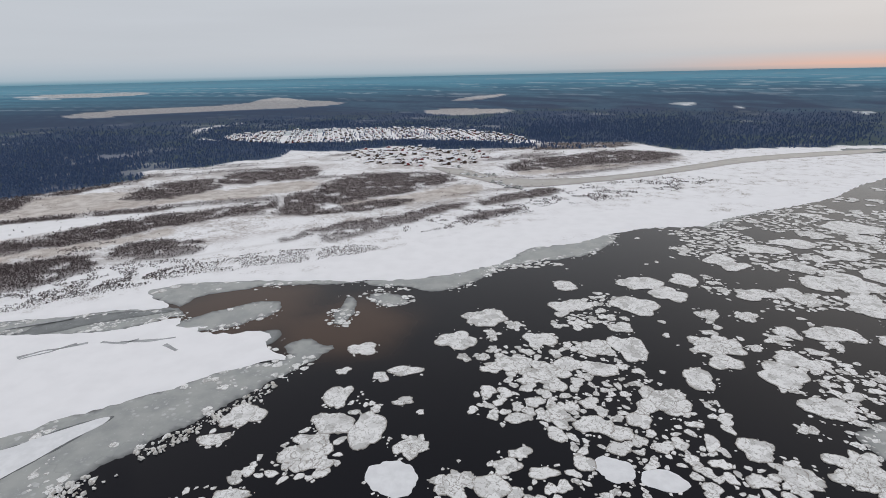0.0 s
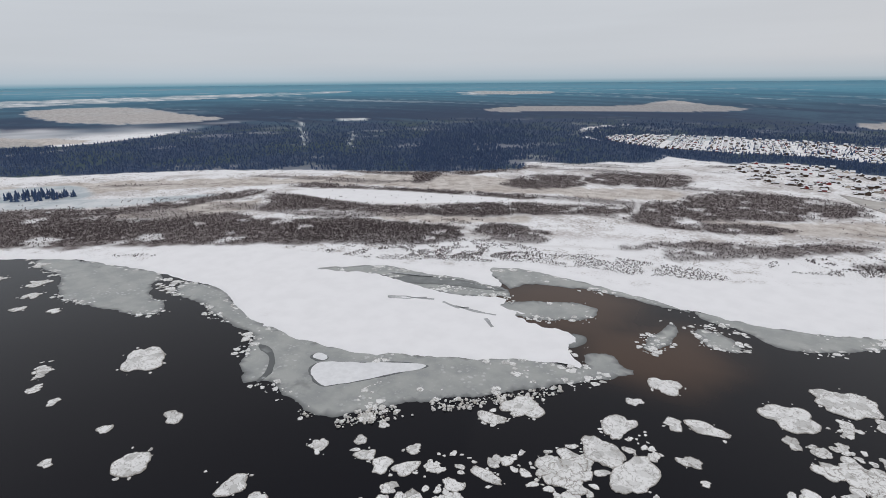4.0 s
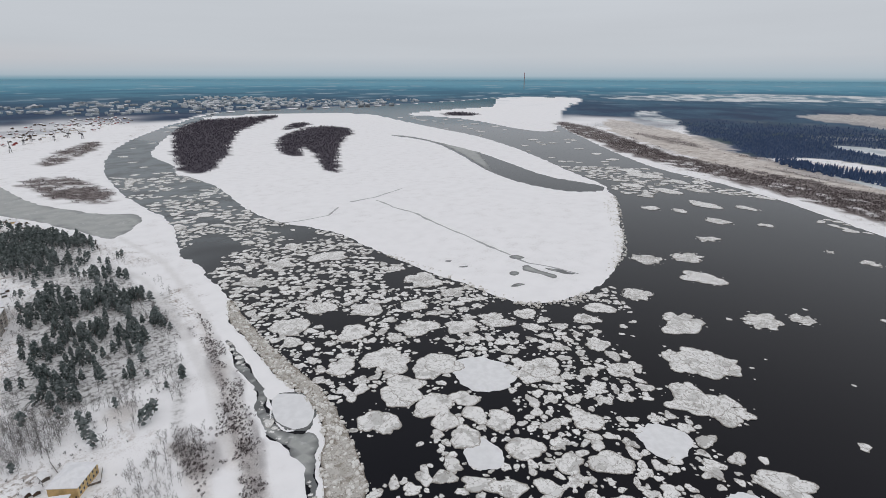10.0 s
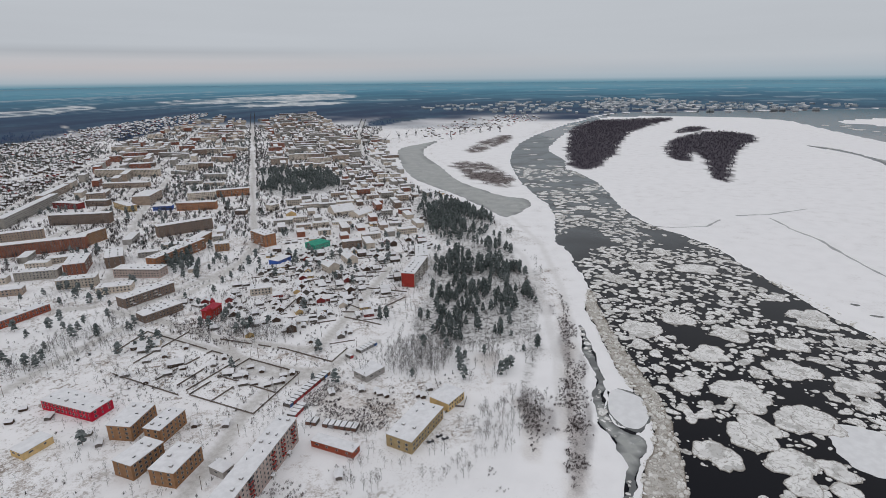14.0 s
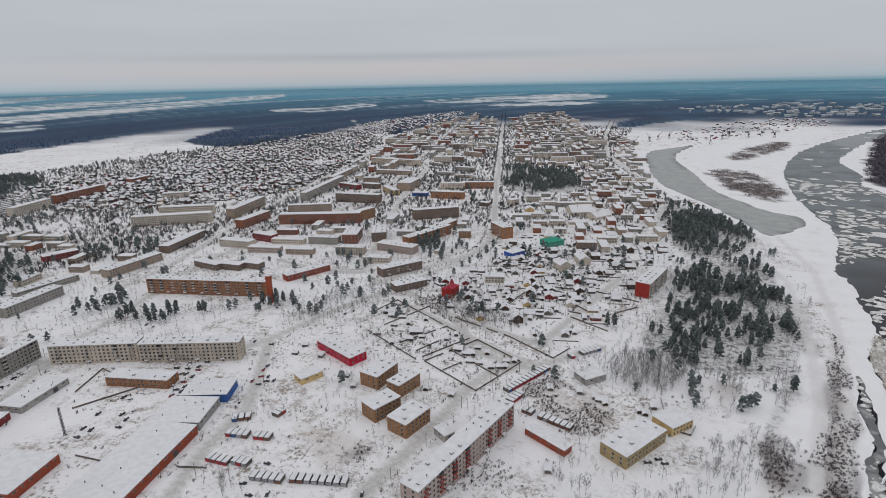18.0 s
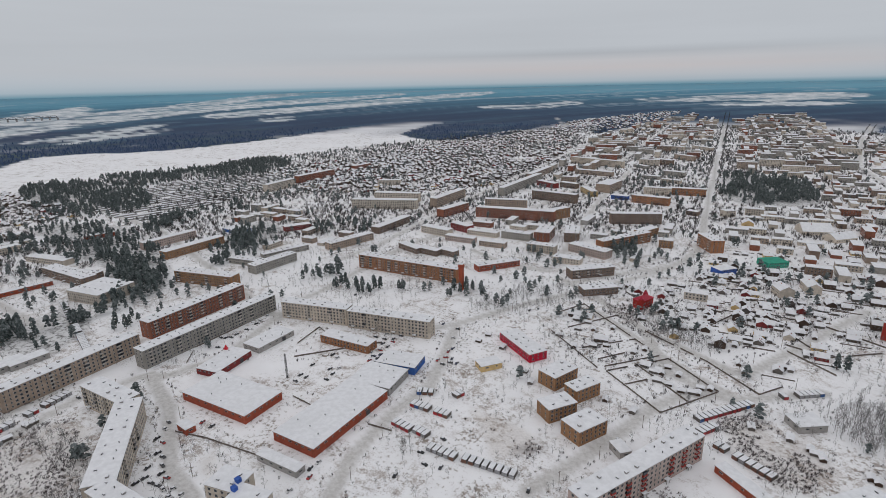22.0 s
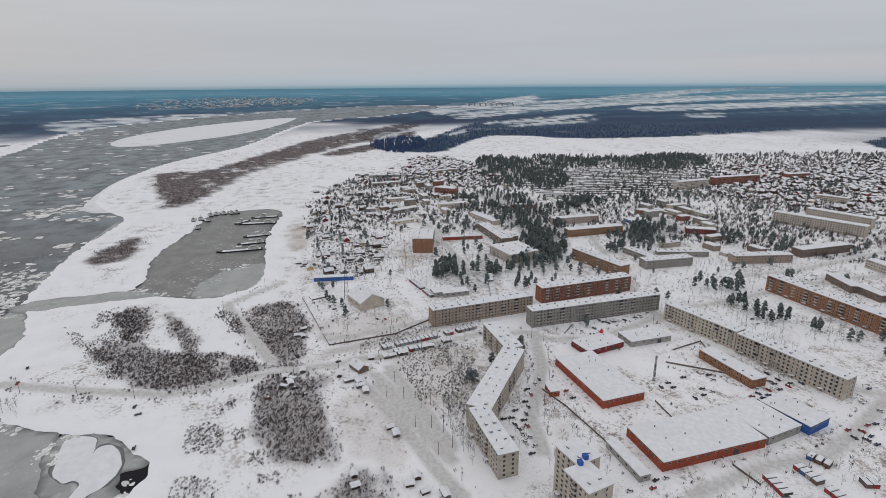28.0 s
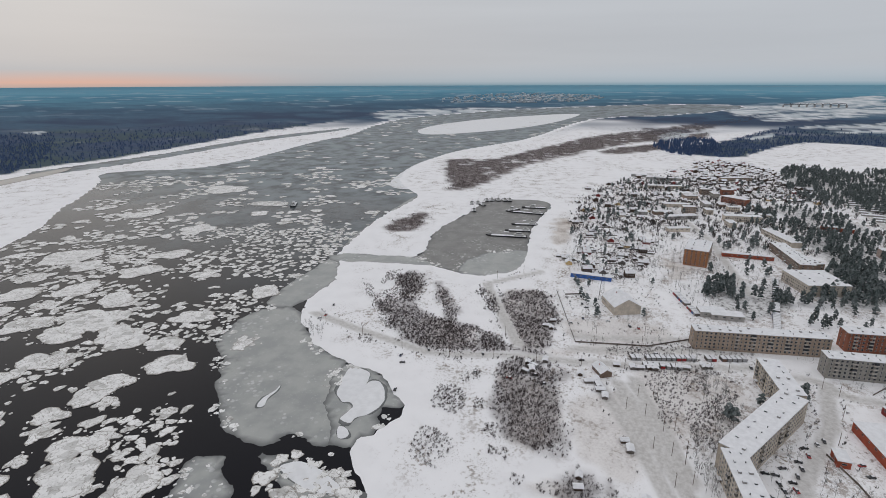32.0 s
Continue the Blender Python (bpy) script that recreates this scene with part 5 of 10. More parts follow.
def road_mask(x, y, d):
    best = np.zeros_like(x)
    for lines, half, level in ((ROAD, 4.5, 0.9), (TRACK, 3.5, 0.3)):
        for line in lines:
            best = np.maximum(best, level * (1 - soft_step(beside(x, y, line, 30.0), half - 1.5, half + 1.5)))
    return best


TOWN_AREA = rounded([(-110, -330), (-190, -560), (-150, -800), (-60, -1100), (-20, -1600), (-200, -2600), (1000, -2700), (1500, -900), (1300, 0), (1000, 100), (620, 90), (470, 60), (380, 30), (250, -40), (120, -150), (-20, -200)], 1)


def scrub_cover(x, y, d):
    """0 to 1: how thick the bare willow scrub stands; in belts that follow the old banks."""
    k = np.clip(d / 900, 0.5, 1.4)
    wx, wy = x + fbm(x, y, 34, 3, 1) * 14 * k, y + fbm(x, y, 34, 3, 2) * 14 * k
    cover = soft_step(deepest("scrub", wx, wy) + fbm(x, y, 14, 3, 8) * 10 * k, -12 * k, 2 * k)
    across = -inside(x, y, OUT["river"][0], 900.0)
    belts = fbm((x + y) * 0.7, across * 6.5, 300, 4, 12)
    cover = np.maximum(cover, soft_step(belts, 0.04, 0.32) * 0.7 * soft_step(deepest("plain", wx, wy), -10, 15))
    gaps = soft_step(fbm(x, y, 26, 3, 14), 0.28, 0.5) * 0.75
    forest = soft_step(deepest("forest", x, y), -4, 4)
    clean = np.maximum(soft_step(deepest("pond", x, y), -4, 4), soft_step(np.maximum(deepest("village", x, y), deepest("port", x, y)), -10, 10))
    return np.clip(cover * (1 - gaps) * (1 - forest) * (1 - clean), 0, 1)


def lay_ground():
    ring = [0.0] + [4.0 + 5.3 * k for k in range(21)]
    while ring[-1] < END_D:
        d = ring[-1]
        ring.append(d + max(4.5, d * 0.0105 if d < 2500 else d * 0.03))
    ring = np.array(ring)
    n = 960
    ang = np.linspace(0, 2 * np.pi, n, endpoint=False)
    d, a = np.meshgrid(ring, ang, indexing="ij")
    x, y = (EYE[0] - np.sin(a) * d).ravel(), (EYE[1] + np.cos(a) * d).ravel()
    d = d.ravel()
    wob = np.clip(d / 400, 0.5, 6)
    wx, wy = x + fbm(x, y, 30, 3, 1) * 5 * wob, y + fbm(x, y, 30, 3, 2) * 5 * wob
    shore = land(x + fbm(x, y, 18, 3, 3) * 3 + fbm(x, y, 7, 2, 23) * 3.5, y + fbm(x, y, 18, 3, 4) * 3 + fbm(x, y, 7, 2, 24) * 3.5)
    z = np.clip(-1.0 + shore * 0.35, -3.0, 0.0) + np.where(shore > 6, (fbm(x, y, 60, 3, 5) + 0.3) * 0.12, 0)
    attrs = {}
    for key, w in (("forest", 6), ("tan", 14), ("wood", 5)):
        attrs[key] = soft_step(deepest(key, wx, wy), -w, w) * (shore > 2)
    attrs["tan"] = soft_step(deepest("tan", wx, wy) + fbm(x, y, 16, 3, 18) * 9 * np.clip(d / 500, 1, 3), -5, 6) * (shore > 2)
    attrs["tan"] *= 0.40 + 0.35 * soft_step(d, 500, 800)
    attrs["scrub"] = scrub_cover(x, y, d) * (shore > 2) * (0.55 + 0.45 * soft_step(d, 560, 760))
    attrs["forest"] *= (1 - soft_step(np.maximum(deepest("village", wx, wy) - 14 + 34 * fbm(x, y, 70, 3, 91), deepest("port", wx, wy)), -6, 6))
    attrs["forest"] *= (1 - attrs["tan"]) * (1 - 0.18 * soft_step(fbm(x, y, 160, 4, 45), 0.30, 0.55))
    attrs["thick"] = soft_step(deepest("islewood", wx, wy), -4, 5) * (shore > 2)
    attrs["wood"] *= 1 - attrs["thick"]
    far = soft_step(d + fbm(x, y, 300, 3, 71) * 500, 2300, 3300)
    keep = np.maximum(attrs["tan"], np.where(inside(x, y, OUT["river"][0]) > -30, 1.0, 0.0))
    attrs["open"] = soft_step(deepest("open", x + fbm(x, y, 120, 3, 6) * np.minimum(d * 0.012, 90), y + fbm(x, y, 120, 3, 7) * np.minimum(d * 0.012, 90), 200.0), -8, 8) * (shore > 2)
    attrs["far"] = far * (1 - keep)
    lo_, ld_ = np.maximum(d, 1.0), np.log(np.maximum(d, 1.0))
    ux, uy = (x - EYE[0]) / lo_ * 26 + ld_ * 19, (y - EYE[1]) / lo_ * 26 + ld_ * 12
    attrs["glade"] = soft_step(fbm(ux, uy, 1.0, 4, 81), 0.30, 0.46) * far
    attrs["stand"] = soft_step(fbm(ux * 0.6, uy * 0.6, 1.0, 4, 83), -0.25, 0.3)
    # farthest strip, where the painted haze is palest
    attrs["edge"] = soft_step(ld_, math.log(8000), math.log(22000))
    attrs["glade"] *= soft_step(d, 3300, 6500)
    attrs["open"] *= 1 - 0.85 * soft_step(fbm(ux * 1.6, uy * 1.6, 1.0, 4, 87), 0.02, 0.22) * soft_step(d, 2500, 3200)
    # painted haze grows with distance from EYE
    attrs["haze"] = soft_step(np.log(np.maximum(d, 1.0)), math.log(3200), math.log(14000))
    attrs["town"] = soft_step(inside(x, y, TOWN_AREA, 80.0), -40, 40)
    attrs["bare"] = soft_step(shore, 5, 40) * (d < 2600) * (1 - 0.85 * (np.maximum(deepest("plate", x, y), deepest("isle", x, y)) > 0))
    attrs["bare"] *= 1 - soft_step(np.maximum(deepest("smooth", x, y), deepest("pond", x, y)), -3, 3)
    attrs["plain"] = soft_step(deepest("plain", wx, wy), -20, 20) * attrs["bare"]
    attrs["road"] = road_mask(x, y, d)
    for key in ("scrub", "wood", "bare"):
        attrs[key] = attrs[key] * (1 - np.minimum(attrs["road"] * 2.5, 1))
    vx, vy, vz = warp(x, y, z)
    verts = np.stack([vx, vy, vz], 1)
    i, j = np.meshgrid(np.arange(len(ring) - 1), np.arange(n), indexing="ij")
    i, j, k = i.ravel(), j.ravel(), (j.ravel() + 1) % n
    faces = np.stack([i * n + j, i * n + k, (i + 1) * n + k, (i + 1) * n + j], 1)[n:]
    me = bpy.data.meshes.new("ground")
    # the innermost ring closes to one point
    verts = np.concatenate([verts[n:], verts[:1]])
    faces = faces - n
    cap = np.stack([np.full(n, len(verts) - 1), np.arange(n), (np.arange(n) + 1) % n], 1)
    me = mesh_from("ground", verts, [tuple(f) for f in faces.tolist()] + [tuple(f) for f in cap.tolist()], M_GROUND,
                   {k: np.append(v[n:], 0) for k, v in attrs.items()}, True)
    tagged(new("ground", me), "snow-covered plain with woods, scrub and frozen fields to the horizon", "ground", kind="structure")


lay_ground()


def lay_water():
    ring = np.concatenate([[0.5, 15.0, 30.0], np.geomspace(60, 9000, 120)])
    n = 300
    d, a = np.meshgrid(ring, np.linspace(0, 2 * np.pi, n, endpoint=False), indexing="ij")
    x, y = (EYE[0] - np.sin(a) * d).ravel(), (EYE[1] + np.cos(a) * d).ravel()
    vx, vy, vz = warp(x, y, -1.0)
    i, j = np.meshgrid(np.arange(len(ring) - 1), np.arange(n), indexing="ij")
    i, j, k = i.ravel(), j.ravel(), (j.ravel() + 1) % n
    faces = np.stack([i * n + j, i * n + k, (i + 1) * n + k, (i + 1) * n + j], 1)
    shoal = np.minimum(np.hypot((x + 190) * 0.8, y - 455), np.hypot((x + 90) * 1.2, (y - 415) * 1.2))
    brown = soft_step(fbm(x, y, 50, 3, 9) * 30 + 95 - shoal, 0, 70) * 0.8 + 0.015 * soft_step(420 - np.hypot(x + 330, y - 150), 0, 300)
    slush = np.maximum(soft_step(x + fbm(x, y, 200, 3, 15) * 250, 480, 1150) * 0.95, soft_step(-y + fbm(x, y, 150, 3, 16) * 150, 420, 900) * 0.55 * (x > -700))
    me = mesh_from("river_water", np.stack([vx, vy, vz], 1), faces, M_WATER, {"brown": brown, "slush": slush}, True)
    tagged(new("water", me), "dark open river water between drifting ice", "river", kind="structure")


lay_water()

# ---- ice on the river ----


def make_ice(name, white, grey, rough, cell, seam):
    m = Nodes(name, rough, spec=0.4)
    warped = m.n.new("ShaderNodeVectorMath")
    warped.operation = "MULTIPLY_ADD"
    bend = m.n.new("ShaderNodeTexNoise")
    bend.inputs["Scale"].default_value, bend.inputs["Detail"].default_value = cell * 1.1, 3
    m.l.new(m.pos, bend.inputs["Vector"])
    m.l.new(bend.outputs["Color"], warped.inputs[0])
    warped.inputs[1].default_value = (1.6 / cell,) * 3
    m.l.new(m.pos, warped.inputs[2])
    chunk = m.cells(cell, "DISTANCE_TO_EDGE", vec=warped.outputs[0])
    n1, n2 = m.noise(cell * 2.5, 5, 0.65), m.noise(cell * 0.35, 3)
    mottle = m.step(m.math("ADD", m.math("MULTIPLY", n1, 0.55), m.math("MULTIPLY", n2, 0.45)), 0.36, 0.52)
    col = m.mix(mottle, grey, white)
    # some of the frozen-in pieces are bare grey ice, some hold snow
    tone = m.n.new("ShaderNodeSeparateColor")
    m.l.new(m.cells(cell * 0.62, "F1", "Color", vec=warped.outputs[0]), tone.inputs[0])
    col = m.mix(m.math("MULTIPLY", m.step(tone.outputs[0], 0.58, 0.80), 0.72), col, tuple(g * 0.86 for g in grey))
    col = m.mix(m.math("MULTIPLY", m.step(tone.outputs[1], 0.45, 0.60), 0.55), col, white)
    rift = m.math("MULTIPLY", m.step(m.math("ADD", chunk, m.math("MULTIPLY", m.math("SUBTRACT", n1, 0.5), 0.12)), 0.055, 0.015), m.step(m.noise(cell * 0.9, 4, 0.6), 0.40, 0.52))
    col = m.mix(m.math("MULTIPLY", rift, seam), col, (grey[0] * 0.36, grey[1] * 0.31, grey[2] * 0.27))
    col = m.mix(0.30, col, m.mix(m.island(), grey, white))
    fray = m.math("MULTIPLY", m.math("SUBTRACT", m.noise(cell * 5, 4, 0.7), 0.5), 1.9)
    edge = m.step(m.math("ADD", m.attr("rim"), fray), 0.62, 0.95)
    m.colour(m.mix(m.math("MULTIPLY", edge, 0.75), col, (grey[0] * 0.50, grey[1] * 0.44, grey[2] * 0.38)))
    m.bump(n1, 0.22, 0.2)
    return m.mat


M_FLOE = make_ice("mottled_floe_ice", (0.90, 0.90, 0.90), (0.43, 0.425, 0.41), 0.65, 0.26, 0.85)
M_BRASH = make_ice("dirty_brash_ice", (0.66, 0.65, 0.63), (0.27, 0.24, 0.20), 0.8, 0.55, 0.8)


def make_thin(name, a, b, dark):
    m = Nodes(name, 0.42, spec=0.35)
    n1, n2 = m.noise(0.05, 4), m.noise(0.5, 4, 0.7)
    col = m.mix(m.step(n1, 0.35, 0.65), a, b)
    col = m.mix(m.math("MULTIPLY", m.step(n2, 0.60, 0.68), 0.35), col, (0.62, 0.63, 0.65))
    col = m.mix(m.math("MULTIPLY", m.step(m.noise(0.016, 5, 0.7), 0.60, 0.70), 0.5), col, dark)
    flake = m.math("MULTIPLY", m.step(m.math("ADD", m.cells(0.21), m.math("MULTIPLY", n2, 0.25)), 0.46, 0.38), m.step(m.noise(0.022, 4, 0.7), 0.50, 0.60))
    col = m.mix(m.math("MULTIPLY", flake, 0.5), col, (0.66, 0.67, 0.68))
    m.colour(m.mix(m.attr("rim"), col, dark))
    m.rough(m.mix(n1, (0.3, 0.3, 0.3), (0.55, 0.55, 0.55)))
    return m.mat


M_GREYICE = make_thin("thin_grey_ice", (0.298, 0.312, 0.310), (0.390, 0.402, 0.390), (0.13, 0.137, 0.14))
M_WHITEICE = plain("snow_on_ice", (0.80, 0.81, 0.83), 0.85, 0.04, 0.2, dirt=(0.72, 0.73, 0.76))


def ragged(outline, amount, size, seed):
    """An outline resampled at short steps and frayed."""
    p = np.array(outline, float)
    q = np.roll(p, -1, 0)
    out = []
    for a, b in zip(p, q):
        n = max(1, int(np.hypot(*(b - a)) / size))
        for k in range(n):
            out.append(a + (b - a) * k / n)
    o = np.array(out)
    dx, dy = fbm(o[:, 0], o[:, 1], size * 4, 3, seed), fbm(o[:, 0], o[:, 1], size * 4, 3, seed + 1)
    return o + np.stack([dx, dy], 1) * amount


def slab(name, outline, z0, z1, material, rim_in=0.0):
    """A flat sheet with an outline, from z0 up to z1, with a darker border rim_in metres wide."""
    o = np.asarray(outline)
    n, lo, hi = len(o), o.min(0), o.max(0)
    net = max(6.0, float((hi - lo).max()) / 60)
    gx, gy = np.meshgrid(np.arange(lo[0], hi[0], net), np.arange(lo[1], hi[1], net))
    gx, gy = gx.ravel() + fbm(gx.ravel(), gy.ravel(), 7, 1, 5) * 2, gy.ravel()
    keep = inside(gx, gy, o) > 1.0
    pts = np.concatenate([o, np.stack([gx[keep], gy[keep]], 1)])
    got, _, tris, *_ = mathutils.geometry.delaunay_2d_cdt([Vector(p) for p in pts], [(i, (i + 1) % n) for i in range(n)], [], 1, 1e-4)
    top = np.array([tuple(p) for p in got])
    depth = np.abs(inside(top[:, 0], top[:, 1], o))
    mid = np.array([top[list(t)].mean(0) for t in tris])
    tris = [t for t, ok in zip(tris, inside(mid[:, 0], mid[:, 1], o) > 0) if ok]
    m = len(top)
    pts = np.concatenate([top, o, o])
    z = np.concatenate([z1 + 0.02 * np.minimum(depth, 1), np.full(n, z1), np.full(n, z0)])
    rim = np.concatenate([1 - soft_step(depth, 0, max(rim_in, 0.3)), np.ones(2 * n)])
    x, y, zz = warp(pts[:, 0], pts[:, 1], z)
    faces = [tuple(t) for t in tris] + [(m + i, m + (i + 1) % n, m + n + (i + 1) % n, m + n + i) for i in range(n)]
    return new(name, mesh_from(name, np.stack([x, y, zz], 1), faces, material, {"rim": rim}))


GREY_OUT = [rounded(p, 1) for p in GREYICE]
for i, p in enumerate(GREY_OUT):
    tagged(slab("shore_ice", ragged(ragged(p, 5.0, 4.0, 20 + i), 2.0, 1.2, 50 + i) if math.hypot(*(p.mean(0) - EYE)) < 900 else ragged(p, 3.6, 2.6, 20 + i), -1.4, -0.93 + 0.004 * i, M_GREYICE, 1.6), "thin grey ice frozen fast along the shore", "ice sheet", "sheets of thin ice")
for i, p in enumerate(WHITEICE):
    tagged(slab("snowy_ice_sheet", ragged(rounded(p, 2), 2.0, 3.0, 60 + i), -0.95, -0.72 + 0.01 * i, M_WHITEICE, 0.4), "smooth white snow-covered ice sheet with a curved edge", "ice sheet", "snowy ice sheets")
M_WETICE = make_thin("wet_dark_ice", (0.15, 0.16, 0.163), (0.23, 0.245, 0.245), (0.10, 0.107, 0.11))
for i, p in enumerate(WHITEICE):
    o = rounded(p, 2)
    if math.hypot(*(o.mean(0) - EYE)) > 700:
        continue
    wide = o + (o - o.mean(0)) / np.maximum(np.hypot(*(o - o.mean(0)).T), 1)[:, None] * 1.3
    tagged(slab("wet_fringe", ragged(wide, 2.6, 2.6, 160 + i), -1.2, -0.80 + 0.004 * i, M_WETICE, 1.0), "dark wet ice round a snow-covered sheet", "ice sheet", "wet fringes of ice sheets")
for i, p in enumerate(WETICE):
    tagged(slab("wet_lead", ragged(rounded(p, 2), 2.0, 2.6, 190 + i), -1.2, -0.79 + 0.005 * i, M_WETICE, 1.0), "dark refrozen lead in the grey shore ice", "ice lead", "refrozen leads")
for i, p in enumerate(MELT):
    tagged(slab("melt_pool", ragged(rounded(p, 2), 2.4, 2.4, 220 + i), -0.2, 0.22 + 0.004 * i, M_GREYICE, 1.0), "grey refrozen pool along the crack in white ice", "ice pool", "pools on the ice")
BRASH_OUT = [rounded(p, 1) for p in BRASH]
FRAZIL_OUT = [rounded(p, 1) for p in FRAZIL]
M_BASIN = make_thin("dark_basin_ice", (0.15, 0.148, 0.142), (0.23, 0.228, 0.22), (0.09, 0.09, 0.09))
for i, p in enumerate(POOL):
    tagged(slab("basin_ice", ragged(rounded(p, 1), 1.0, 4.0, 95 + i), -1.3, -0.975, M_BASIN, 2.0), "thin dark ice over the harbour basin", "ice sheet", "sheets of thin ice")
for p in BRASH_OUT:
    tagged(slab("brash_ice_belt", ragged(p, 2.0, 3.0, 80), -1.3, -0.55, M_BRASH, 2.0), "belt of dirty crushed ice pushed up along the bank", "ice belt")

M_ARM = make_thin("frozen_side_arm", (0.40, 0.375, 0.345), (0.48, 0.46, 0.435), (0.27, 0.25, 0.23))
for p in ARM:
    tagged(slab("frozen_arm", ragged(rounded(p, 2), 2.0, 6.0, 99), -0.5, 0.42, M_ARM, 3.0), "grey-brown frozen side arm behind the spit", "ice sheet", "sheets of thin ice")
M_RUBBLE = make_ice("broken_ice_blocks", (0.84, 0.84, 0.83), (0.42, 0.38, 0.33), 0.8, 0.5, 0.3)
M_CRACK = plain("wet_crack_ice", (0.36, 0.37, 0.38), 0.35, 0.2, 0.2)


def ribbon(name, line, half, z, material, seed=0, lens=True):
    """A narrow band along a line, pinched and swelling on the way."""
    pts = []
    p = np.array(line, float)
    for a, b in zip(p[:-1], p[1:]):
        n = max(1, int(np.hypot(*(b - a)) / 4))
        pts += [a + (b - a) * k / n for k in range(n)]
    pts = np.array(pts + [p[-1]])
    pts = pts + np.stack([fbm(pts[:, 0], pts[:, 1], 30, 3, seed), fbm(pts[:, 0], pts[:, 1], 30, 3, seed + 1)], 1) * 4
    t = np.gradient(pts, axis=0)
    t /= np.maximum(np.hypot(t[:, 0], t[:, 1]), 1e-6)[:, None]
    w = half * (0.35 + 1.3 * np.abs(fbm(pts[:, 0], pts[:, 1], 25, 2, seed + 2))) if lens else np.full(len(pts), half)
    side = np.stack([-t[:, 1], t[:, 0]], 1) * w[:, None]
    a, b = pts + side, pts - side
    verts = []
    for q, dz in ((a, 0.0), (b, 0.0), (a, -0.5), (b, -0.5)):
        x, y, zz = warp(q[:, 0], q[:, 1], z + dz)
        verts += list(zip(x.tolist(), y.tolist(), zz.tolist()))
    n = len(pts)
    faces = []
    for i in range(n - 1):
        faces += [(i, i + 1, n + i + 1, n + i), (i, 2 * n + i, 2 * n + i + 1, i + 1), (n + i, n + i + 1, 3 * n + i + 1, 3 * n + i)]
    return new(name, mesh_from(name, verts, faces, material))


for i, line in enumerate(CRACK):
    tagged(ribbon("ice_crack", line, 2.2, 0.16, M_CRACK, 100 + 3 * i), "wet grey crack winding across the snow-covered ice", "ice crack", "cracks in the ice", kind="structure")

# drifting floes: large ones first, small ones in the gaps between them
DENSE_OUT = [rounded(p) for p in DENSE]
SPARSE_OUT = [rounded(p) for p in SPARSE]
rng = np.random.default_rng(7)


def drift_places():
    """Centres and radii of all the floes."""
    kept, cells = [], {}
    for fx, fy, fa, fb, turn, white in FLOES:
        if not white:
            fa, fb = fa * 0.97, fb * 0.97
        kept.append((fx, fy, fa, fb, turn, white))
        if fb > fa:
            fa, fb, turn = fb, fa, turn + 90
        # a long floe keeps its room as a row of discs
        for k in (-0.6, 0.0, 0.6) if fa > 1.3 * fb else (0.0,):
            px, py = fx + math.cos(radians(turn)) * fa * k, fy + math.sin(radians(turn)) * fa * k
            cells.setdefault((int(px // 60), int(py // 60)), []).append((px, py, fb if len(FLOES) and fa > 1.3 * fb else fa))
    spec = ((30, 13.0, 18.0, 1500, 26), (560, 7.0, 12.0, 1300, 24), (1500, 4.2, 7.0, 1300, 22), (2600, 2.2, 4.2, 800, 20), (1700, 0.8, 2.0, 480, 14))
    for count, lo, hi, reach, tries in spec:
        m = count * tries
        d = reach * np.sqrt(rng.random(m)) + 30
        if lo >= 5:
            far = rng.random(m) < (0.35 if lo < 8 else 0.55)
            d = np.where(far, 800 + 2200 * rng.random(m), d)
        a = rng.random(m) * 2 * np.pi
        x, y, r = EYE[0] + np.cos(a) * d, EYE[1] + np.sin(a) * d, lo + (hi - lo) * rng.random(m) ** 1.6
        r = np.where(d > 1000, r * (1 + (d - 1000) / 2600), r)
        wet = -land(x, y)
        ok = wet > r * 0.75
        thin = np.full(m, -60.0)
        for o in SPARSE_OUT:
            thin = np.maximum(thin, inside(x, y, o))
        for o in GREY_OUT[:13] + BRASH_OUT:
            ok &= inside(x, y, o) < -r * 0.55
        for o in [rounded(p) for p in POOL + SLIT + HARBOR + LEAD + CLEAR]:
            ok &= inside(x, y, o) < 0
        clump = fbm(x, y, 48, 2, 31) * 0.6 + fbm(x, y, 230, 2, 33) * 0.4
        thick = np.full(m, -60.0)
        for o in DENSE_OUT:
            thick = np.maximum(thick, inside(x, y, o))
        clump = clump + 0.08 * soft_step(thick, -30, 10) - np.where(x > 150, np.where(np.hypot(x - EYE[0], y - EYE[1]) < 520, 0.20, 0.0), 0.0)
        like = np.clip(soft_step(clump, -0.12, 0.02), 0.012, 1) * np.where(thin > 0, 0.006 if lo < 2 else 0.004 if lo < 7 else 0.0, 1.0)
        ok &= rng.random(m) < like
        got = 0
        for cx, cy, cr in zip(x[ok].tolist(), y[ok].tolist(), r[ok].tolist()):
            if got >= count:
                break
            gi, gj = int(cx // 60), int(cy // 60)
            reachc = 2 if cr > 20 else 1
            hit = False
            for ii in range(gi - reachc, gi + reachc + 1):
                for jj in range(gj - reachc, gj + reachc + 1):
                    for ox, oy, orr in cells.get((ii, jj), ()):
                        if (ox - cx) ** 2 + (oy - cy) ** 2 < ((orr + cr) * 0.80) ** 2:
                            hit = True
                            break
                    if hit:
                        break
                if hit:
                    break
            if hit:
                continue
            got += 1
            kept.append((cx, cy, cr, cr, 0, 0))
            cells.setdefault((gi, gj), []).append((cx, cy, cr))
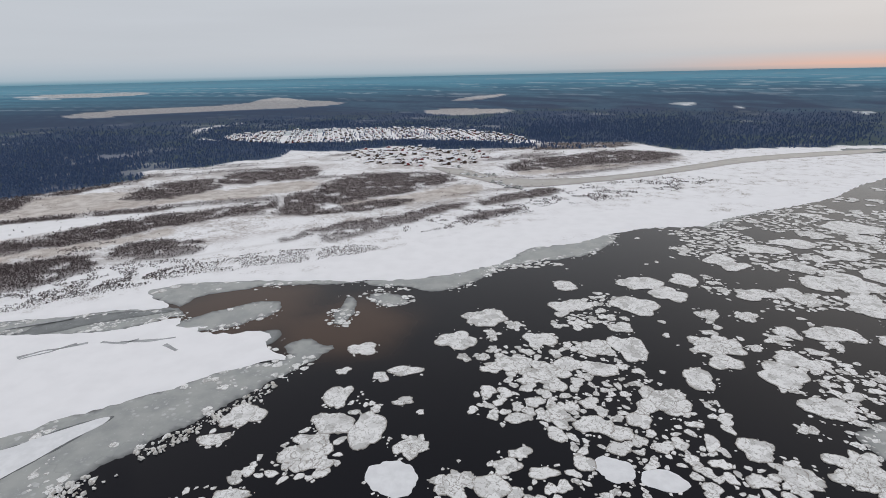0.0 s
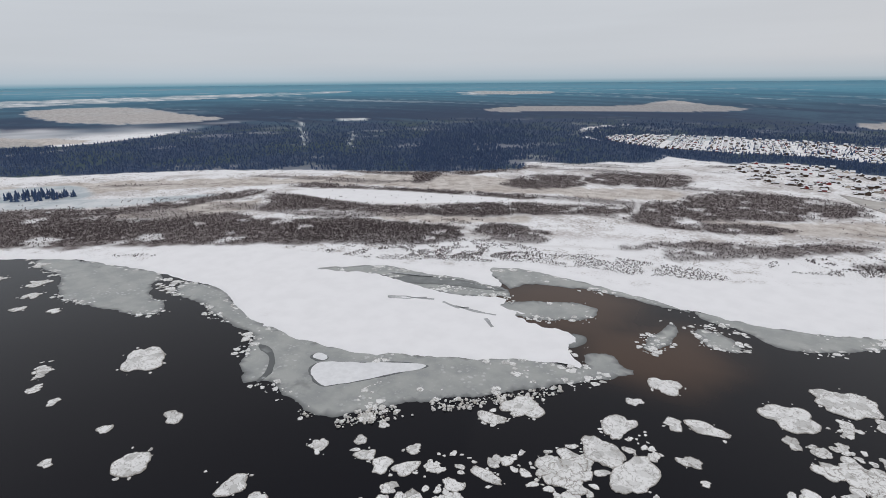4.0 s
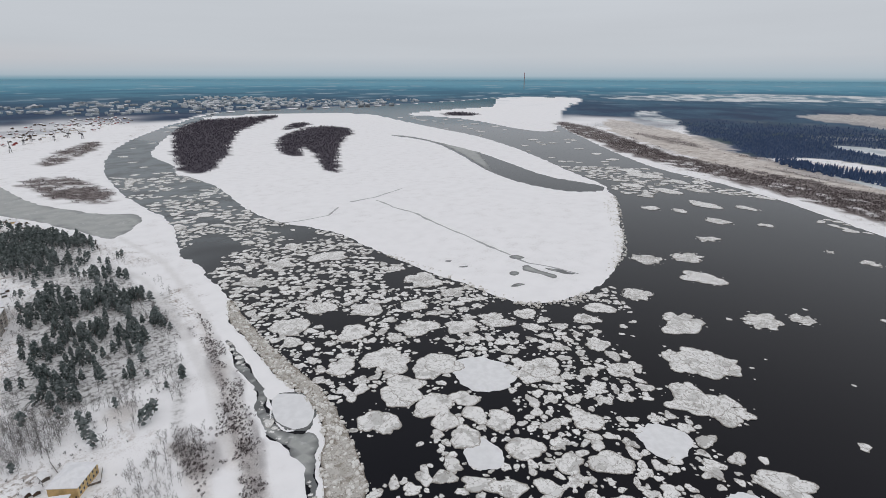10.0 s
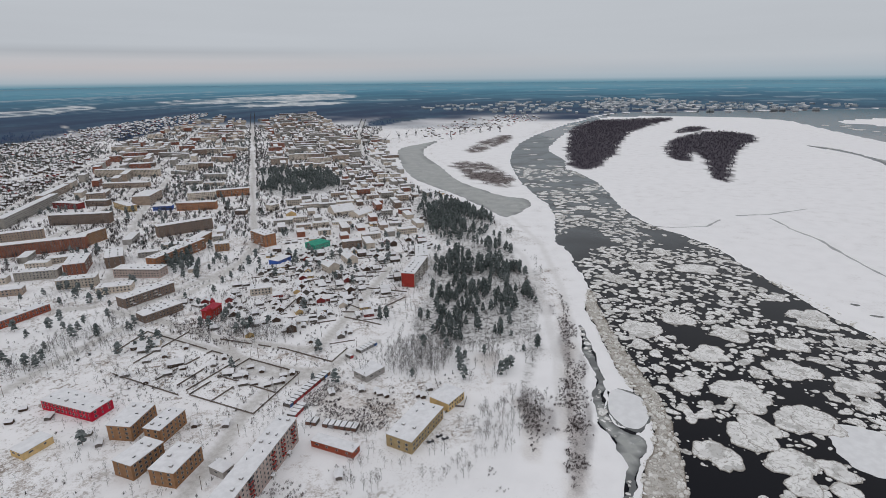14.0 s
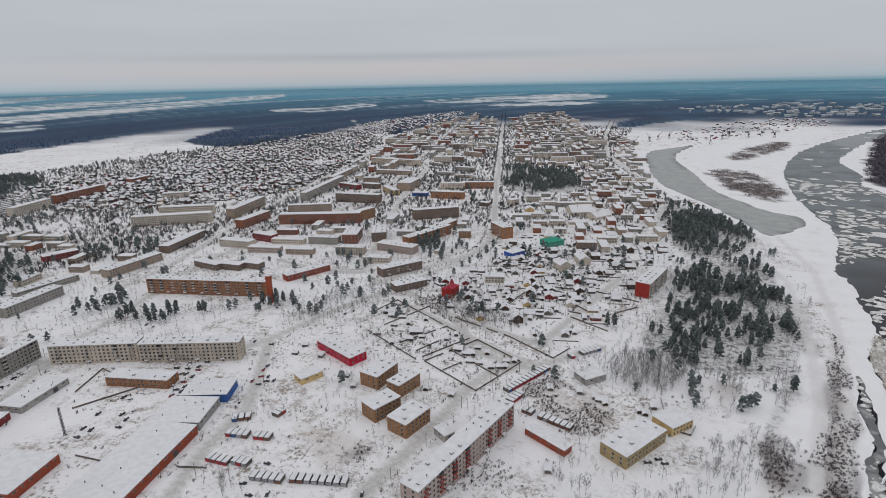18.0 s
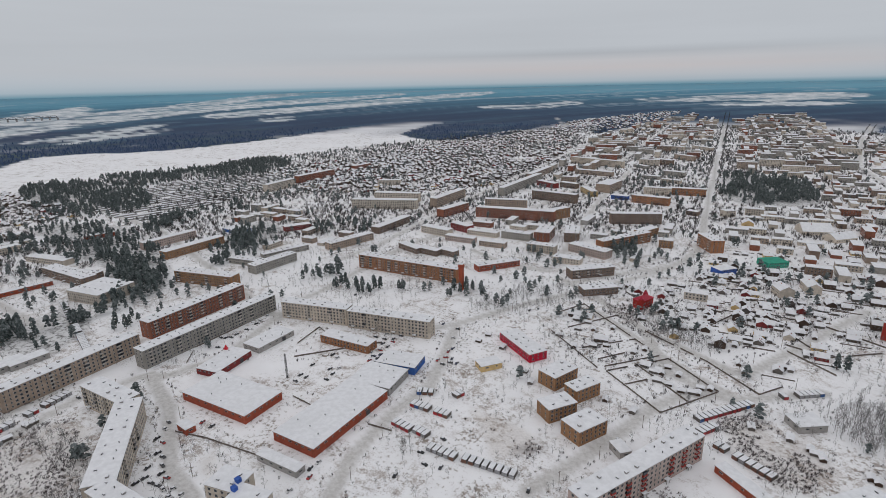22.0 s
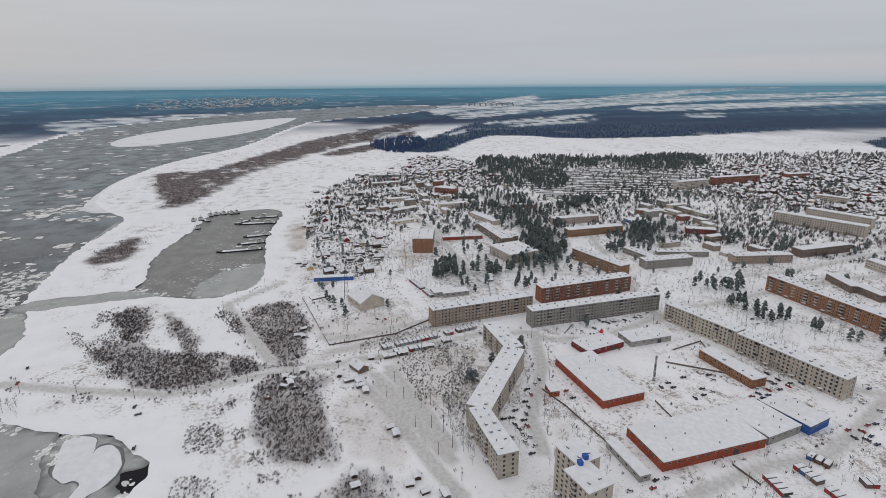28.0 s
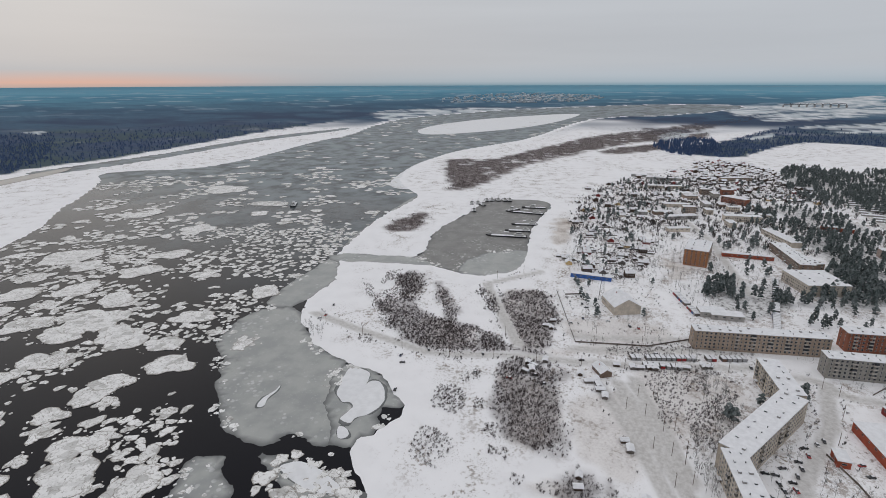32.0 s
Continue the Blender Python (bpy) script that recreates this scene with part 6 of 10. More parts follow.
    # crumbs broken off round the large floes
    for fx, fy, fa, fb, turn, white in FLOES:
        for k in range(int(1 + (fa + fb) * 0.22)):
            a, c = rng.random() * 6.283, 0.4 + 1.3 * rng.random() ** 2
            u, v = math.cos(a) * (fa * 0.98 + 0.8 * c), math.sin(a) * (fb * 0.98 + 0.8 * c)
            t = radians(turn)
            kept.append((fx + u * math.cos(t) - v * math.sin(t), fy + u * math.sin(t) + v * math.cos(t), c, c, 0, 0))
    return kept


def floe_shape(cx, cy, ra, rb, tilt, white, rise=0.0):
    """Rings of a frozen cake: under water, a broken lip, a flatter top."""
    r = (ra + rb) / 2
    n = 36 if r > 10 else 20 if r > 4 else 12 if r > 2.4 else 9 if r > 1.6 else 6
    a = np.linspace(0, 2 * np.pi, n, endpoint=False) + rng.random() * 6
    wob = 1 + 0.20 * np.sin(2 * a + rng.random() * 6) + 0.13 * np.sin(3 * a + rng.random() * 6) + 0.08 * np.sin(5 * a + rng.random() * 6) + 0.24 * (rng.random(n) - 0.5)
    st, turn = 0.78 + 0.44 * rng.random(), rng.random() * 3.14
    if r > 6.5 and not white:
        # several pans frozen together: a lobed outline with notches
        out = np.full(n, 0.62)
        for k in range(int(rng.integers(5, 9))):
            b, c, q = rng.random() * 6.283, 0.42 + 0.22 * rng.random(), 0.34 + 0.16 * rng.random()
            along = c * np.cos(a - b)
            disc = q * q - c * c + along * along
            out = np.maximum(out, np.where((disc > 0) & (along > 0), along + np.sqrt(np.maximum(disc, 0)), 0))
        wob = out * (1.10 + 0.12 * (rng.random(n) - 0.5))
    if ra != rb:
        if white:
            wob = 1 + (wob - 1) * 0.5
        st, turn = math.sqrt(ra / rb), radians(tilt)
        r = math.sqrt(ra * rb)
    ux, uy = np.cos(a) * wob * st, np.sin(a) * wob / st
    u, v = ux * math.cos(turn) - uy * math.sin(turn), ux * math.sin(turn) + uy * math.cos(turn)
    lip = (0.25 if white else min(0.42, 0.14 + 0.03 * r)) + rise
    rings = ((1.0, np.full(n, -1.3), 1.0), (1.0, -0.93 + lip * (0.4 + 0.6 * rng.random(n)), 1.0),
             (1 - min(0.2, 1.6 / r), -0.93 + lip * (0.6 + 0.7 * rng.random(n)), 0.45), (0.55, np.full(n, -0.93 + lip * 0.55) + 0.1 * rng.random(n), 0.0))
    if r < 1.6:
        rings = rings[:2] + rings[3:]
    verts, rim = [], []
    for k, z, t in rings:
        x, y, zz = warp(cx + u * r * k, cy + v * r * k, z)
        verts.append(np.stack([x, y, zz], 1))
        rim += [t] * n
    x, y, zz = warp(cx, cy, -0.93 + lip * 0.55)
    verts = np.concatenate(verts + [[[float(x), float(y), float(zz)]]])
    rim.append(0.0)
    faces, m = [], len(rings)
    for k in range(m - 1):
        for i in range(n):
            j = (i + 1) % n
            faces.append((k * n + i, k * n + j, (k + 1) * n + j, (k + 1) * n + i))
    for i in range(n):
        faces.append(((m - 1) * n + i, (m - 1) * n + (i + 1) % n, m * n))
    return verts, faces, rim


def pan_places(cx, cy, ra, rb, tilt):
    """A large floe is several pans frozen together: their centres and radii."""
    r = math.sqrt(ra * rb)
    t = radians(tilt)
    out = []
    for k in range(int(min(11, 4 + r * 0.45))):
        a, d = k * 2.4 + rng.random() * 0.9, 0.74 * math.sqrt((k + 0.25) / 9.0) if k else 0.0
        q = (0.50 if k == 0 else 0.24 + 0.20 * rng.random()) * r
        d = min(d, 1.0 - q / r * 0.8)
        u, v = math.cos(a) * ra * d, math.sin(a) * rb * d
        out.append((cx + u * math.cos(t) - v * math.sin(t), cy + u * math.sin(t) + v * math.cos(t), max(q, 1.7)))
    return out


def scatter_floes():
    places = drift_places()
    order = sorted(range(len(places)), key=lambda i: -places[i][2] / math.hypot(places[i][0] - EYE[0], places[i][1] - EYE[1]))
    single, split = set(order[:295]), set(order[:60])
    base, verts, faces, rim = 0, [], [], []
    for i, (x, y, ra, rb, turn, white) in enumerate(places):
        r = (ra + rb) / 2
        if r > 6.5 and not white and (i in split or i not in single) and math.hypot(x - EYE[0], y - EYE[1]) < 800:
            pans = [floe_shape(px, py, q, q, 0, 0, 0.12 * rng.random()) for px, py, q in pan_places(x, y, ra, rb, turn)]
        else:
            pans = [floe_shape(x, y, ra, rb, turn, white)]
        if i in split and len(pans) > 1:
            root = new("ice_floe")
            root.location = pans[0][0][-1]
            for v, f, t in pans:
                ob = new("pan", mesh_from("pan", v - pans[0][0][-1], f, M_FLOE, {"rim": t}))
                ob.parent = root
            tagged(root, "broad drifting ice floe of pans frozen together", "ice floe", "drifting ice floes")
            continue
        v = np.concatenate([p[0] for p in pans])
        f, t, k = [], [], 0
        for pv, pf, pt in pans:
            f += [tuple(a + k for a in q) for q in pf]
            t += list(pt)
            k += len(pv)
        if i in single:
            me = mesh_from("ice_floe", v - v[-1], f, M_WHITEICE if white else M_FLOE, {"rim": t})
            ob = new("ice_floe", me)
            ob.location = v[-1]
            tagged(ob, "smooth snow-covered white ice floe" if white else "broad white drifting ice floe of frozen slabs" if r > 14 else "mottled white and grey drifting ice floe", "ice floe", "drifting ice floes")
        else:
            verts.append(v)
            rim += t
            faces += [tuple(k + base for k in q) for q in f]
            base += len(v)
    me = mesh_from("drift_ice", np.concatenate(verts), faces, M_FLOE, {"rim": rim})
    tagged(new("drift_ice", me), "small broken pieces of drifting river ice", "drift ice", kind="stuff")


scatter_floes()


def chunk_shape(seed):
    """A broken block of ice about one unit across."""
    r = np.random.default_rng(seed)
    n = 5
    a = np.linspace(0, 2 * np.pi, n, endpoint=False) + 0.5 * r.random(n)
    low = np.stack([np.cos(a) * 0.55, np.sin(a) * 0.5, np.full(n, -0.1)], 1)
    top = low * (0.85, 0.8, 0) + (0, 0, 0.25) + np.stack([np.zeros(n), np.zeros(n), 0.35 * np.cos(a + r.random() * 6)], 1) * r.random()
    return np.concatenate([low, top]), [tuple(range(n, 2 * n))] + [(i, (i + 1) % n, n + (i + 1) % n, n + i) for i in range(n)]


CHUNKS = [chunk_shape(s) for s in range(8)]

# ---- trees and scrub ----


def make_leafage(name, dark, light, snow, share, rough=0.85):
    """Needles, twigs or bark, lightly snowed on where they face up."""
    m = Nodes(name, rough, spec=0.15)
    sep = m.n.new("ShaderNodeSeparateXYZ")
    m.l.new(m.geo.outputs["Normal"], sep.inputs[0])
    col = m.mix(m.island(), dark, light)
    col = m.mix(m.math("MULTIPLY", m.step(m.noise(0.02, 2), 0.3, 0.7), 0.4), col, tuple(0.6 * a + 0.4 * b for a, b in zip(dark, light)))
    flake = m.step(m.math("ADD", m.math("ABSOLUTE", sep.outputs["Z"]), m.math("MULTIPLY", m.math("SUBTRACT", m.noise(0.9, 3), 0.5), 0.9)), 0.35, 0.95)
    m.colour(m.mix(m.math("MULTIPLY", flake, share), col, snow))
    return m.mat


# haze blue is mixed into the spruce needles and their snow
M_SPRUCE = make_leafage("hazed_spruce_needles", (0.036, 0.064, 0.138), (0.070, 0.110, 0.205), (0.40, 0.50, 0.62), 0.28)
M_PINE = make_leafage("snowy_pine_needles", (0.024, 0.037, 0.037), (0.066, 0.086, 0.082), (0.66, 0.70, 0.72), 0.36)
M_TWIG = make_leafage("bare_brown_twigs", (0.068, 0.055, 0.057), (0.155, 0.128, 0.130), (0.6, 0.6, 0.62), 0.05)
M_BIRCH = make_leafage("frosted_grey_branches", (0.058, 0.053, 0.052), (0.165, 0.156, 0.152), (0.75, 0.76, 0.78), 0.28)
M_BUSHY = make_leafage("dark_winter_twigs", (0.036, 0.032, 0.032), (0.100, 0.092, 0.090), (0.7, 0.7, 0.72), 0.10)
M_ALDER = make_leafage("dark_purple_brown_alder_twigs", (0.054, 0.048, 0.066), (0.104, 0.092, 0.118), (0.6, 0.6, 0.62), 0.03)
M_BARK = plain("pine_bark", (0.13, 0.085, 0.065), 0.9, 0.3, 2.0)


def prism(p, q, r0, r1, n=4):
    """A tapered limb from p to q."""
    p, q = np.array(p, float), np.array(q, float)
    w = q - p
    w = w / max(np.linalg.norm(w), 1e-9)
    u = np.cross(w, (0.3, 1.0, 0.2))
    u /= np.linalg.norm(u)
    v = np.cross(w, u)
    a = np.linspace(0, 2 * np.pi, n, endpoint=False)
    ring = np.cos(a)[:, None] * u + np.sin(a)[:, None] * v
    verts = np.concatenate([p + ring * r0, q + ring * r1])
    return verts, [(i, (i + 1) % n, n + (i + 1) % n, n + i) for i in range(n)]


def merge(pieces):
    verts, faces, base = [], [], 0
    for v, f in pieces:
        verts.append(np.asarray(v, float))
        faces += [tuple(k + base for k in q) for q in f]
        base += len(v)
    return np.concatenate(verts), faces


def spruce_shape(seed, tiers=3, sides=5):
    """A spiky spruce one unit high."""
    r = np.random.default_rng(seed)
    pieces = []
    for k in range(tiers):
        z0, z1 = 0.06 + 0.27 * k, min(1.0, 0.48 + 0.27 * k)
        rad = (0.21 - 0.055 * k) * (0.9 + 0.2 * r.random())
        a = np.linspace(0, 2 * np.pi, sides, endpoint=False) + r.random() * 3
        rr = rad * (0.7 + 0.6 * r.random(sides))
        ring = np.stack([np.cos(a) * rr, np.sin(a) * rr, z0 + 0.06 * (r.random(sides) - 0.5)], 1)
        pieces.append((np.concatenate([ring, [[0.02 * (r.random() - 0.5), 0, z1]]]), [(i, (i + 1) % sides, sides) for i in range(sides)]))
    return merge(pieces)


def pine_crown(seed, tufts=34):
    """Tufts on the limbs of a pine one unit high: open, uneven, with gaps."""
    r = np.random.default_rng(seed)
    verts, faces = [], []
    for k in range(tufts):
        h = 0.24 + 0.74 * (k / (tufts - 1)) ** 0.9 - 0.10 * r.random() * (k < tufts - 2)
        reach = 0.165 * math.sin(min(1.0, (1.05 - h) / 0.55) * 1.45) * (0.55 + 0.6 * r.random())
        a = k * 2.4 + r.random()
        c = np.array([math.cos(a) * reach, math.sin(a) * reach, h + 0.03 * r.random()])
        s = (0.072 + 0.045 * r.random()) * (34 / tufts) ** 0.4
        base = len(verts)
        for j in range(5):
            b = a + (j - 2) * 1.256
            verts.append(c + np.array([math.cos(b) * s * (0.7 + 0.6 * r.random()), math.sin(b) * s * (0.7 + 0.6 * r.random()), -0.035 * r.random()]))
        verts += [c + (0.3 * s * (r.random() - 0.5), 0.3 * s * (r.random() - 0.5), s * (0.8 + 0.5 * r.random())), c - (0, 0, s * 0.45)]
        for j in range(5):
            faces += [(base + j, base + (j + 1) % 5, base + 5), (base + (j + 1) % 5, base + j, base + 6)]
    return np.array(verts), faces


def pine_trunk(seed):
    r = np.random.default_rng(seed + 50)
    pieces = [prism((0, 0, 0), (0.01, 0, 0.55), 0.018, 0.012, 5), prism((0.01, 0, 0.55), (0, 0.01, 0.97), 0.012, 0.003, 4)]
    for k in range(6):
        a, h = k * 2.4 + r.random(), 0.35 + 0.09 * k
        pieces.append(prism((0, 0, h), (math.cos(a) * 0.17, math.sin(a) * 0.17, h + 0.05), 0.006, 0.002, 3))
    return merge(pieces)


def birch_shape(seed, limbs=11, fine=4):
    """A bare tree one unit high: a thin trunk, limbs, and fine twigs as slivers."""
    r = np.random.default_rng(seed)
    pieces = [prism((0, 0, 0), (0.02, 0.01, 1.0), 0.011, 0.002, 3)]
    for k in range(limbs):
        h, a = 0.28 + 0.6 * k / limbs, r.random() * 6.28
        l = 0.26 * (1.05 - h) + 0.06
        end = np.array([math.cos(a) * l, math.sin(a) * l, h + l * 1.1])
        pieces.append(prism((0.01, 0, h), end, 0.005, 0.0015, 3))
        for j in range(fine):
            b = a + (j - (fine - 1) / 2) * 1.5 + r.random() * 0.6
            g = 0.45 + 0.5 * r.random()
            mid = np.array([math.cos(a) * l * g, math.sin(a) * l * g, h + l * 1.1 * g])
            tip = mid + (math.cos(b) * l * 0.5, math.sin(b) * l * 0.5, l * 0.5)
            off = np.array([math.sin(b), -math.cos(b), 0.3]) * 0.010
            pieces.append((np.array([mid - off, mid + off, tip]), [(0, 1, 2)]))
    return merge(pieces)


def bush_shape(seed, twigs=20, thick=1.0):
    """A sheaf of bare twigs one unit high and about as wide."""
    r = np.random.default_rng(seed)
    verts, faces = [], []
    for k in range(twigs):
        a, l = r.random() * 6.28, 0.25 + 0.55 * r.random()
        foot = np.array([math.cos(a), math.sin(a), 0]) * 0.22 * r.random()
        tip = np.array([math.cos(a) * l * 0.75, math.sin(a) * l * 0.75, 1.1 - 0.65 * l + 0.15 * r.random()])
        off = np.array([math.sin(a + r.random()), -math.cos(a + r.random()), 0.0]) * (0.026 + 0.022 * r.random()) * thick
        b = len(verts)
        mid = foot * 0.4 + tip * 0.6
        verts += [foot, mid - off, mid + off, tip]
        faces += [(b, b + 2, b + 1), (b + 1, b + 2, b + 3)]
    return np.array(verts), faces


def plant(name, shapes, x, y, size, material, label, category, stretch=1.0, z=-0.1):
    """Many plants baked into one mesh."""
    r = np.random.default_rng(len(x))
    kind = r.integers(0, len(shapes), len(x))
    turn = r.random(len(x)) * 6.283
    all_v, all_f, base = [], [], 0
    loops, starts = [], []
    for s, (v, f) in enumerate(shapes):
        pick = np.nonzero(kind == s)[0]
        if not len(pick):
            continue
        c, sn = np.cos(turn[pick])[:, None], np.sin(turn[pick])[:, None]
        k = size[pick][:, None]
        px = x[pick][:, None] + (v[:, 0] * c - v[:, 1] * sn) * k * stretch
        py = y[pick][:, None] + (v[:, 0] * sn + v[:, 1] * c) * k * stretch
        pz = z + v[:, 2] * k + 0 * px
        all_v.append(np.stack(warp(px, py, pz), -1).reshape(-1, 3))
        sizes = {len(q) for q in f}
        offs = (np.arange(len(pick)) * len(v))[:, None, None]
        for n in sizes:
            q = np.array([a for a in f if len(a) == n])
            all_f.append((n, (q[None] + offs + base).reshape(-1, n)))
        base += len(v) * len(pick)
    verts = np.concatenate(all_v)
    me = bpy.data.meshes.new(name)
    me.vertices.add(len(verts))
    me.vertices.foreach_set("co", verts.astype(np.float32).ravel())
    flat = np.concatenate([q.ravel() for _, q in all_f])
    total = np.concatenate([np.full(len(q), n) for n, q in all_f])
    me.loops.add(len(flat))
    me.loops.foreach_set("vertex_index", flat.astype(np.int32))
    me.polygons.add(len(total))
    me.polygons.foreach_set("loop_start", np.concatenate([[0], np.cumsum(total)[:-1]]).astype(np.int32))
    me.polygons.foreach_set("use_smooth", np.zeros(len(total), bool))
    me.materials.append(material)
    me.update(calc_edges=True)
    me.validate()
    return tagged(new(name, me), label, category, kind="stuff")


def strewn(outlines, gap, grow=0.0, keep=None, jitter=0.9, seed=1):
    """Places on a shaken grid inside outlines; grow widens the gap with distance."""
    r = np.random.default_rng(seed)
    xs, ys = [], []
    for o in outlines:
        lo, hi = o.min(0), o.max(0)
        mid = (lo + hi) / 2
        near = max(0.0, min(math.hypot(px - EYE[0], py - EYE[1]) for px, py in o) - 100)
        step = gap
        nx, ny = int((hi[0] - lo[0]) / step) + 1, int((hi[1] - lo[1]) / step) + 1
        if nx * ny > 400000:
            step *= math.sqrt(nx * ny / 400000)
            nx, ny = int((hi[0] - lo[0]) / step) + 1, int((hi[1] - lo[1]) / step) + 1
        gx, gy = np.meshgrid(lo[0] + np.arange(nx) * step, lo[1] + np.arange(ny) * step)
        gx = gx.ravel() + (r.random(gx.size) - 0.5) * step * jitter * 2
        gy = gy.ravel() + (r.random(gy.size) - 0.5) * step * jitter * 2
        d = np.hypot(gx - EYE[0], gy - EYE[1])
        if grow:
            ok = r.random(len(d)) < (step / (gap + grow * np.maximum(d - 500, 0))) ** 2
            gx, gy, d = gx[ok], gy[ok], d[ok]
        ok = d < 9000
        gx, gy = gx[ok], gy[ok]
        ok = inside(gx + fbm(gx, gy, 25, 2, 41) * 6, gy + fbm(gx, gy, 25, 2, 42) * 6, o, 5.0) > 0
        xs.append(gx[ok])
        ys.append(gy[ok])
    x, y = np.concatenate(xs), np.concatenate(ys)
    on = land(x, y) > 1.5
    return x[on], y[on]


def off_roads(x, y, room):
    ok = np.ones(len(x), bool)
    for line in ROAD + TRACK:
        ok &= beside(x, y, line, 30.0) > room
    return ok


ROUND = {"birch": [rounded(p) for p in BIRCH], "shrub": [rounded(p) for p in SHRUB]}
rng = np.random.default_rng(21)

# spruce forest on the far banks
SPRUCES = [spruce_shape(s) for s in range(6)]
fx, fy = strewn(OUT["forest"], 6.0, 0.0052, seed=3)
fd = np.hypot(fx - EYE[0], fy - EYE[1])
pick = fd < 2100 + 900 * rng.random(len(fd))
fx, fy, fd = fx[pick], fy[pick], fd[pick]
clearing = (fbm(fx, fy, 160, 4, 45) > 0.60) | (deepest("village", fx, fy, 40.0) > -5) | (deepest("port", fx, fy, 40.0) > -5) | (deepest("tan", fx, fy, 40.0) > -25) | (deepest("open", fx, fy, 20.0) > 0)
fx, fy, fd = fx[~clearing], fy[~clearing], fd[~clearing]
plant("spruce_forest", SPRUCES, fx, fy, 5 + 5.5 * rng.random(len(fx)) ** 1.5, M_SPRUCE, "dense dark spruce forest dusted with snow, tinted blue with haze", "forest", 1.75)

# brown scrub along the banks and on the islands
BUSHES = [bush_shape(s, 24, 0.62) for s in range(7)]
TREELETS = [bush_shape(120 + s, 15, 0.85) for s in range(6)]
THIN = [bush_shape(40 + s, 10, 1.25) for s in range(7)]
SCRUBLETS = [bush_shape(160 + s, 6, 1.7) for s in range(9)]
grown = [p + np.sign(p - p.mean(0)) * 9 for p in OUT["scrub"]]
sx_, sy_ = strewn(grown + OUT["plain"], 2.8, 0.0032, seed=4)
cover_ = scrub_cover(sx_, sy_, np.hypot(sx_ - EYE[0], sy_ - EYE[1]))
pick = off_roads(sx_, sy_, 5.0) & (rng.random(len(sx_)) < cover_ * np.where(np.hypot(sx_ - EYE[0], sy_ - EYE[1]) < 620, 0.70, 0.9) + 0.015)
sx_, sy_ = sx_[pick], sy_[pick]
sd_ = np.hypot(sx_ - EYE[0], sy_ - EYE[1])
sh_ = (1.2 + 2.0 * rng.random(len(sx_)) ** 2) * (1 + np.minimum(np.maximum(sd_ - 500, 0) / 2600, 0.7))
for kind, which, word in ((BUSHES, sd_ < 620, "leafless brown willow scrub on snowy ground"), (SCRUBLETS, sd_ >= 620, "belts of leafless brown scrub on the far bank")):
    plant("willow_scrub", kind, sx_[which], sy_[which], sh_[which], M_TWIG, word, "scrub", 1.1)
near_scrub = [o for o in OUT["scrub"] if math.hypot(*(o.mean(0) - EYE)) < 620]
cx_, cy_ = strewn(near_scrub, 1.5, seed=15)
pick = off_roads(cx_, cy_, 4.0) & (rng.random(len(cx_)) < 0.45 + 0.9 * fbm(cx_, cy_, 13, 3, 46))
cx_, cy_ = cx_[pick], cy_[pick]
plant("low_willow_twigs", [bush_shape(140 + k, 9, 0.55) for k in range(6)], cx_, cy_, 0.7 + 1.2 * rng.random(len(cx_)), M_TWIG, "fine leafless willow shoots above the snow", "scrub", 1.5)
bx_, by_ = strewn(ROUND["shrub"], 2.2, 0.005, seed=5)
pick = (fbm(bx_, by_, 16, 2, 47) > np.where(np.hypot(bx_ - EYE[0], by_ - EYE[1]) < 620, -0.25, 0.05)) & (deepest("smooth", bx_, by_, 20.0) < 0)
bx_, by_ = bx_[pick], by_[pick]
plant("snowy_bushes", BUSHES, bx_, by_, (0.8 + 1.3 * rng.random(len(bx_))) * (1 + np.maximum(np.hypot(bx_ - EYE[0], by_ - EYE[1]) - 500, 0) / 900), M_TWIG, "low bare bushes poking through the snow", "bushes", 1.2)

# woods: dark leafless or mixed on the islands, pines in and round the town
PINE_FAR = [pine_crown(20 + s, 13) for s in range(6)]
PINE_C, PINE_T = [pine_crown(s) for s in range(5)], [pine_trunk(s) for s in range(5)]
ISLE_WOODS, TOWN_WOODS = OUT["wood"][:5], OUT["wood"][5:]
ix, iy = strewn(ISLE_WOODS, 5.0, 0.0025, seed=6)
idd = np.hypot(ix - EYE[0], iy - EYE[1])
plant("island_woods", THIN + [birch_shape(70 + s) for s in range(2)], ix, iy, (3 + 1.8 * rng.random(len(ix))) * (1 + np.maximum(idd - 900, 0) / 2500), M_ALDER, "dark leafless wood on a snowy river island", "wood", 1.0)
px_, py_ = strewn(TOWN_WOODS, 5.6, 0.003, seed=8)
pick = off_roads(px_, py_, 6.0) & (rng.random(len(px_)) < 0.21 + 0.30 * soft_step(deepest("wood", px_, py_), 2, 34) + 1.3 * fbm(px_, py_, 26, 3, 53))
px_, py_ = px_[pick], py_[pick]
hx_, hy_ = strewn([rounded(p) for p in GROVE], 7.5, 0.002, seed=18)
pick = off_roads(hx_, hy_, 5.0) & (rng.random(len(hx_)) < 0.42 + 1.2 * fbm(hx_, hy_, 30, 3, 54))
px_, py_ = np.concatenate([px_, hx_[pick]]), np.concatenate([py_, hy_[pick]])
ph_ = 8.5 + 5.5 * rng.random(len(px_))


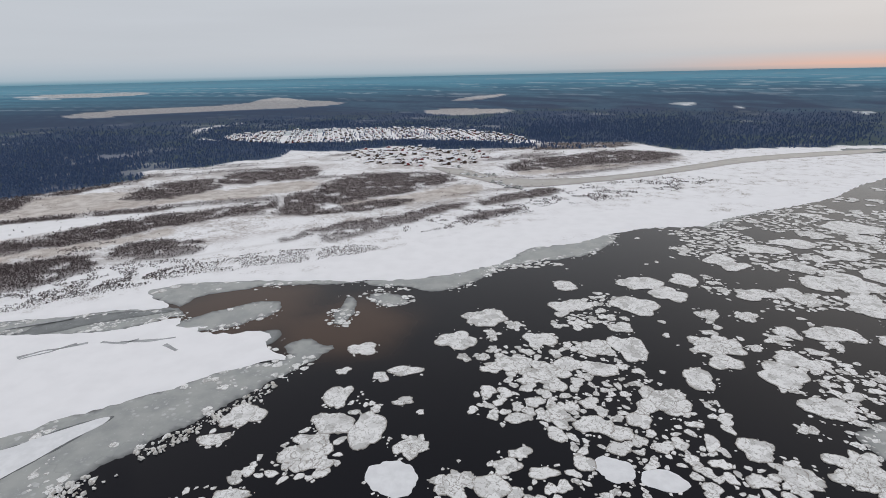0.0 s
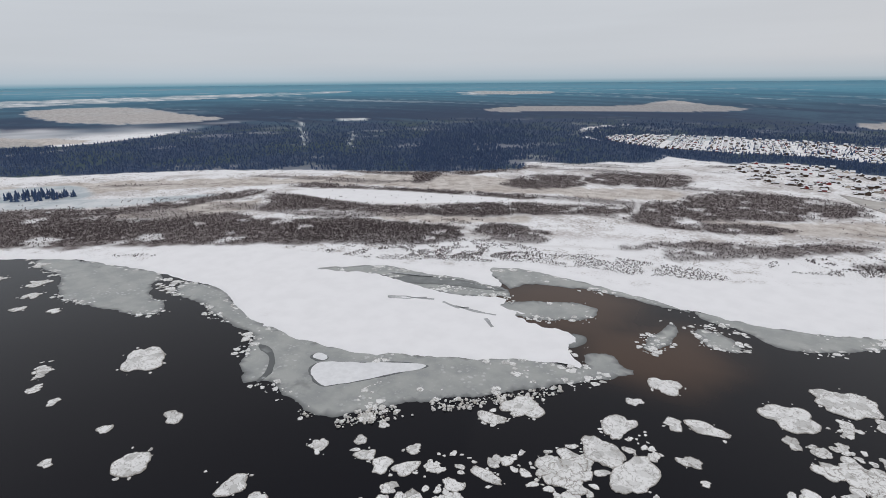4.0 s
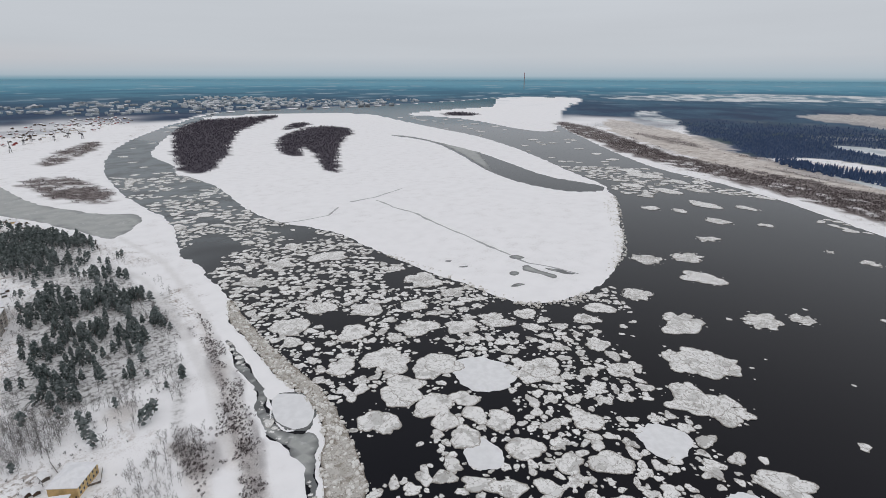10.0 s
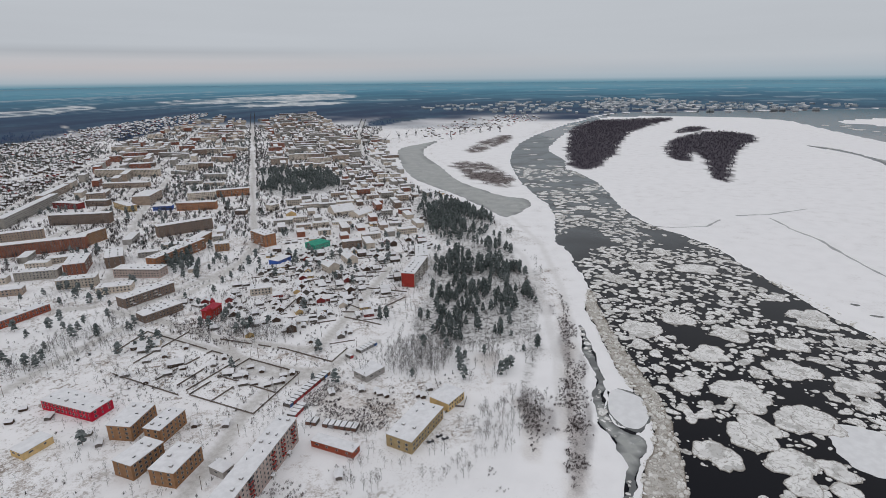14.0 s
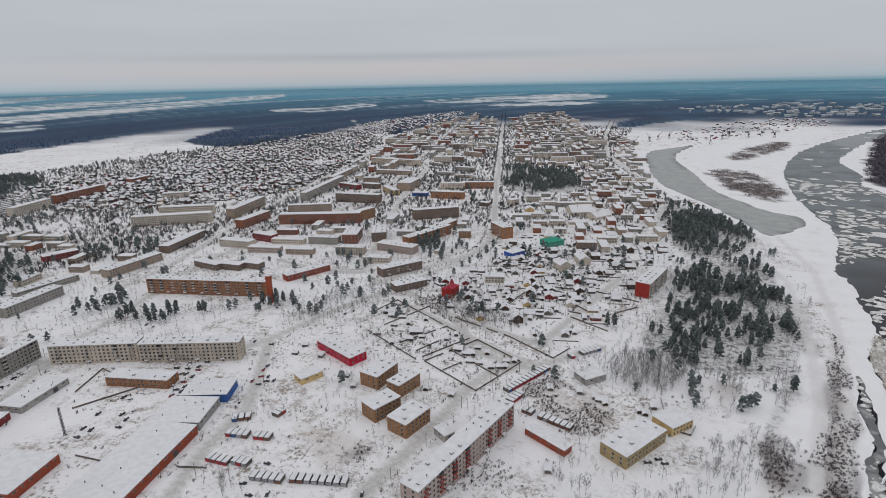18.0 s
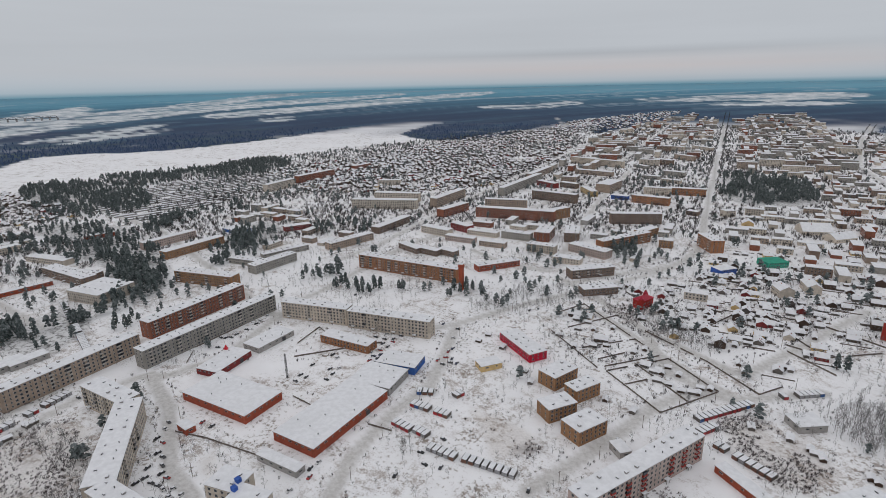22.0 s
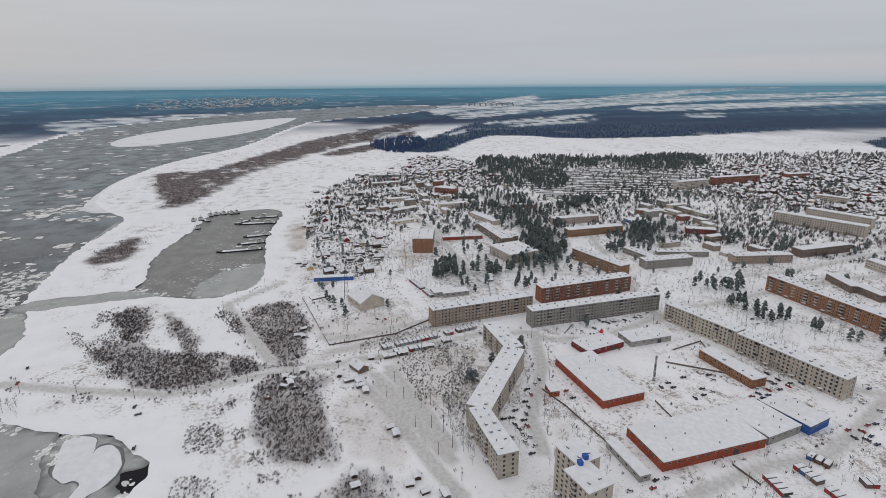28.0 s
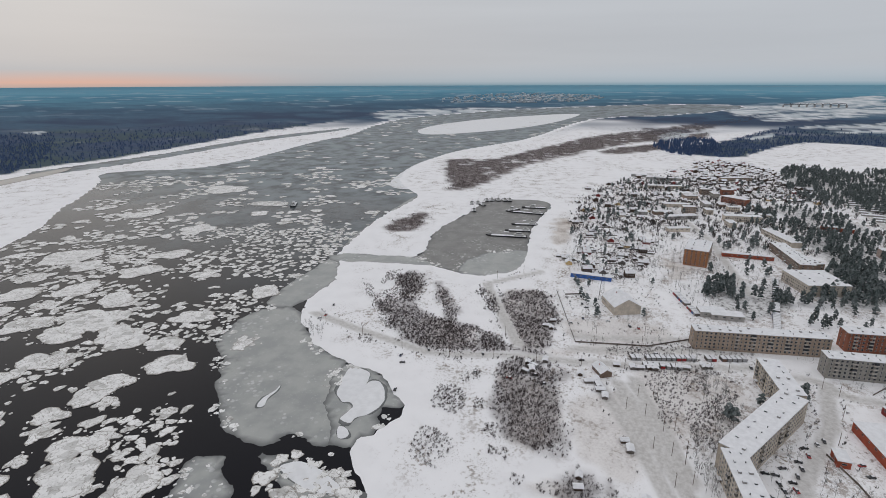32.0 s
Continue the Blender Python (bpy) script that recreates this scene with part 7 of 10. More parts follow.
def pine_things(x, y, h, count):
    """The nearest pines stand as trees of their own; the rest make up the woods."""
    d = np.hypot(x - EYE[0], y - EYE[1])
    order = np.argsort(d)
    first, rest = order[:count], order[count:]
    meshes = [(mesh_from("crown", *PINE_C[k], M_PINE), mesh_from("trunk", *PINE_T[k], M_BARK)) for k in range(5)]
    for i in first:
        k = int(i) % 5
        root = new("pine_tree")
        root.location = (x[i], y[i], -0.1)
        root.rotation_euler[2] = (i * 2.4) % 6.28
        root.scale = (h[i] * 0.95, h[i] * 0.95, h[i])
        for name, me in zip(("crown", "trunk"), meshes[k]):
            new(name, me).parent = root
        tagged(root, "snow-dusted green pine tree with a bare lower trunk", "tree", "pines in the town")
    plant("pine_crowns", PINE_FAR, x[rest], y[rest], h[rest], M_PINE, "snow-dusted pine woods between the houses", "pine wood", 0.95)


pine_things(px_, py_, ph_, 260)

gx_, gy_ = strewn(ROUND["birch"], 4.6, seed=9)
pick = off_roads(gx_, gy_, 4.0) & (fbm(gx_, gy_, 24, 3, 49) > -0.12)
gx_, gy_ = gx_[pick], gy_[pick]
BIRCHES = [birch_shape(s, limbs=9) for s in range(6)]
nx_, ny_ = strewn(TOWN_WOODS[:2], 6.5, seed=19)
pick = off_roads(nx_, ny_, 4.0) & (rng.random(len(nx_)) < 0.62)
gx_, gy_ = np.concatenate([gx_, nx_[pick]]), np.concatenate([gy_, ny_[pick]])
plant("birch_stand", BIRCHES, gx_, gy_, 4.5 + 6.5 * rng.random(len(gx_)), M_BIRCH, "frosted leafless birches standing in snow", "trees", 0.9)

lx_, ly_ = strewn([rounded(p, 1) for p in PINELINE], 7.0, 0.003, seed=12)
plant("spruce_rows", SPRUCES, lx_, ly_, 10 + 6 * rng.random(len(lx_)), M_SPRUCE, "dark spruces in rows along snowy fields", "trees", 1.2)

# rubble of crushed ice on the belt along the bank
kx_, ky_ = [], []
for o in BRASH_OUT + FRAZIL_OUT:
    lo, hi = o.min(0), o.max(0)
    m = int((hi[0] - lo[0]) * (hi[1] - lo[1]) * 0.22)
    x, y = lo[0] + (hi[0] - lo[0]) * rng.random(m), lo[1] + (hi[1] - lo[1]) * rng.random(m)
    ok = (inside(x, y, o) > -1.5) & (fbm(x, y, 12, 2, 61) > -0.25)
    kx_.append(x[ok][:9000])
    ky_.append(y[ok][:9000])
kx_, ky_ = np.concatenate(kx_), np.concatenate(ky_)
plant("ice_rubble", CHUNKS, kx_, ky_, 0.7 + 2.9 * rng.random(len(kx_)) ** 3, M_RUBBLE, "heaped blocks of dirty broken ice", "ice rubble", 1.0, -0.6)

# thin plates broken off along the edge of the shore ice
def plate_shape(seed):
    r = np.random.default_rng(seed)
    n = 7
    a = np.linspace(0, 2 * np.pi, n, endpoint=False) + 0.5 * r.random(n)
    k = 0.35 + 0.3 * r.random(n)
    low = np.stack([np.cos(a) * k * 1.3, np.sin(a) * k, np.full(n, -0.03)], 1)
    return np.concatenate([low, low + (0, 0, 0.06)]), [tuple(range(n, 2 * n))] + [(i, (i + 1) % n, n + (i + 1) % n, n + i) for i in range(n)]


ax_, ay_ = [], []
for o in GREY_OUT:
    if math.hypot(*(o.mean(0) - EYE)) > 800:
        continue
    q = ragged(o, 5.0, 4.0, 77)
    for k in range(4):
        off = (rng.random((len(q), 2)) - 0.5) * 14
        ax_.append(q[:, 0] + off[:, 0])
        ay_.append(q[:, 1] + off[:, 1])
ax_, ay_ = np.concatenate(ax_), np.concatenate(ay_)
ok = (land(ax_, ay_) < -1.0) & (fbm(ax_, ay_, 26, 3, 78) > 0.02)
plant("ice_plates", [plate_shape(300 + k) for k in range(6)], ax_[ok], ay_[ok], 1.0 + 4.5 * rng.random(ok.sum()) ** 3, M_FLOE, "thin broken plates along the shore ice", "ice plates", 1.0, -0.80)

# spruces between the gardens of the village
vx_, vy_ = strewn([rounded(p) for p in VILLAGEWOOD], 11.0, 0.002, seed=14)
pick = (rng.random(len(vx_)) < 0.5 + 1.2 * fbm(vx_, vy_, 90, 3, 63)) & ((np.maximum(deepest("village", vx_, vy_), deepest("port", vx_, vy_)) < 8) | (rng.random(len(vx_)) < 0.55))
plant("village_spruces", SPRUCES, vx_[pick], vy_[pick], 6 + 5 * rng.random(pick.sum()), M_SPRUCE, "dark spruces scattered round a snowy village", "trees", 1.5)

# ---- the town ----
BUILDINGS = []
BUILDINGS += [
    (486.1, -65.1, 96.9, 12.0, -83, 5.0, 'tan', 'apartment'),
    (513.0, -178.9, 100.8, 13.0, -84, 5.0, 'redbrick', 'apartment'),
    (463.2, -164.2, 128.9, 12.0, -86, 5.0, 'grey', 'apartment'),
    (412.2, -236.0, 66.5, 12.0, 17, 5.0, 'beige', 'apartment'),
    (340.3, -254.2, 77.5, 12.0, 15, 5.0, 'beige', 'apartment'),
    (416.8, -60.9, 45.4, 13.6, 5, 5.0, 'beige', 'apartment'),
    (360.3, -39.0, 81.2, 15.6, -35, 5.0, 'beige', 'apartment'),
    (305.0, -17.4, 44.7, 11.8, 5, 5.0, 'beige', 'apartment'),
    (262.2, -47.8, 16.6, 14.2, 15, 9.0, 'beige', 'tower'),
    (244.3, -44.4, 17.4, 14.4, 14, 9.0, 'beige', 'tower'),
    (360.8, -112.7, 60.7, 31.7, 6, 1.6, 'redwall', 'hall'),
    (286.7, -136.0, 69.7, 32.9, -86, 1.8, 'redwall', 'hall'),
    (292.3, -185.6, 32.2, 28.0, 11, 1.6, 'greywall', 'hall'),
    (293.7, -211.7, 31.0, 20.1, 15, 1.7, 'bluewall', 'hall'),
]
BUILDINGS += [
    (417.0, 50.3, 13.5, 8.4, 28, 1.4, 'brown', 'gable'),
    (351.6, -214.3, 47.6, 12.7, 7, 2.0, 'orangebrick', 'office'),
    (408.5, -138.5, 36.2, 19.8, -77, 1.3, 'maroon', 'hall'),
    (411.9, -182.3, 37.4, 18.6, -86, 1.2, 'greywall', 'hall'),
    (279.0, -87.7, 30.8, 6.8, 5, 1.0, 'greywall', 'shed'),
    (354.7, -76.1, 10.8, 6.4, -3, 1.0, 'redwall', 'shed'),
    (418.5, -377.4, 128.2, 13.0, 7, 5.0, 'orangebrick', 'apartment'),
    (186.0, -255.2, 23.5, 15.4, 72, 3.0, 'ochre', 'school'),
    (165.0, -247.0, 21.4, 11.4, 65, 3.0, 'ochre', 'school'),
    (170.6, -218.1, 20.9, 13.6, 58, 3.0, 'ochre', 'school'),
    (148.9, -208.3, 22.6, 15.2, 66, 3.0, 'ochre', 'school'),
    (229.2, -285.3, 43.6, 15.6, -30, 2.0, 'crimson', 'office'),
    (237.2, -246.1, 17.0, 11.0, 56, 1.2, 'yellow', 'shed'),
    (109.1, -182.6, 91.1, 11.7, 67, 5.0, 'pink', 'apartment'),
]
BUILDINGS += [
    (125.2, -202.9, 11.0, 7.2, -39, 1.2, 'greywall', 'shed'),
    (16.9, -216.5, 38.0, 17.1, 51, 2.4, 'olive', 'office'),
    (-7.7, -243.3, 18.2, 14.8, 43, 2.0, 'yellow', 'hip'),
    (40.3, -288.6, 17.8, 13.3, 39, 1.2, 'greywall', 'shed'),
    (64.7, -210.5, 28.3, 7.2, -34, 1.0, 'redwall', 'shed'),
    (-20.3, -476.5, 56.6, 13.9, 67, 5.0, 'redend', 'apartment'),
    (-34.7, -525.5, 42.9, 13.9, 82, 5.0, 'cream', 'apartment'),
    (541.4, 34.8, 30.5, 24.4, 21, 3.0, 'cream', 'gable'),
    (710.4, -54.1, 48.1, 24.6, -14, 6.0, 'orangebrick', 'apartment'),
    (736.3, -157.4, 86.7, 15.9, 5, 3.0, 'brown', 'apartment'),
    (646.2, -153.6, 45.8, 40.8, 13, 3.5, 'cream', 'school'),
    (548.6, -43.0, 22.4, 14.0, -83, 1.2, 'greywall', 'shed'),
    (718.6, -297.6, 84.3, 14.0, -87, 3.0, 'ochre', 'apartment'),
    (781.6, -299.1, 74.9, 12.0, -88, 3.0, 'pink', 'apartment'),
]
BUILDINGS += [
    (587.6, -235.9, 76.3, 14.0, 16, 4.0, 'ochre', 'apartment'),
    (572.4, -311.6, 60.1, 14.0, -90, 3.0, 'grey', 'school'),
    (604.9, -301.9, 52.9, 12.0, 13, 2.0, 'grey', 'school'),
    (599.9, -351.8, 61.4, 10.0, 76, 2.0, 'grey', 'school'),
    (559.3, -427.0, 69.7, 14.0, 81, 3.0, 'tan', 'school'),
    (568.9, -523.5, 77.7, 14.0, -86, 3.0, 'brown', 'school'),
    (665.3, -619.9, 115.6, 14.0, 25, 5.0, 'cream', 'apartment'),
    (684.8, -677.7, 85.2, 14.0, 22, 5.0, 'cream', 'apartment'),
    (1006.1, -767.9, 113.9, 14.0, -87, 5.0, 'redbrick', 'apartment'),
    (982.1, -646.7, 79.2, 14.0, -81, 5.0, 'cream', 'apartment'),
    (809.3, -800.3, 48.0, 12.0, 30, 3.0, 'cream', 'school'),
    (1029.7, -945.1, 57.7, 14.0, -90, 3.0, 'redbrick', 'school'),
    (685.6, -443.0, 38.2, 14.0, 62, 2.0, 'maroon', 'house'),
    (756.9, -389.3, 35.7, 25.7, -2, 1.2, 'bluewall', 'shed'),
]
BUILDINGS += [
    (437.4, -666.8, 123.9, 14.0, 14, 5.0, 'redbrick', 'apartment'),
    (484.2, -723.5, 69.9, 12.0, 20, 5.0, 'tan', 'apartment'),
    (438.5, -818.5, 84.1, 13.0, -2, 5.0, 'brown', 'apartment'),
    (381.1, -699.4, 42.8, 12.0, 67, 5.0, 'ochre', 'apartment'),
    (287.5, -876.8, 61.4, 13.0, -1, 4.0, 'orangebrick', 'apartment'),
    (270.9, -729.2, 72.7, 13.0, 28, 5.0, 'brown', 'apartment'),
    (251.0, -980.7, 62.5, 13.0, 11, 4.0, 'orangebrick', 'apartment'),
    (298.3, -963.0, 47.3, 12.0, 8, 4.0, 'cream', 'apartment'),
    (154.9, -646.7, 36.0, 15.7, -54, 5.0, 'orangebrick', 'apartment'),
    (249.8, -607.9, 82.7, 13.0, 63, 4.0, 'orangebrick', 'apartment'),
    (273.3, -550.7, 52.2, 16.0, -14, 3.0, 'pink', 'school'),
    (283.7, -506.9, 32.1, 14.0, 6, 2.0, 'cream', 'school'),
    (245.5, -477.6, 50.0, 14.0, 47, 3.0, 'brown', 'apartment'),
    (344.7, -447.2, 52.6, 12.0, 56, 2.0, 'redwall', 'office'),
]
BUILDINGS += [
    (350.6, -588.0, 40.0, 20.5, -78, 4.0, 'redbrick', 'apartment'),
    (317.9, -604.5, 40.0, 18.7, -71, 4.0, 'brown', 'apartment'),
    (389.1, -961.2, 60.0, 28.5, 87, 5.0, 'tan', 'apartment'),
    (540.5, -646.3, 65.6, 14.0, 85, 4.0, 'redbrick', 'apartment'),
    (598.6, -716.8, 102.0, 14.0, -86, 5.0, 'tan', 'apartment'),
    (547.0, -901.2, 187.5, 12.0, -87, 5.0, 'grey', 'apartment'),
    (173.8, -422.1, 17.3, 6.8, 68, 2.6, 'redhouse', 'hip'),
    (85.2, -615.7, 24.4, 19.3, 41, 2.0, 'green', 'hip'),
    (126.6, -560.7, 21.3, 14.2, 51, 2.0, 'bluehouse', 'hip'),
    (68.5, -521.1, 16.6, 13.6, -61, 3.0, 'cream', 'gable'),
    (47.0, -547.1, 22.1, 12.3, -71, 3.0, 'cream', 'gable'),
    (52.3, -797.9, 36.0, 30.5, 21, 2.0, 'cream', 'gable'),
    (23.7, -770.5, 34.0, 20.6, 49, 2.0, 'cream', 'gable'),
    (130.1, -784.0, 16.0, 13.9, -79, 3.0, 'yellow', 'gable'),
]
BUILDINGS += [
    (136.6, -468.8, 20.5, 13.0, 6, 2.0, 'cream', 'office'),
    (220.8, -433.2, 35.6, 14.0, 44, 2.0, 'brown', 'office'),
    (719.9, -165.3, 45.6, 12.0, 22, 3.0, 'brown', 'school'),
    (615.5, 63.0, 41.9, 8.0, 84, 1.0, 'bluewall', 'shed'),
    (543.9, -54.1, 26.4, 12.0, -87, 1.2, 'greywall', 'shed'),
    (963.9, -174.1, 39.7, 14.0, 88, 1.2, 'cream', 'shed'),
    (829.1, -171.5, 68.5, 14.0, 15, 2.0, 'cream', 'school'),
    (736.5, -112.4, 54.2, 8.0, 86, 1.2, 'redwall', 'shed'),
    (904.1, -261.2, 38.5, 12.0, 74, 1.4, 'redwall', 'shed'),
    (1060.2, -163.3, 42.0, 14.0, 50, 3.0, 'redbrick', 'apartment'),
    (238.1, -668.9, 37.1, 14.0, 72, 3.0, 'ochre', 'apartment'),
]
BUILDINGS += [
    (472.1, -448.3, 38.3, 11.0, 165, 2.0, 'brown', 'house'),
    (443.7, -449.5, 32.1, 11.0, 176, 2.0, 'brown', 'house'),
    (420.4, -458.0, 26.2, 11.0, 173, 2.0, 'brown', 'house'),
    (440.0, -516.5, 43.2, 11.0, -175, 2.0, 'pink', 'house'),
    (429.0, -556.5, 45.2, 11.0, -175, 2.0, 'cream', 'house'),
    (391.1, -518.5, 35.2, 11.0, -173, 2.0, 'tan', 'house'),
    (381.0, -566.0, 41.1, 13.0, -176, 3.0, 'grey', 'school'),
    (469.0, -564.3, 34.0, 13.0, 166, 3.0, 'maroon', 'school'),
    (489.6, -530.0, 48.1, 13.0, 176, 3.0, 'cream', 'school'),
    (327.5, -530.0, 36.1, 13.0, -175, 3.0, 'beige', 'school'),
    (408.1, -906.8, 57.4, 13.0, 131, 3.0, 'yellow', 'school'),
    (343.5, -888.5, 29.0, 13.0, 180, 2.0, 'bluehouse', 'office'),
]
BUILDINGS += [
    (521.7, -1264.9, 144.9, 13.0, 168, 5.0, 'beige', 'apartment'),
    (475.9, -1119.5, 87.4, 13.0, 175, 3.0, 'tan', 'school'),
    (350.8, -1125.0, 34.0, 11.0, 178, 2.0, 'grey', 'house'),
    (320.4, -1188.4, 47.7, 13.0, 170, 3.0, 'grey', 'school'),
    (304.9, -1097.4, 38.8, 11.0, 168, 2.0, 'beige', 'house'),
    (387.7, -1353.1, 62.0, 13.0, 159, 4.0, 'brown', 'apartment'),
    (354.5, -1455.0, 61.6, 13.0, 148, 4.0, 'tan', 'apartment'),
    (580.0, -1054.5, 120.3, 13.0, -86, 4.0, 'tan', 'apartment'),
    (508.1, -1588.9, 80.8, 13.0, 168, 4.0, 'grey', 'apartment'),
    (429.8, -1652.6, 72.4, 13.0, 160, 4.0, 'beige', 'apartment'),
    (356.8, -1700.0, 78.1, 13.0, 140, 3.0, 'cream', 'apartment'),
    (507.0, -939.0, 51.1, 13.0, 157, 3.0, 'maroon', 'school'),
]
BUILDINGS += [
    (463.9, -948.4, 36.5, 13.0, 171, 3.0, 'brown', 'school'),
    (412.6, -1267.2, 43.6, 11.0, 148, 2.0, 'grey', 'house'),
    (209.7, -824.3, 16.5, 11.0, 166, 2.0, 'brown', 'house'),
    (331.5, -700.2, 39.1, 11.0, -87, 2.0, 'greywall', 'house'),
    (202.8, -629.4, 16.1, 13.0, -173, 3.0, 'ochre', 'school'),
    (217.3, -676.4, 13.2, 11.0, -171, 2.0, 'grey', 'house'),
    (163.6, -841.6, 17.0, 13.0, -135, 3.0, 'cream', 'school'),
    (382.2, -622.9, 30.8, 11.0, -167, 2.0, 'beige', 'house'),
    (399.5, -605.5, 23.0, 11.0, 180, 2.0, 'cream', 'house'),
    (1273.0, -67.8, 69.1, 12.0, -93, 1.4, 'greywall', 'shed'),
    (1175.9, -63.6, 67.7, 12.0, -82, 1.4, 'cream', 'shed'),
    (1302.9, -20.4, 31.4, 11.0, -99, 1.3, 'greywall', 'shed'),
]
BUILDINGS += [
    (1300.6, -211.2, 65.2, 13.0, -69, 2.0, 'tan', 'school'),
    (1006.9, -61.7, 39.3, 13.0, -83, 1.5, 'cream', 'shed'),
    (919.9, -60.9, 49.2, 13.0, -66, 1.5, 'greywall', 'shed'),
    (943.8, -36.7, 28.9, 11.0, -76, 1.4, 'brown', 'shed'),
    (928.5, -146.1, 51.1, 14.0, -87, 2.5, 'cream', 'school'),
    (948.2, 26.2, 8.5, 9.0, -45, 1.2, 'greywall', 'shed'),
    (933.5, -5.7, 16.0, 10.0, -86, 1.4, 'greywall', 'shed'),
    (842.7, -47.9, 30.7, 10.0, -71, 1.3, 'cream', 'shed'),
]
APART_ZONES = []
APART_ZONES.append([(599, -902), (773, -1741), (786, -3390), (526, -3493), (263, -1939), (148, -1207), (163, -906), (297, -1107), (402, -964)])
APART_ZONES.append([(507, -3478), (-243, -2705), (-95, -995), (41, -1047), (211, -1110)])
APART_ZONES.append([(537, -3354), (-115, -3647), (-69, -1307), (69, -1371), (233, -1336)])
APART_ZONES.append([(544, -1236), (692, -2065), (601, -3519), (287, -1360), (414, -1187)])
HOUSE_ZONES = []
HOUSE_ZONES.append([(1034, -894), (1183, -1217), (1217, -1723), (1188, -2185), (831, -1935), (600, -1175), (609, -896), (669, -781), (809, -685), (954, -662)])
HOUSE_ZONES.append([(240, -473), (180, -460), (147, -543), (39, -624), (32, -354), (77, -345), (125, -371), (180, -380)])
HOUSE_ZONES.append([(253, -344), (212, -384), (147, -342), (95, -308), (106, -271), (164, -285), (216, -309)])
HOUSE_ZONES.append([(1085, 123), (1428, -90), (1699, -331), (1248, -251), (1100, -125), (948, -61), (656, 1), (610, 38), (631, 91), (771, 93)])
HOUSE_ZONES.append([(1659, -185), (1494, -340), (1068, -316), (1096, -217), (1168, -95)])
HOUSE_ZONES.append([(157, -636), (-20, -709), (-137, -980), (-160, -729), (-31, -567), (15, -396), (55, -364), (126, -435)])
HOUSE_ZONES.append([(992, -563), (877, -783), (901, -1033), (1074, -1246), (1230, -958), (1205, -762)])
HOUSE_ZONES.append([(1192, -2365), (1151, -3074), (906, -3941), (810, -3499), (813, -1945)])
HOUSE_ZONES.append([(-298, -2340), (-956, -3109), (-1110, -2770), (-465, -2003), (-251, -1777)])
SHEDROW_ZONES = []
SHEDROW_ZONES.append([(1160, -353), (1196, -423), (1285, -545), (1246, -690), (1140, -770), (1060, -735), (1000, -609), (940, -420), (935, -340), (1057, -335)])
CITY_ZONES = []
CITY_ZONES.append([(-574, -4167), (-1701, -4759), (-2492, -4099), (-2874, -2919), (-2543, -2579), (-1388, -2916), (-513, -3306)])
CITY_ZONES.append([(-2447, -5194), (-2958, -5032), (-2955, -3637), (-3667, -3270), (-3088, -2756), (-2049, -2996), (-1518, -3276)])
CITY_ZONES.append([(7634, 1499), (9082, 1040), (9220, 169), (6093, 127), (5364, 633), (5562, 1105)])
CITY_ZONES.append([(7064, 2127), (10794, 1705), (8703, 97), (6377, 93), (5801, 1058), (5044, 1542)])
MID_ZONES = []
MID_ZONES.append([(487, -443), (489, -576), (424, -683), (323, -696), (220, -770), (178, -641), (227, -523), (318, -532), (401, -471)])
MID_ZONES.append([(186, -888), (-52, -999), (-162, -849), (-42, -640), (67, -559), (154, -608)])
MID_ZONES.append([(820, -368), (895, -557), (630, -504), (534, -408), (609, -338)])
MID_ZONES.append([(1197, -68), (1149, -209), (995, -230), (839, -147), (880, -76), (987, -57)])
MID_ZONES.append([(233, -1336), (83, -1368), (31, -1062), (55, -1280), (-74, -1226), (-91, -848), (10, -749), (82, -801)])
MID_ZONES.append([(115, -1312), (74, -1752), (26, -1956), (-68, -2583), (-188, -2639), (-116, -1663), (-92, -1277), (-90, -1020), (-10, -1101), (46, -1127)])
MID_ZONES.append([(291, -1714), (138, -1782), (103, -2462), (10, -2622), (91, -1302), (241, -1497)])
GARAGE_ROWS = []
GARAGE_ROWS.append([(261, -189), (243, -198)])
GARAGE_ROWS.append([(255, -176), (226, -178)])
GARAGE_ROWS.append([(236, -198), (234, -205)])
GARAGE_ROWS.append([(252, -154), (237, -153)])
GARAGE_ROWS.append([(236, -155), (222, -154)])
GARAGE_ROWS.append([(219, -146), (200, -147)])
GARAGE_ROWS.append([(197, -149), (165, -153)])
GARAGE_ROWS.append([(96, -259), (70, -297)])
GARAGE_ROWS.append([(82, -240), (51, -226)])
GARAGE_ROWS.append([(55, -316), (33, -335)])
GARAGE_ROWS.append([(92, -246), (85, -259)])
GARAGE_ROWS.append([(444, 30), (465, -53)])
GARAGE_ROWS.append([(401, 104), (414, 97)])
GARAGE_ROWS.append([(435, 22), (439, -6)])
GARAGE_ROWS.append([(659, -122), (483, -79)])
GARAGE_ROWS.append([(593, -18), (541, -31)])
FENCES = []
FENCES.append([(569, 95), (460, 71), (468, 16), (491, -20)])
FENCES.append([(567, 68), (558, 92)])
FENCES.append([(359, -71), (337, -78), (294, -86), (289, -86)])
FENCES.append([(408, -157), (407, -139)])
FENCES.append([(436, -123), (455, -142), (459, -190)])
FENCES.append([(373, -176), (331, -232)])
FENCES.append([(63, -404), (30, -396), (-3, -425)])
FENCES.append([(98, -450), (54, -426)])
FENCES.append([(389, -193), (397, -224), (385, -220)])
FENCES.append([(329, -138), (298, -137), (247, -146)])
FENCES.append([(162, -287), (129, -330), (90, -301), (116, -255), (162, -287)])
FENCES.append([(146, -308), (104, -277)])
FENCES.append([(146, -275), (134, -291)])
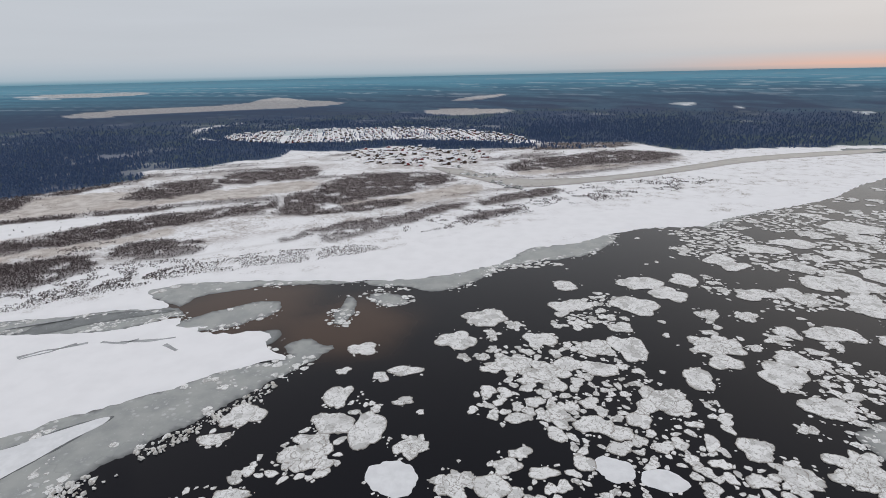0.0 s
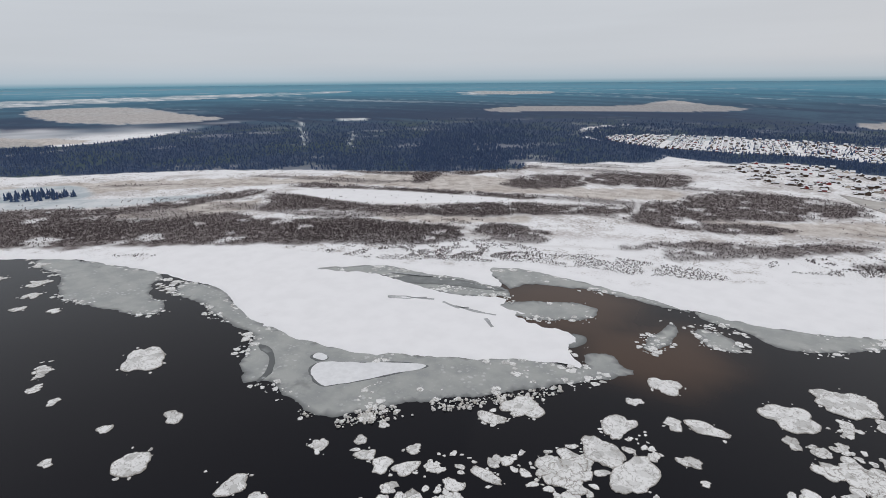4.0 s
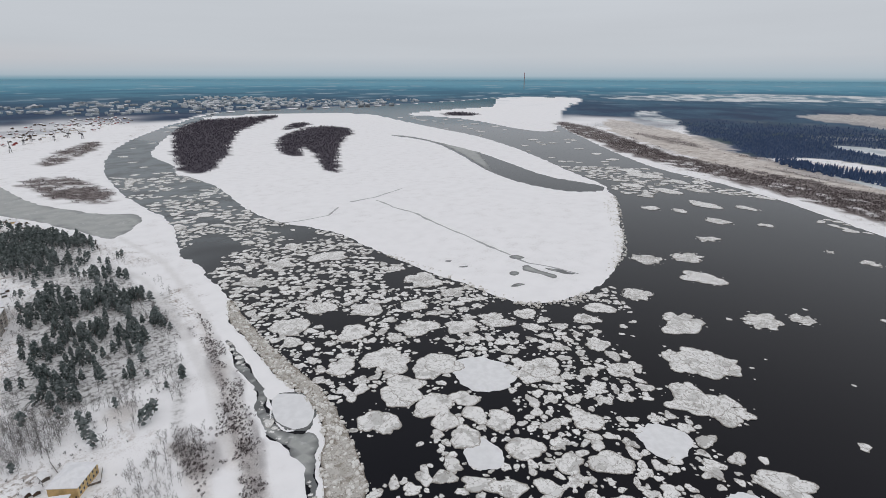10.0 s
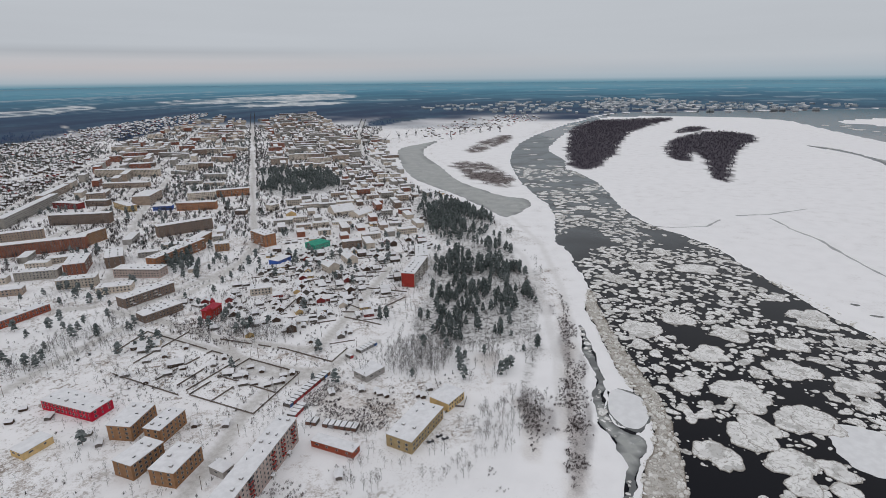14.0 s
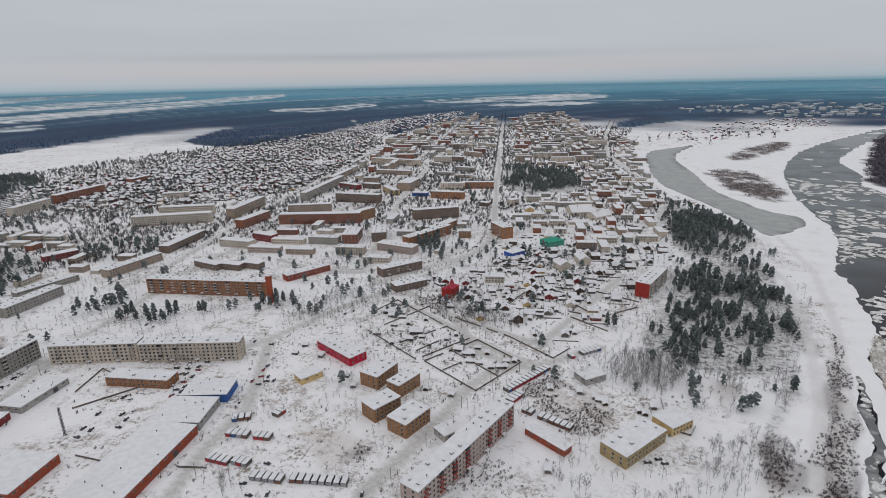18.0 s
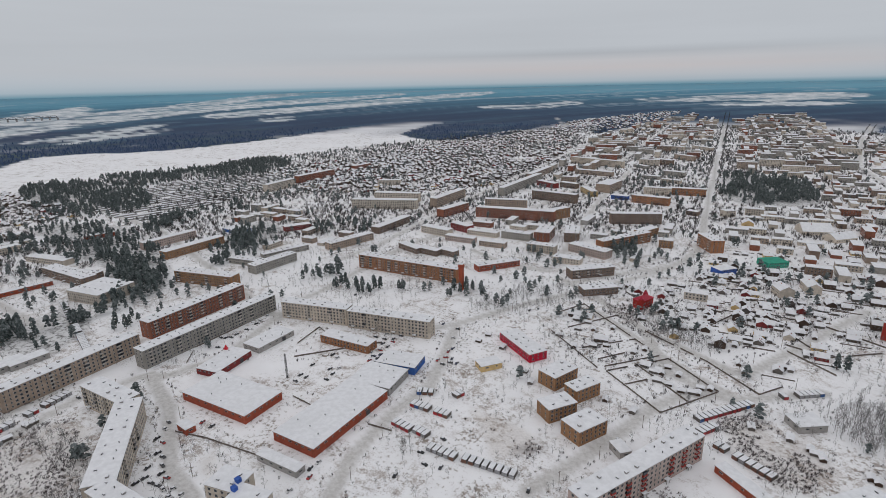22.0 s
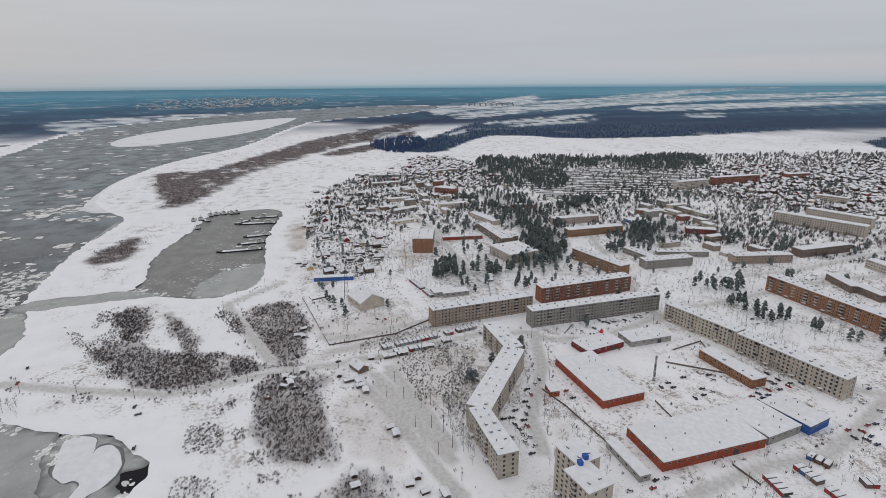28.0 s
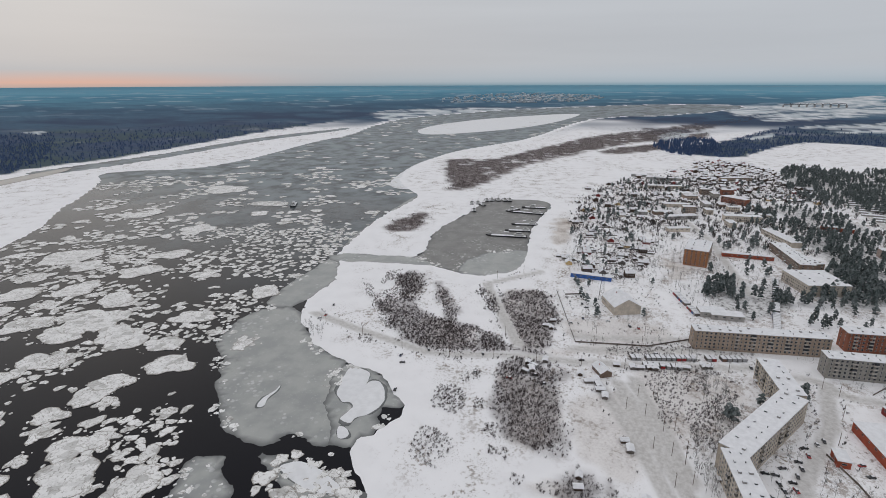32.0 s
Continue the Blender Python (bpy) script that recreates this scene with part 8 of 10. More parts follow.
FENCES.append([(237, -358), (221, -397), (136, -331), (169, -288), (224, -328)])
FENCES.append([(214, -341), (186, -389)])
FENCES.append([(190, -312), (159, -350)])
FENCES.append([(173, -301), (149, -337)])
FENCES.append([(198, -449), (162, -419), (148, -449)])
FENCES.append([(157, -369), (104, -341), (67, -312), (55, -331)])
FENCES.append([(114, -409), (94, -463), (52, -441)])
FENCES.append([(56, -391), (25, -368)])
FENCES.append([(33, -458), (-6, -438)])
FENCES.append([(54, -422), (36, -400)])
FENCES.append([(-5, -273), (-5, -239), (-17, -235), (-24, -251)])
SHED_SPOTS = []
SHED_SPOTS += [(423, 91), (416, 103), (407, 99), (410, 65), (430, 40), (430, 29), (430, 24), (432, 17), (433, 13), (438, 6), (438, -2), (439, -8), (445, -21), (445, -24), (405, 54), (398, 52), (392, 51), (385, 48), (401, 59), (340, 37), (333, 34), (303, 61), (294, 61), (294, 28), (289, 33), (282, 26), (278, 16), (495, 92), (483, 96), (480, 92)]
SHED_SPOTS += [(265, -277), (264, -291), (243, -278), (212, -254), (201, -243), (150, -250), (214, -323), (205, -342), (194, -348), (184, -319), (175, -325), (203, -359), (181, -359), (131, -247), (128, -305), (128, -293), (126, -316), (111, -288), (101, -291), (131, -309), (120, -292), (117, -309), (148, -335), (154, -326), (196, -310)]
SHED_SPOTS += [(67, -269), (47, -269), (37, -264), (31, -258), (34, -261), (10, -254), (7, -252), (1, -261), (84, -349), (79, -339), (106, -373), (98, -445), (104, -290), (101, -299), (95, -301), (40, -428), (29, -401), (52, -450), (72, -410), (63, -187)]
CARS = []
CARS += [(333, -39), (326, -39), (321, -40), (329, -46), (323, -46), (316, -40), (312, -43), (308, -39), (304, -43), (298, -39), (342, -54), (348, -54), (355, -61), (362, -61), (367, -69), (372, -74), (340, -44), (314, -33)]
CARS += [(326, -166), (328, -174), (330, -182), (322, -229), (324, -238), (326, -214), (316, -210), (318, -216), (329, -231), (325, -250), (337, -246), (332, -251), (263, -95), (259, -77), (458, -183), (463, -192), (457, -174), (465, -210), (453, -164), (453, -232)]
CARS += [(276, -249), (272, -240), (265, -235), (268, -230), (288, -204), (285, -206), (350, -195), (343, -193), (351, -175), (414, -294), (424, -297), (220, -117), (212, -133), (203, -136), (155, -147), (151, -147), (10, -205), (1, -206), (4, -209), (130, -213), (127, -211), (253, -364), (258, -356), (175, -670), (158, -591)]
CARS += [(292, -287), (220, -140), (216, -157), (166, -584), (169, -570), (170, -547), (179, -587), (338, -444), (166, -266)]
CARS += [(508, 67), (453, -54), (390, 89), (391, 193), (452, 289), (445, 291), (415, 180), (401, 198)]
CARS += [(400, 96), (392, 138), (420, 138), (391, 113), (355, 185), (460, 23), (456, 11), (475, 293), (516, 150)]
CARS += [(343, -152), (344, -156), (341, -160), (347, -160), (335, -178), (332, -183), (328, -185), (333, -238), (328, -238), (327, -242), (321, -211), (313, -205), (319, -204), (323, -221), (318, -229), (275, -233), (276, -255), (286, -271), (309, -289), (273, -241), (267, -241), (260, -237), (263, -101), (258, -90), (260, -76), (345, -87), (354, -86), (446, -169), (447, -175), (445, -178), (448, -186), (449, -166), (451, -198), (453, -204), (457, -214), (436, -139), (439, -152), (342, -237), (324, -232), (373, -70), (367, -65), (359, -61), (350, -57), (339, -53), (335, -50), (331, -39), (333, -34), (326, -42), (321, -41), (314, -37), (308, -39), (296, -36), (297, -40), (305, -43), (533, 65), (541, 69), (495, 77), (507, 46), (502, 28), (500, 21), (431, 65), (560, 71)]


def make_wall(name, c, seam=0.25, course=2.9):
    """Panel or brick wall: storey joints, stains, and a grain."""
    m = Nodes(name, 0.85, spec=0.2)
    sep = m.n.new("ShaderNodeSeparateXYZ")
    m.l.new(m.pos, sep.inputs[0])
    joint = m.math("ABSOLUTE", m.math("SUBTRACT", m.math("FRACT", m.math("DIVIDE", sep.outputs["Z"], course)), 0.5))
    base = m.mix(m.step(m.noise(0.25, 4), 0.3, 0.7), tuple(x * 0.82 for x in c), tuple(min(1, x * 1.12) for x in c))
    base = m.mix(m.math("MULTIPLY", m.step(m.noise(1.2, 3, dim=(1, 1, 0.2)), 0.5, 0.75), 0.35), base, tuple(x * 0.6 for x in c))
    base = m.mix(m.math("MULTIPLY", m.step(joint, 0.475, 0.49), seam), base, tuple(x * 0.45 for x in c))
    tone = m.mix(m.random(), (0.88, 0.88, 0.88), (1.08, 1.06, 1.04))
    m.colour(m.mix(1.0, base, tone, "MULTIPLY"))
    m.bump(m.noise(3.0, 3), 0.2, 0.1)
    return m.mat


WALLS = {}
for key, c, s in (("tan", (0.37, 0.295, 0.24), 0.5), ("redbrick", (0.26, 0.105, 0.07), 0.3), ("grey", (0.33, 0.315, 0.29), 0.5), ("beige", (0.52, 0.46, 0.39), 0.45),
                  ("cream", (0.58, 0.52, 0.45), 0.4), ("orangebrick", (0.33, 0.155, 0.08), 0.3), ("brown", (0.21, 0.155, 0.125), 0.3), ("ochre", (0.31, 0.175, 0.095), 0.3),
                  ("pink", (0.50, 0.40, 0.36), 0.4), ("redwall", (0.34, 0.085, 0.05), 0.15), ("bluewall", (0.05, 0.13, 0.40), 0.1), ("maroon", (0.22, 0.045, 0.045), 0.1),
                  ("greywall", (0.36, 0.35, 0.34), 0.1), ("crimson", (0.50, 0.015, 0.045), 0.1), ("yellow", (0.60, 0.44, 0.22), 0.1), ("olive", (0.36, 0.275, 0.15), 0.3),
                  ("redend", (0.50, 0.47, 0.43), 0.4), ("redhouse", (0.36, 0.035, 0.03), 0.1), ("green", (0.05, 0.32, 0.23), 0.1), ("bluehouse", (0.05, 0.12, 0.42), 0.1),
                  ("wood", (0.085, 0.060, 0.048), 0.1), ("woodgrey", (0.15, 0.135, 0.125), 0.1)):
    WALLS[key] = make_wall(key + "_wall", c, s)
M_ROOF = plain("roof_snow", (0.80, 0.81, 0.84), 0.9, 0.05, 0.3, dirt=(0.68, 0.69, 0.71))
M_GLASS = plain("dark_window_glass", (0.05, 0.055, 0.065), 0.12, 0.3, 0.5)
M_FRAME = plain("window_frame_paint", (0.50, 0.49, 0.47), 0.6)
M_DARK = plain("dark_metal", (0.055, 0.055, 0.06), 0.6)
M_RUST = plain("rusty_iron", (0.13, 0.08, 0.06), 0.75, 0.3)
M_REDTRIM = plain("red_painted_panel", (0.34, 0.03, 0.02), 0.6)
M_BALC = plain("balcony_panel", (0.50, 0.46, 0.42), 0.7, 0.2)
M_FENCE = plain("weathered_fence_boards", (0.17, 0.14, 0.12), 0.85, 0.3)
M_CONCRETE = plain("grey_concrete", (0.33, 0.32, 0.31), 0.85, 0.2)


def box(cx, cy, cz, lx, ly, lz):
    """A box round a centre, as verts and faces."""
    v = [(cx + sx * lx / 2, cy + sy * ly / 2, cz + sz * lz / 2) for sz in (-1, 1) for sx, sy in ((-1, -1), (1, -1), (1, 1), (-1, 1))]
    return np.array(v), [(3, 2, 1, 0), (4, 5, 6, 7), (0, 1, 5, 4), (1, 2, 6, 5), (2, 3, 7, 6), (3, 0, 4, 7)]


def cap(lx, ly, z0, z1, inset):
    """A snow slab with a rounded shoulder."""
    rings = ((0.0, z0), (0.0, z0 + (z1 - z0) * 0.55), (inset, z1))
    v = [(sx * (lx / 2 - i), sy * (ly / 2 - i), z) for i, z in rings for sx, sy in ((-1, -1), (1, -1), (1, 1), (-1, 1))]
    f = [(3, 2, 1, 0), (8, 9, 10, 11)]
    for k in range(2):
        f += [(4 * k + i, 4 * k + (i + 1) % 4, 4 * k + 4 + (i + 1) % 4, 4 * k + 4 + i) for i in range(4)]
    return np.array(v), f


def solid(name, groups):
    """One mesh from (pieces, material) groups."""
    verts, faces, slots, base = [], [], [], 0
    me = bpy.data.meshes.new(name)
    for s, (pieces, material) in enumerate(groups):
        me.materials.append(material)
        v, f = merge(pieces)
        verts.append(v)
        faces += [tuple(k + base for k in q) for q in f]
        slots += [s] * len(f)
        base += len(v)
    me.from_pydata(np.concatenate(verts).tolist(), [], faces)
    me.polygons.foreach_set("material_index", slots)
    me.update()
    return me


def part(name, me, parent, x=0.0, y=0.0, z=0.0, turn=0.0, label=""):
    ob = new(name, me)
    ob.parent = parent
    ob.location = (x, y, z)
    ob.rotation_euler[2] = turn
    return tagged(ob, label)


def seat(root, x, y, turn):
    """Stands a thing on the ground at a true place."""
    wx, wy, wz = warp(x, y, 0.0)
    k = float((wx - EYE[0]) / (x - EYE[0])) if abs(x - EYE[0]) > 1 else 1.0
    root.location = (float(wx), float(wy), float(wz) - 0.05)
    root.rotation_euler[2] = turn
    root.scale = (k, k, k)
    return root


def window_pieces(length, y, z, every, w, h, seed):
    """A row of framed windows along x on the face at y."""
    r = np.random.default_rng(seed)
    n = max(1, int(length / every))
    frames, panes = [], []
    s = 1 if y > 0 else -1
    for i in range(n):
        x = (i + 0.5) * length / n - length / 2
        ww = w * (1.0 if r.random() < 0.65 else 0.55)
        frames.append(box(x, y + s * 0.02, z, ww + 0.24, 0.10, h + 0.24))
        panes.append(box(x, y + s * 0.05, z, ww, 0.10, h))
    return frames, panes


VENT = solid("roof_vent", [([box(0, 0, 0.35, 1.5, 0.6, 0.7)], M_DARK), ([cap(1.7, 0.8, 0.7, 0.95, 0.15)], M_ROOF)])
HATCH = solid("roof_hatch", [([box(0, 0, 0.55, 1.8, 1.5, 1.1)], M_CONCRETE), ([cap(2.0, 1.7, 1.1, 1.4, 0.2)], M_ROOF)])
STUB = solid("roof_pipe", [([box(0, 0, 0.5, 0.4, 0.4, 1.0)], M_DARK)])
CANOPY = solid("entrance_canopy", [([box(0, 0, 2.4, 3.0, 1.8, 0.2), box(-1.3, 0.7, 1.2, 0.25, 0.25, 2.4), box(1.3, 0.7, 1.2, 0.25, 0.25, 2.4)], M_CONCRETE), ([cap(3.2, 2.0, 2.5, 2.8, 0.2)], M_ROOF), ([box(0, -0.8, 1.05, 1.3, 0.2, 2.1)], M_RUST)])


def balcony_shapes(material):
    """An open, a snowed-on and a glazed balcony."""
    base = [([box(0, 0.55, 0, 3.0, 1.1, 0.14)], M_CONCRETE), ([box(0, 1.08, 0.55, 3.0, 0.06, 1.0), box(-1.47, 0.55, 0.55, 0.06, 1.1, 1.0), box(1.47, 0.55, 0.55, 0.06, 1.1, 1.0)], material)]
    return [solid("balcony", base + [([box(0, 0.6, 0.14, 2.8, 0.9, 0.12)], M_ROOF)]), solid("balcony", base + [([box(0, 0.95, 1.75, 2.8, 0.08, 1.3), box(0, 0.5, 2.45, 3.0, 1.1, 0.1)], M_GLASS)]),
            solid("balcony", base)]


STACKS = {}
NOUN = {"apartment": ("apartment_block", "apartment block"), "tower": ("tower_block", "apartment block"), "hall": ("warehouse", "warehouse"), "office": ("office_building", "office"),
        "school": ("public_building", "public building"), "shed": ("outbuilding", "shed"), "house": ("large_house", "house"), "hip": ("hip_roofed_house", "house"), "gable": ("gabled_house", "house")}
WORDS = {"tan": "tan brick", "redbrick": "dark red brick", "grey": "grey panel", "beige": "beige panel", "cream": "cream rendered", "orangebrick": "orange brick", "brown": "brown brick",
         "ochre": "ochre brick", "pink": "pinkish panel", "redwall": "red brick", "bluewall": "blue-fronted", "maroon": "maroon clad", "greywall": "grey block", "crimson": "crimson clad",
         "yellow": "yellow painted", "olive": "olive yellow brick", "redend": "pale panel, red-ended", "redhouse": "bright red brick", "green": "green painted", "bluehouse": "blue painted"}
NUMBER = {1: "low", 2: "two-storey", 3: "three-storey", 4: "four-storey", 5: "five-storey", 6: "six-storey", 9: "nine-storey"}
ROW_MESHES = {}


def raise_block(x, y, length, width, angle, storeys, tint, kind, near=True, seed=0):
    """A flat-roofed building: walls, roof snow, window rows, balconies, vents, entrances."""
    r = np.random.default_rng(seed)
    name, cat = NOUN[kind]
    root = new(name)
    h = storeys * 2.9 + 1.0 + 0.037 * (seed % 11)
    wall = WALLS[tint]
    part("body", solid("body", [([box(0, 0, h / 2, length, width, h)], wall)]), root)
    part("roof", solid("roof", [([box(0, 0, h + 0.08, length + 0.7, width + 0.7, 0.16)], M_CONCRETE), ([cap(length + 0.6, width + 0.6, h + 0.16, h + 0.55, 0.35)], M_ROOF)]), root, label="flat roof under smooth snow")
    floors = max(1, int(storeys))
    plainish = kind in ("hall", "shed")
    every = 3.1 if not plainish else 6.0
    w, hh = (1.45, 1.45) if not plainish else (2.2, 0.9)
    faces = ((length, width / 2, 0.0), (length, -width / 2, 0.0), (width, length / 2, math.pi / 2), (width, -length / 2, math.pi / 2))
    rows = []
    for q, (span, off, turn) in enumerate(faces):
        if q > 1 and (span < 6 or tint == "redend"):
            continue
        if not near and q > 1:
            continue
        key = (round(span), round(off, 1), plainish)
        if key not in ROW_MESHES:
            fr, pa = window_pieces(span - 1.5, off, 0.0, every if q < 2 else 4.5, w, hh, int(span))
            ROW_MESHES[key] = ([merge(fr)], [merge(pa)])
        rows.append((key, turn))
    glazing = []
    for key, turn in rows:
        fr, pa = ROW_MESHES[key]
        c, sn = math.cos(turn), math.sin(turn)
        for k in range(floors):
            z = 1.0 + 2.9 * k + 1.55 if not plainish else h - 1.6
            glazing.append([[(np.stack([v[:, 0] * c - v[:, 1] * sn, v[:, 0] * sn + v[:, 1] * c, v[:, 2] + z], 1), f) for v, f in side] for side in (fr, pa)])
    if glazing:
        g = part("glazing", solid("glazing", [([q for a in glazing for q in a[0]], M_FRAME), ([q for a in glazing for q in a[1]], M_GLASS)]), root, label="rows of small framed windows")
        g["kind"] = "stuff"
    if tint == "redend":
        part("end_panel", solid("end_panel", [([box(0, 0, h / 2 + 0.5, 0.12, width - 0.4, h - 1.0)], M_REDTRIM)]), root, length / 2 + 0.06, 0, 0, label="plain bright red end wall panel")
        part("end_panel", solid("end_panel", [([box(0, 0, h / 2 + 0.5, 0.12, width - 0.4, h - 1.0)], M_REDTRIM)]), root, -length / 2 - 0.06, 0, 0, label="plain bright red end wall panel")
    if kind in ("apartment", "tower") and near:
        key = tint == "pink"
        if key not in STACKS:
            STACKS[key] = balcony_shapes(M_REDTRIM if key else M_BALC)
        n = max(1, int(length / 11))
        for i in range(n):
            bx = (i + 0.5) * length / n - length / 2 + (r.random() - 0.5) * 2
            for side, turn in ((1, 0.0), (-1, math.pi)):
                if r.random() < 0.75:
                    for k in range(1, floors):
                        part("balcony", STACKS[key][int(r.integers(0, 3))], root, bx, side * width / 2, 1.0 + 2.9 * k, turn)
        for i in range(max(1, int(length / 18))):
            part("entrance_canopy", CANOPY, root, (i + 0.5) * length / max(1, int(length / 18)) - length / 2 + 4, width / 2 + 0.9, 0)
    if kind in ("apartment", "tower", "school", "office"):
        n = max(2, int(length / 7))
        for i in range(n if near else 0):
            vx = (i + 0.5) * length / n - length / 2 + (r.random() - 0.5)
            for vy in (-width * 0.22, width * 0.22):
                if r.random() < 0.7:
                    part("roof_vent", (VENT, HATCH, STUB)[0 if r.random() < 0.6 else int(r.integers(1, 3))], root, vx, vy, h + 0.5, 1.57 * int(r.integers(0, 2)))
    elif kind == "hall":
        for i in range(6):
            part("roof_pipe", STUB, root, (r.random() - 0.5) * length * 0.8, (r.random() - 0.5) * width * 0.8, h + 0.5)
        part("roller_gate", solid("roller_gate", [([box(0, 0, 1.8, 3.6, 0.16, 3.6)], M_DARK)]), root, length * 0.2, -width / 2 - 0.05, 0)
    tagged(root, f"{NUMBER.get(floors, 'low')} {WORDS[tint]} {cat} with a snowy flat roof", cat, "town blocks" if kind == "apartment" else "")
    return seat(root, x, y, radians(angle))


def house_meshes(length, width, eave, rise, wall, seed):
    """Walls with gables, two snow-laden roof slopes, a chimney and windows."""
    l, w = length / 2, width / 2
    v = [(-l, -w, 0), (l, -w, 0), (l, w, 0), (-l, w, 0), (-l, -w, eave), (l, -w, eave), (l, w, eave), (-l, w, eave), (-l, 0, eave + rise), (l, 0, eave + rise)]
    f = [(0, 1, 5, 4), (2, 3, 7, 6), (1, 2, 6, 9, 5), (3, 0, 4, 8, 7)]
    walls = solid("body", [([(np.array(v), f)], wall)])
    o, t, k = 0.5, 0.32, rise / w
    slopes = []
    for s in (-1, 1):
        a = [(-l - o, s * (w + o), eave - o * k), (l + o, s * (w + o), eave - o * k), (l + o, 0, eave + rise), (-l - o, 0, eave + rise)]
        b = [(x, y, z + t * (0.8 if abs(y) > 0.1 else 1.15)) for x, y, z in a]
        slopes.append((np.array(a + b), [(3, 2, 1, 0), (4, 5, 6, 7), (0, 1, 5, 4), (1, 2, 6, 5), (2, 3, 7, 6), (3, 0, 4, 7)]))
    roof = solid("roof", [(slopes, M_ROOF)])
    chim = solid("chimney", [([box(l * 0.3, w * 0.25, eave + rise * 0.9, 0.6, 0.6, 1.7)], WALLS["redwall"]), ([box(l * 0.3, w * 0.25, eave + rise * 0.9 + 0.92, 0.7, 0.7, 0.16)], M_ROOF)])
    frames, panes = window_pieces(length - 1, w, eave * 0.55, 2.6, 0.9, 1.1, seed)
    f2, p2 = window_pieces(length - 1, -w, eave * 0.55, 2.6, 0.9, 1.1, seed + 1)
    wins = solid("glazing", [(frames + f2, M_FRAME), (panes + p2, M_GLASS)])
    return walls, roof, chim, wins


HOUSES = []
for i, (l, w, e, r_, key) in enumerate(((9, 7, 2.8, 2.2, "wood"), (8, 7, 2.8, 2.4, "woodgrey"), (11, 8, 3.2, 2.4, "wood"), (7, 6, 2.6, 2.0, "woodgrey"), (10, 8, 5.4, 2.6, "wood"), (9, 8, 3.0, 2.6, "cream"), (9, 8, 3.2, 2.4, "maroon"), (10, 7, 3.0, 2.2, "yellow"))):
    HOUSES.append((house_meshes(l, w, e, r_, WALLS[key], i), key))
HOUSE_WORDS = {"wood": "dark weathered timber", "woodgrey": "grey weathered timber", "cream": "cream rendered", "maroon": "dark red painted timber", "yellow": "yellow painted timber"}
SHEDS = [house_meshes(4.5, 3.2, 2.1, 0.7, WALLS["wood"], 30), house_meshes(6, 3.5, 2.2, 0.5, WALLS["woodgrey"], 31)]


def put_house(x, y, turn, k, size=1.0):
    meshes, key = HOUSES[k]
    root = new("wooden_house")
    for name, me in zip(("body", "roof", "chimney", "glazing"), meshes):
        ob = part(name, me, root)
        if name == "glazing":
            ob["kind"] = "stuff"
    tagged(root, f"{HOUSE_WORDS[key]} house with a steep snow-laden roof", "house", "cottages with snowy roofs")
    seat(root, x, y, turn)
    root.scale = root.scale * size
    return root


def put_shed(x, y, turn, k):
    root = new("garden_shed")
    for name, me in zip(("body", "roof"), SHEDS[k][:2]):
        part(name, me, root)
    tagged(root, "small dark timber shed under thick snow", "shed", "garden sheds")
    return seat(root, x, y, turn)


def hip_house(x, y, length, width, angle, storeys, tint):
    """A house with a four-sided roof; bright ones keep the colour on the roof edges."""
    root = new("hip_roofed_house")
    h = storeys * 2.9 + 0.5
    part("body", solid("body", [([box(0, 0, h / 2, length, width, h)], WALLS[tint])]), root)
    l, w, ridge = length / 2 + 0.6, width / 2 + 0.6, max(0.5, (length - width) / 2)
    v = [(-l, -w, h), (l, -w, h), (l, w, h), (-l, w, h), (-l, -w, h + 0.3), (l, -w, h + 0.3), (l, w, h + 0.3), (-l, w, h + 0.3), (-ridge, 0, h + 3.2), (ridge, 0, h + 3.2)]
    f = [(3, 2, 1, 0), (0, 1, 5, 4), (1, 2, 6, 5), (2, 3, 7, 6), (3, 0, 4, 7), (4, 5, 9, 8), (6, 7, 8, 9), (5, 6, 9), (7, 4, 8)]
    coloured = tint in ("redhouse", "green")
    part("roof", solid("roof", [([(np.array(v), f)], plain(tint + "_roof_sheet", (0.42, 0.02, 0.05), 0.5, 0.3) if tint == "redhouse" else WALLS[tint] if coloured else M_ROOF)]), root)
    for side in (1, -1):
        for k in range(max(1, int(storeys))):
            fr, pa = window_pieces(length - 1, side * width / 2, 1.9 + 2.9 * k, 2.8, 1.1, 1.4, 3 + k)
            part("glazing", solid("glazing", [(fr, M_FRAME), (pa, M_GLASS)]), root)["kind"] = "stuff"
    if tint == "redhouse":
        for tx, ty in ((-l + 1.5, -w + 1.5), (l - 1.5, w - 1.5)):
            part("turret", solid("turret", [([box(tx, ty, h / 2 + 1.2, 3.2, 3.2, h + 2.4)], WALLS[tint]), ([prism((tx, ty, h + 2.4), (tx, ty, h + 6.0), 2.6, 0.05, 4)], bpy.data.materials["redhouse_roof_sheet"])]), root)
    tagged(root, f"{WORDS[tint]} house with a four-sided roof", "house")
    return seat(root, x, y, radians(angle))


def gable_house(x, y, length, width, angle, storeys, tint):
    root = new("gabled_house")
    for name, me in zip(("body", "roof", "chimney", "glazing"), house_meshes(length, width, storeys * 2.6, width * 0.28, WALLS[tint], int(length * 7))):
        ob = part(name, me, root)
        if name == "glazing":
            ob["kind"] = "stuff"
    tagged(root, f"{WORDS[tint]} building with a snowy pitched roof", "building")
    return seat(root, x, y, radians(angle))


TAKEN = []
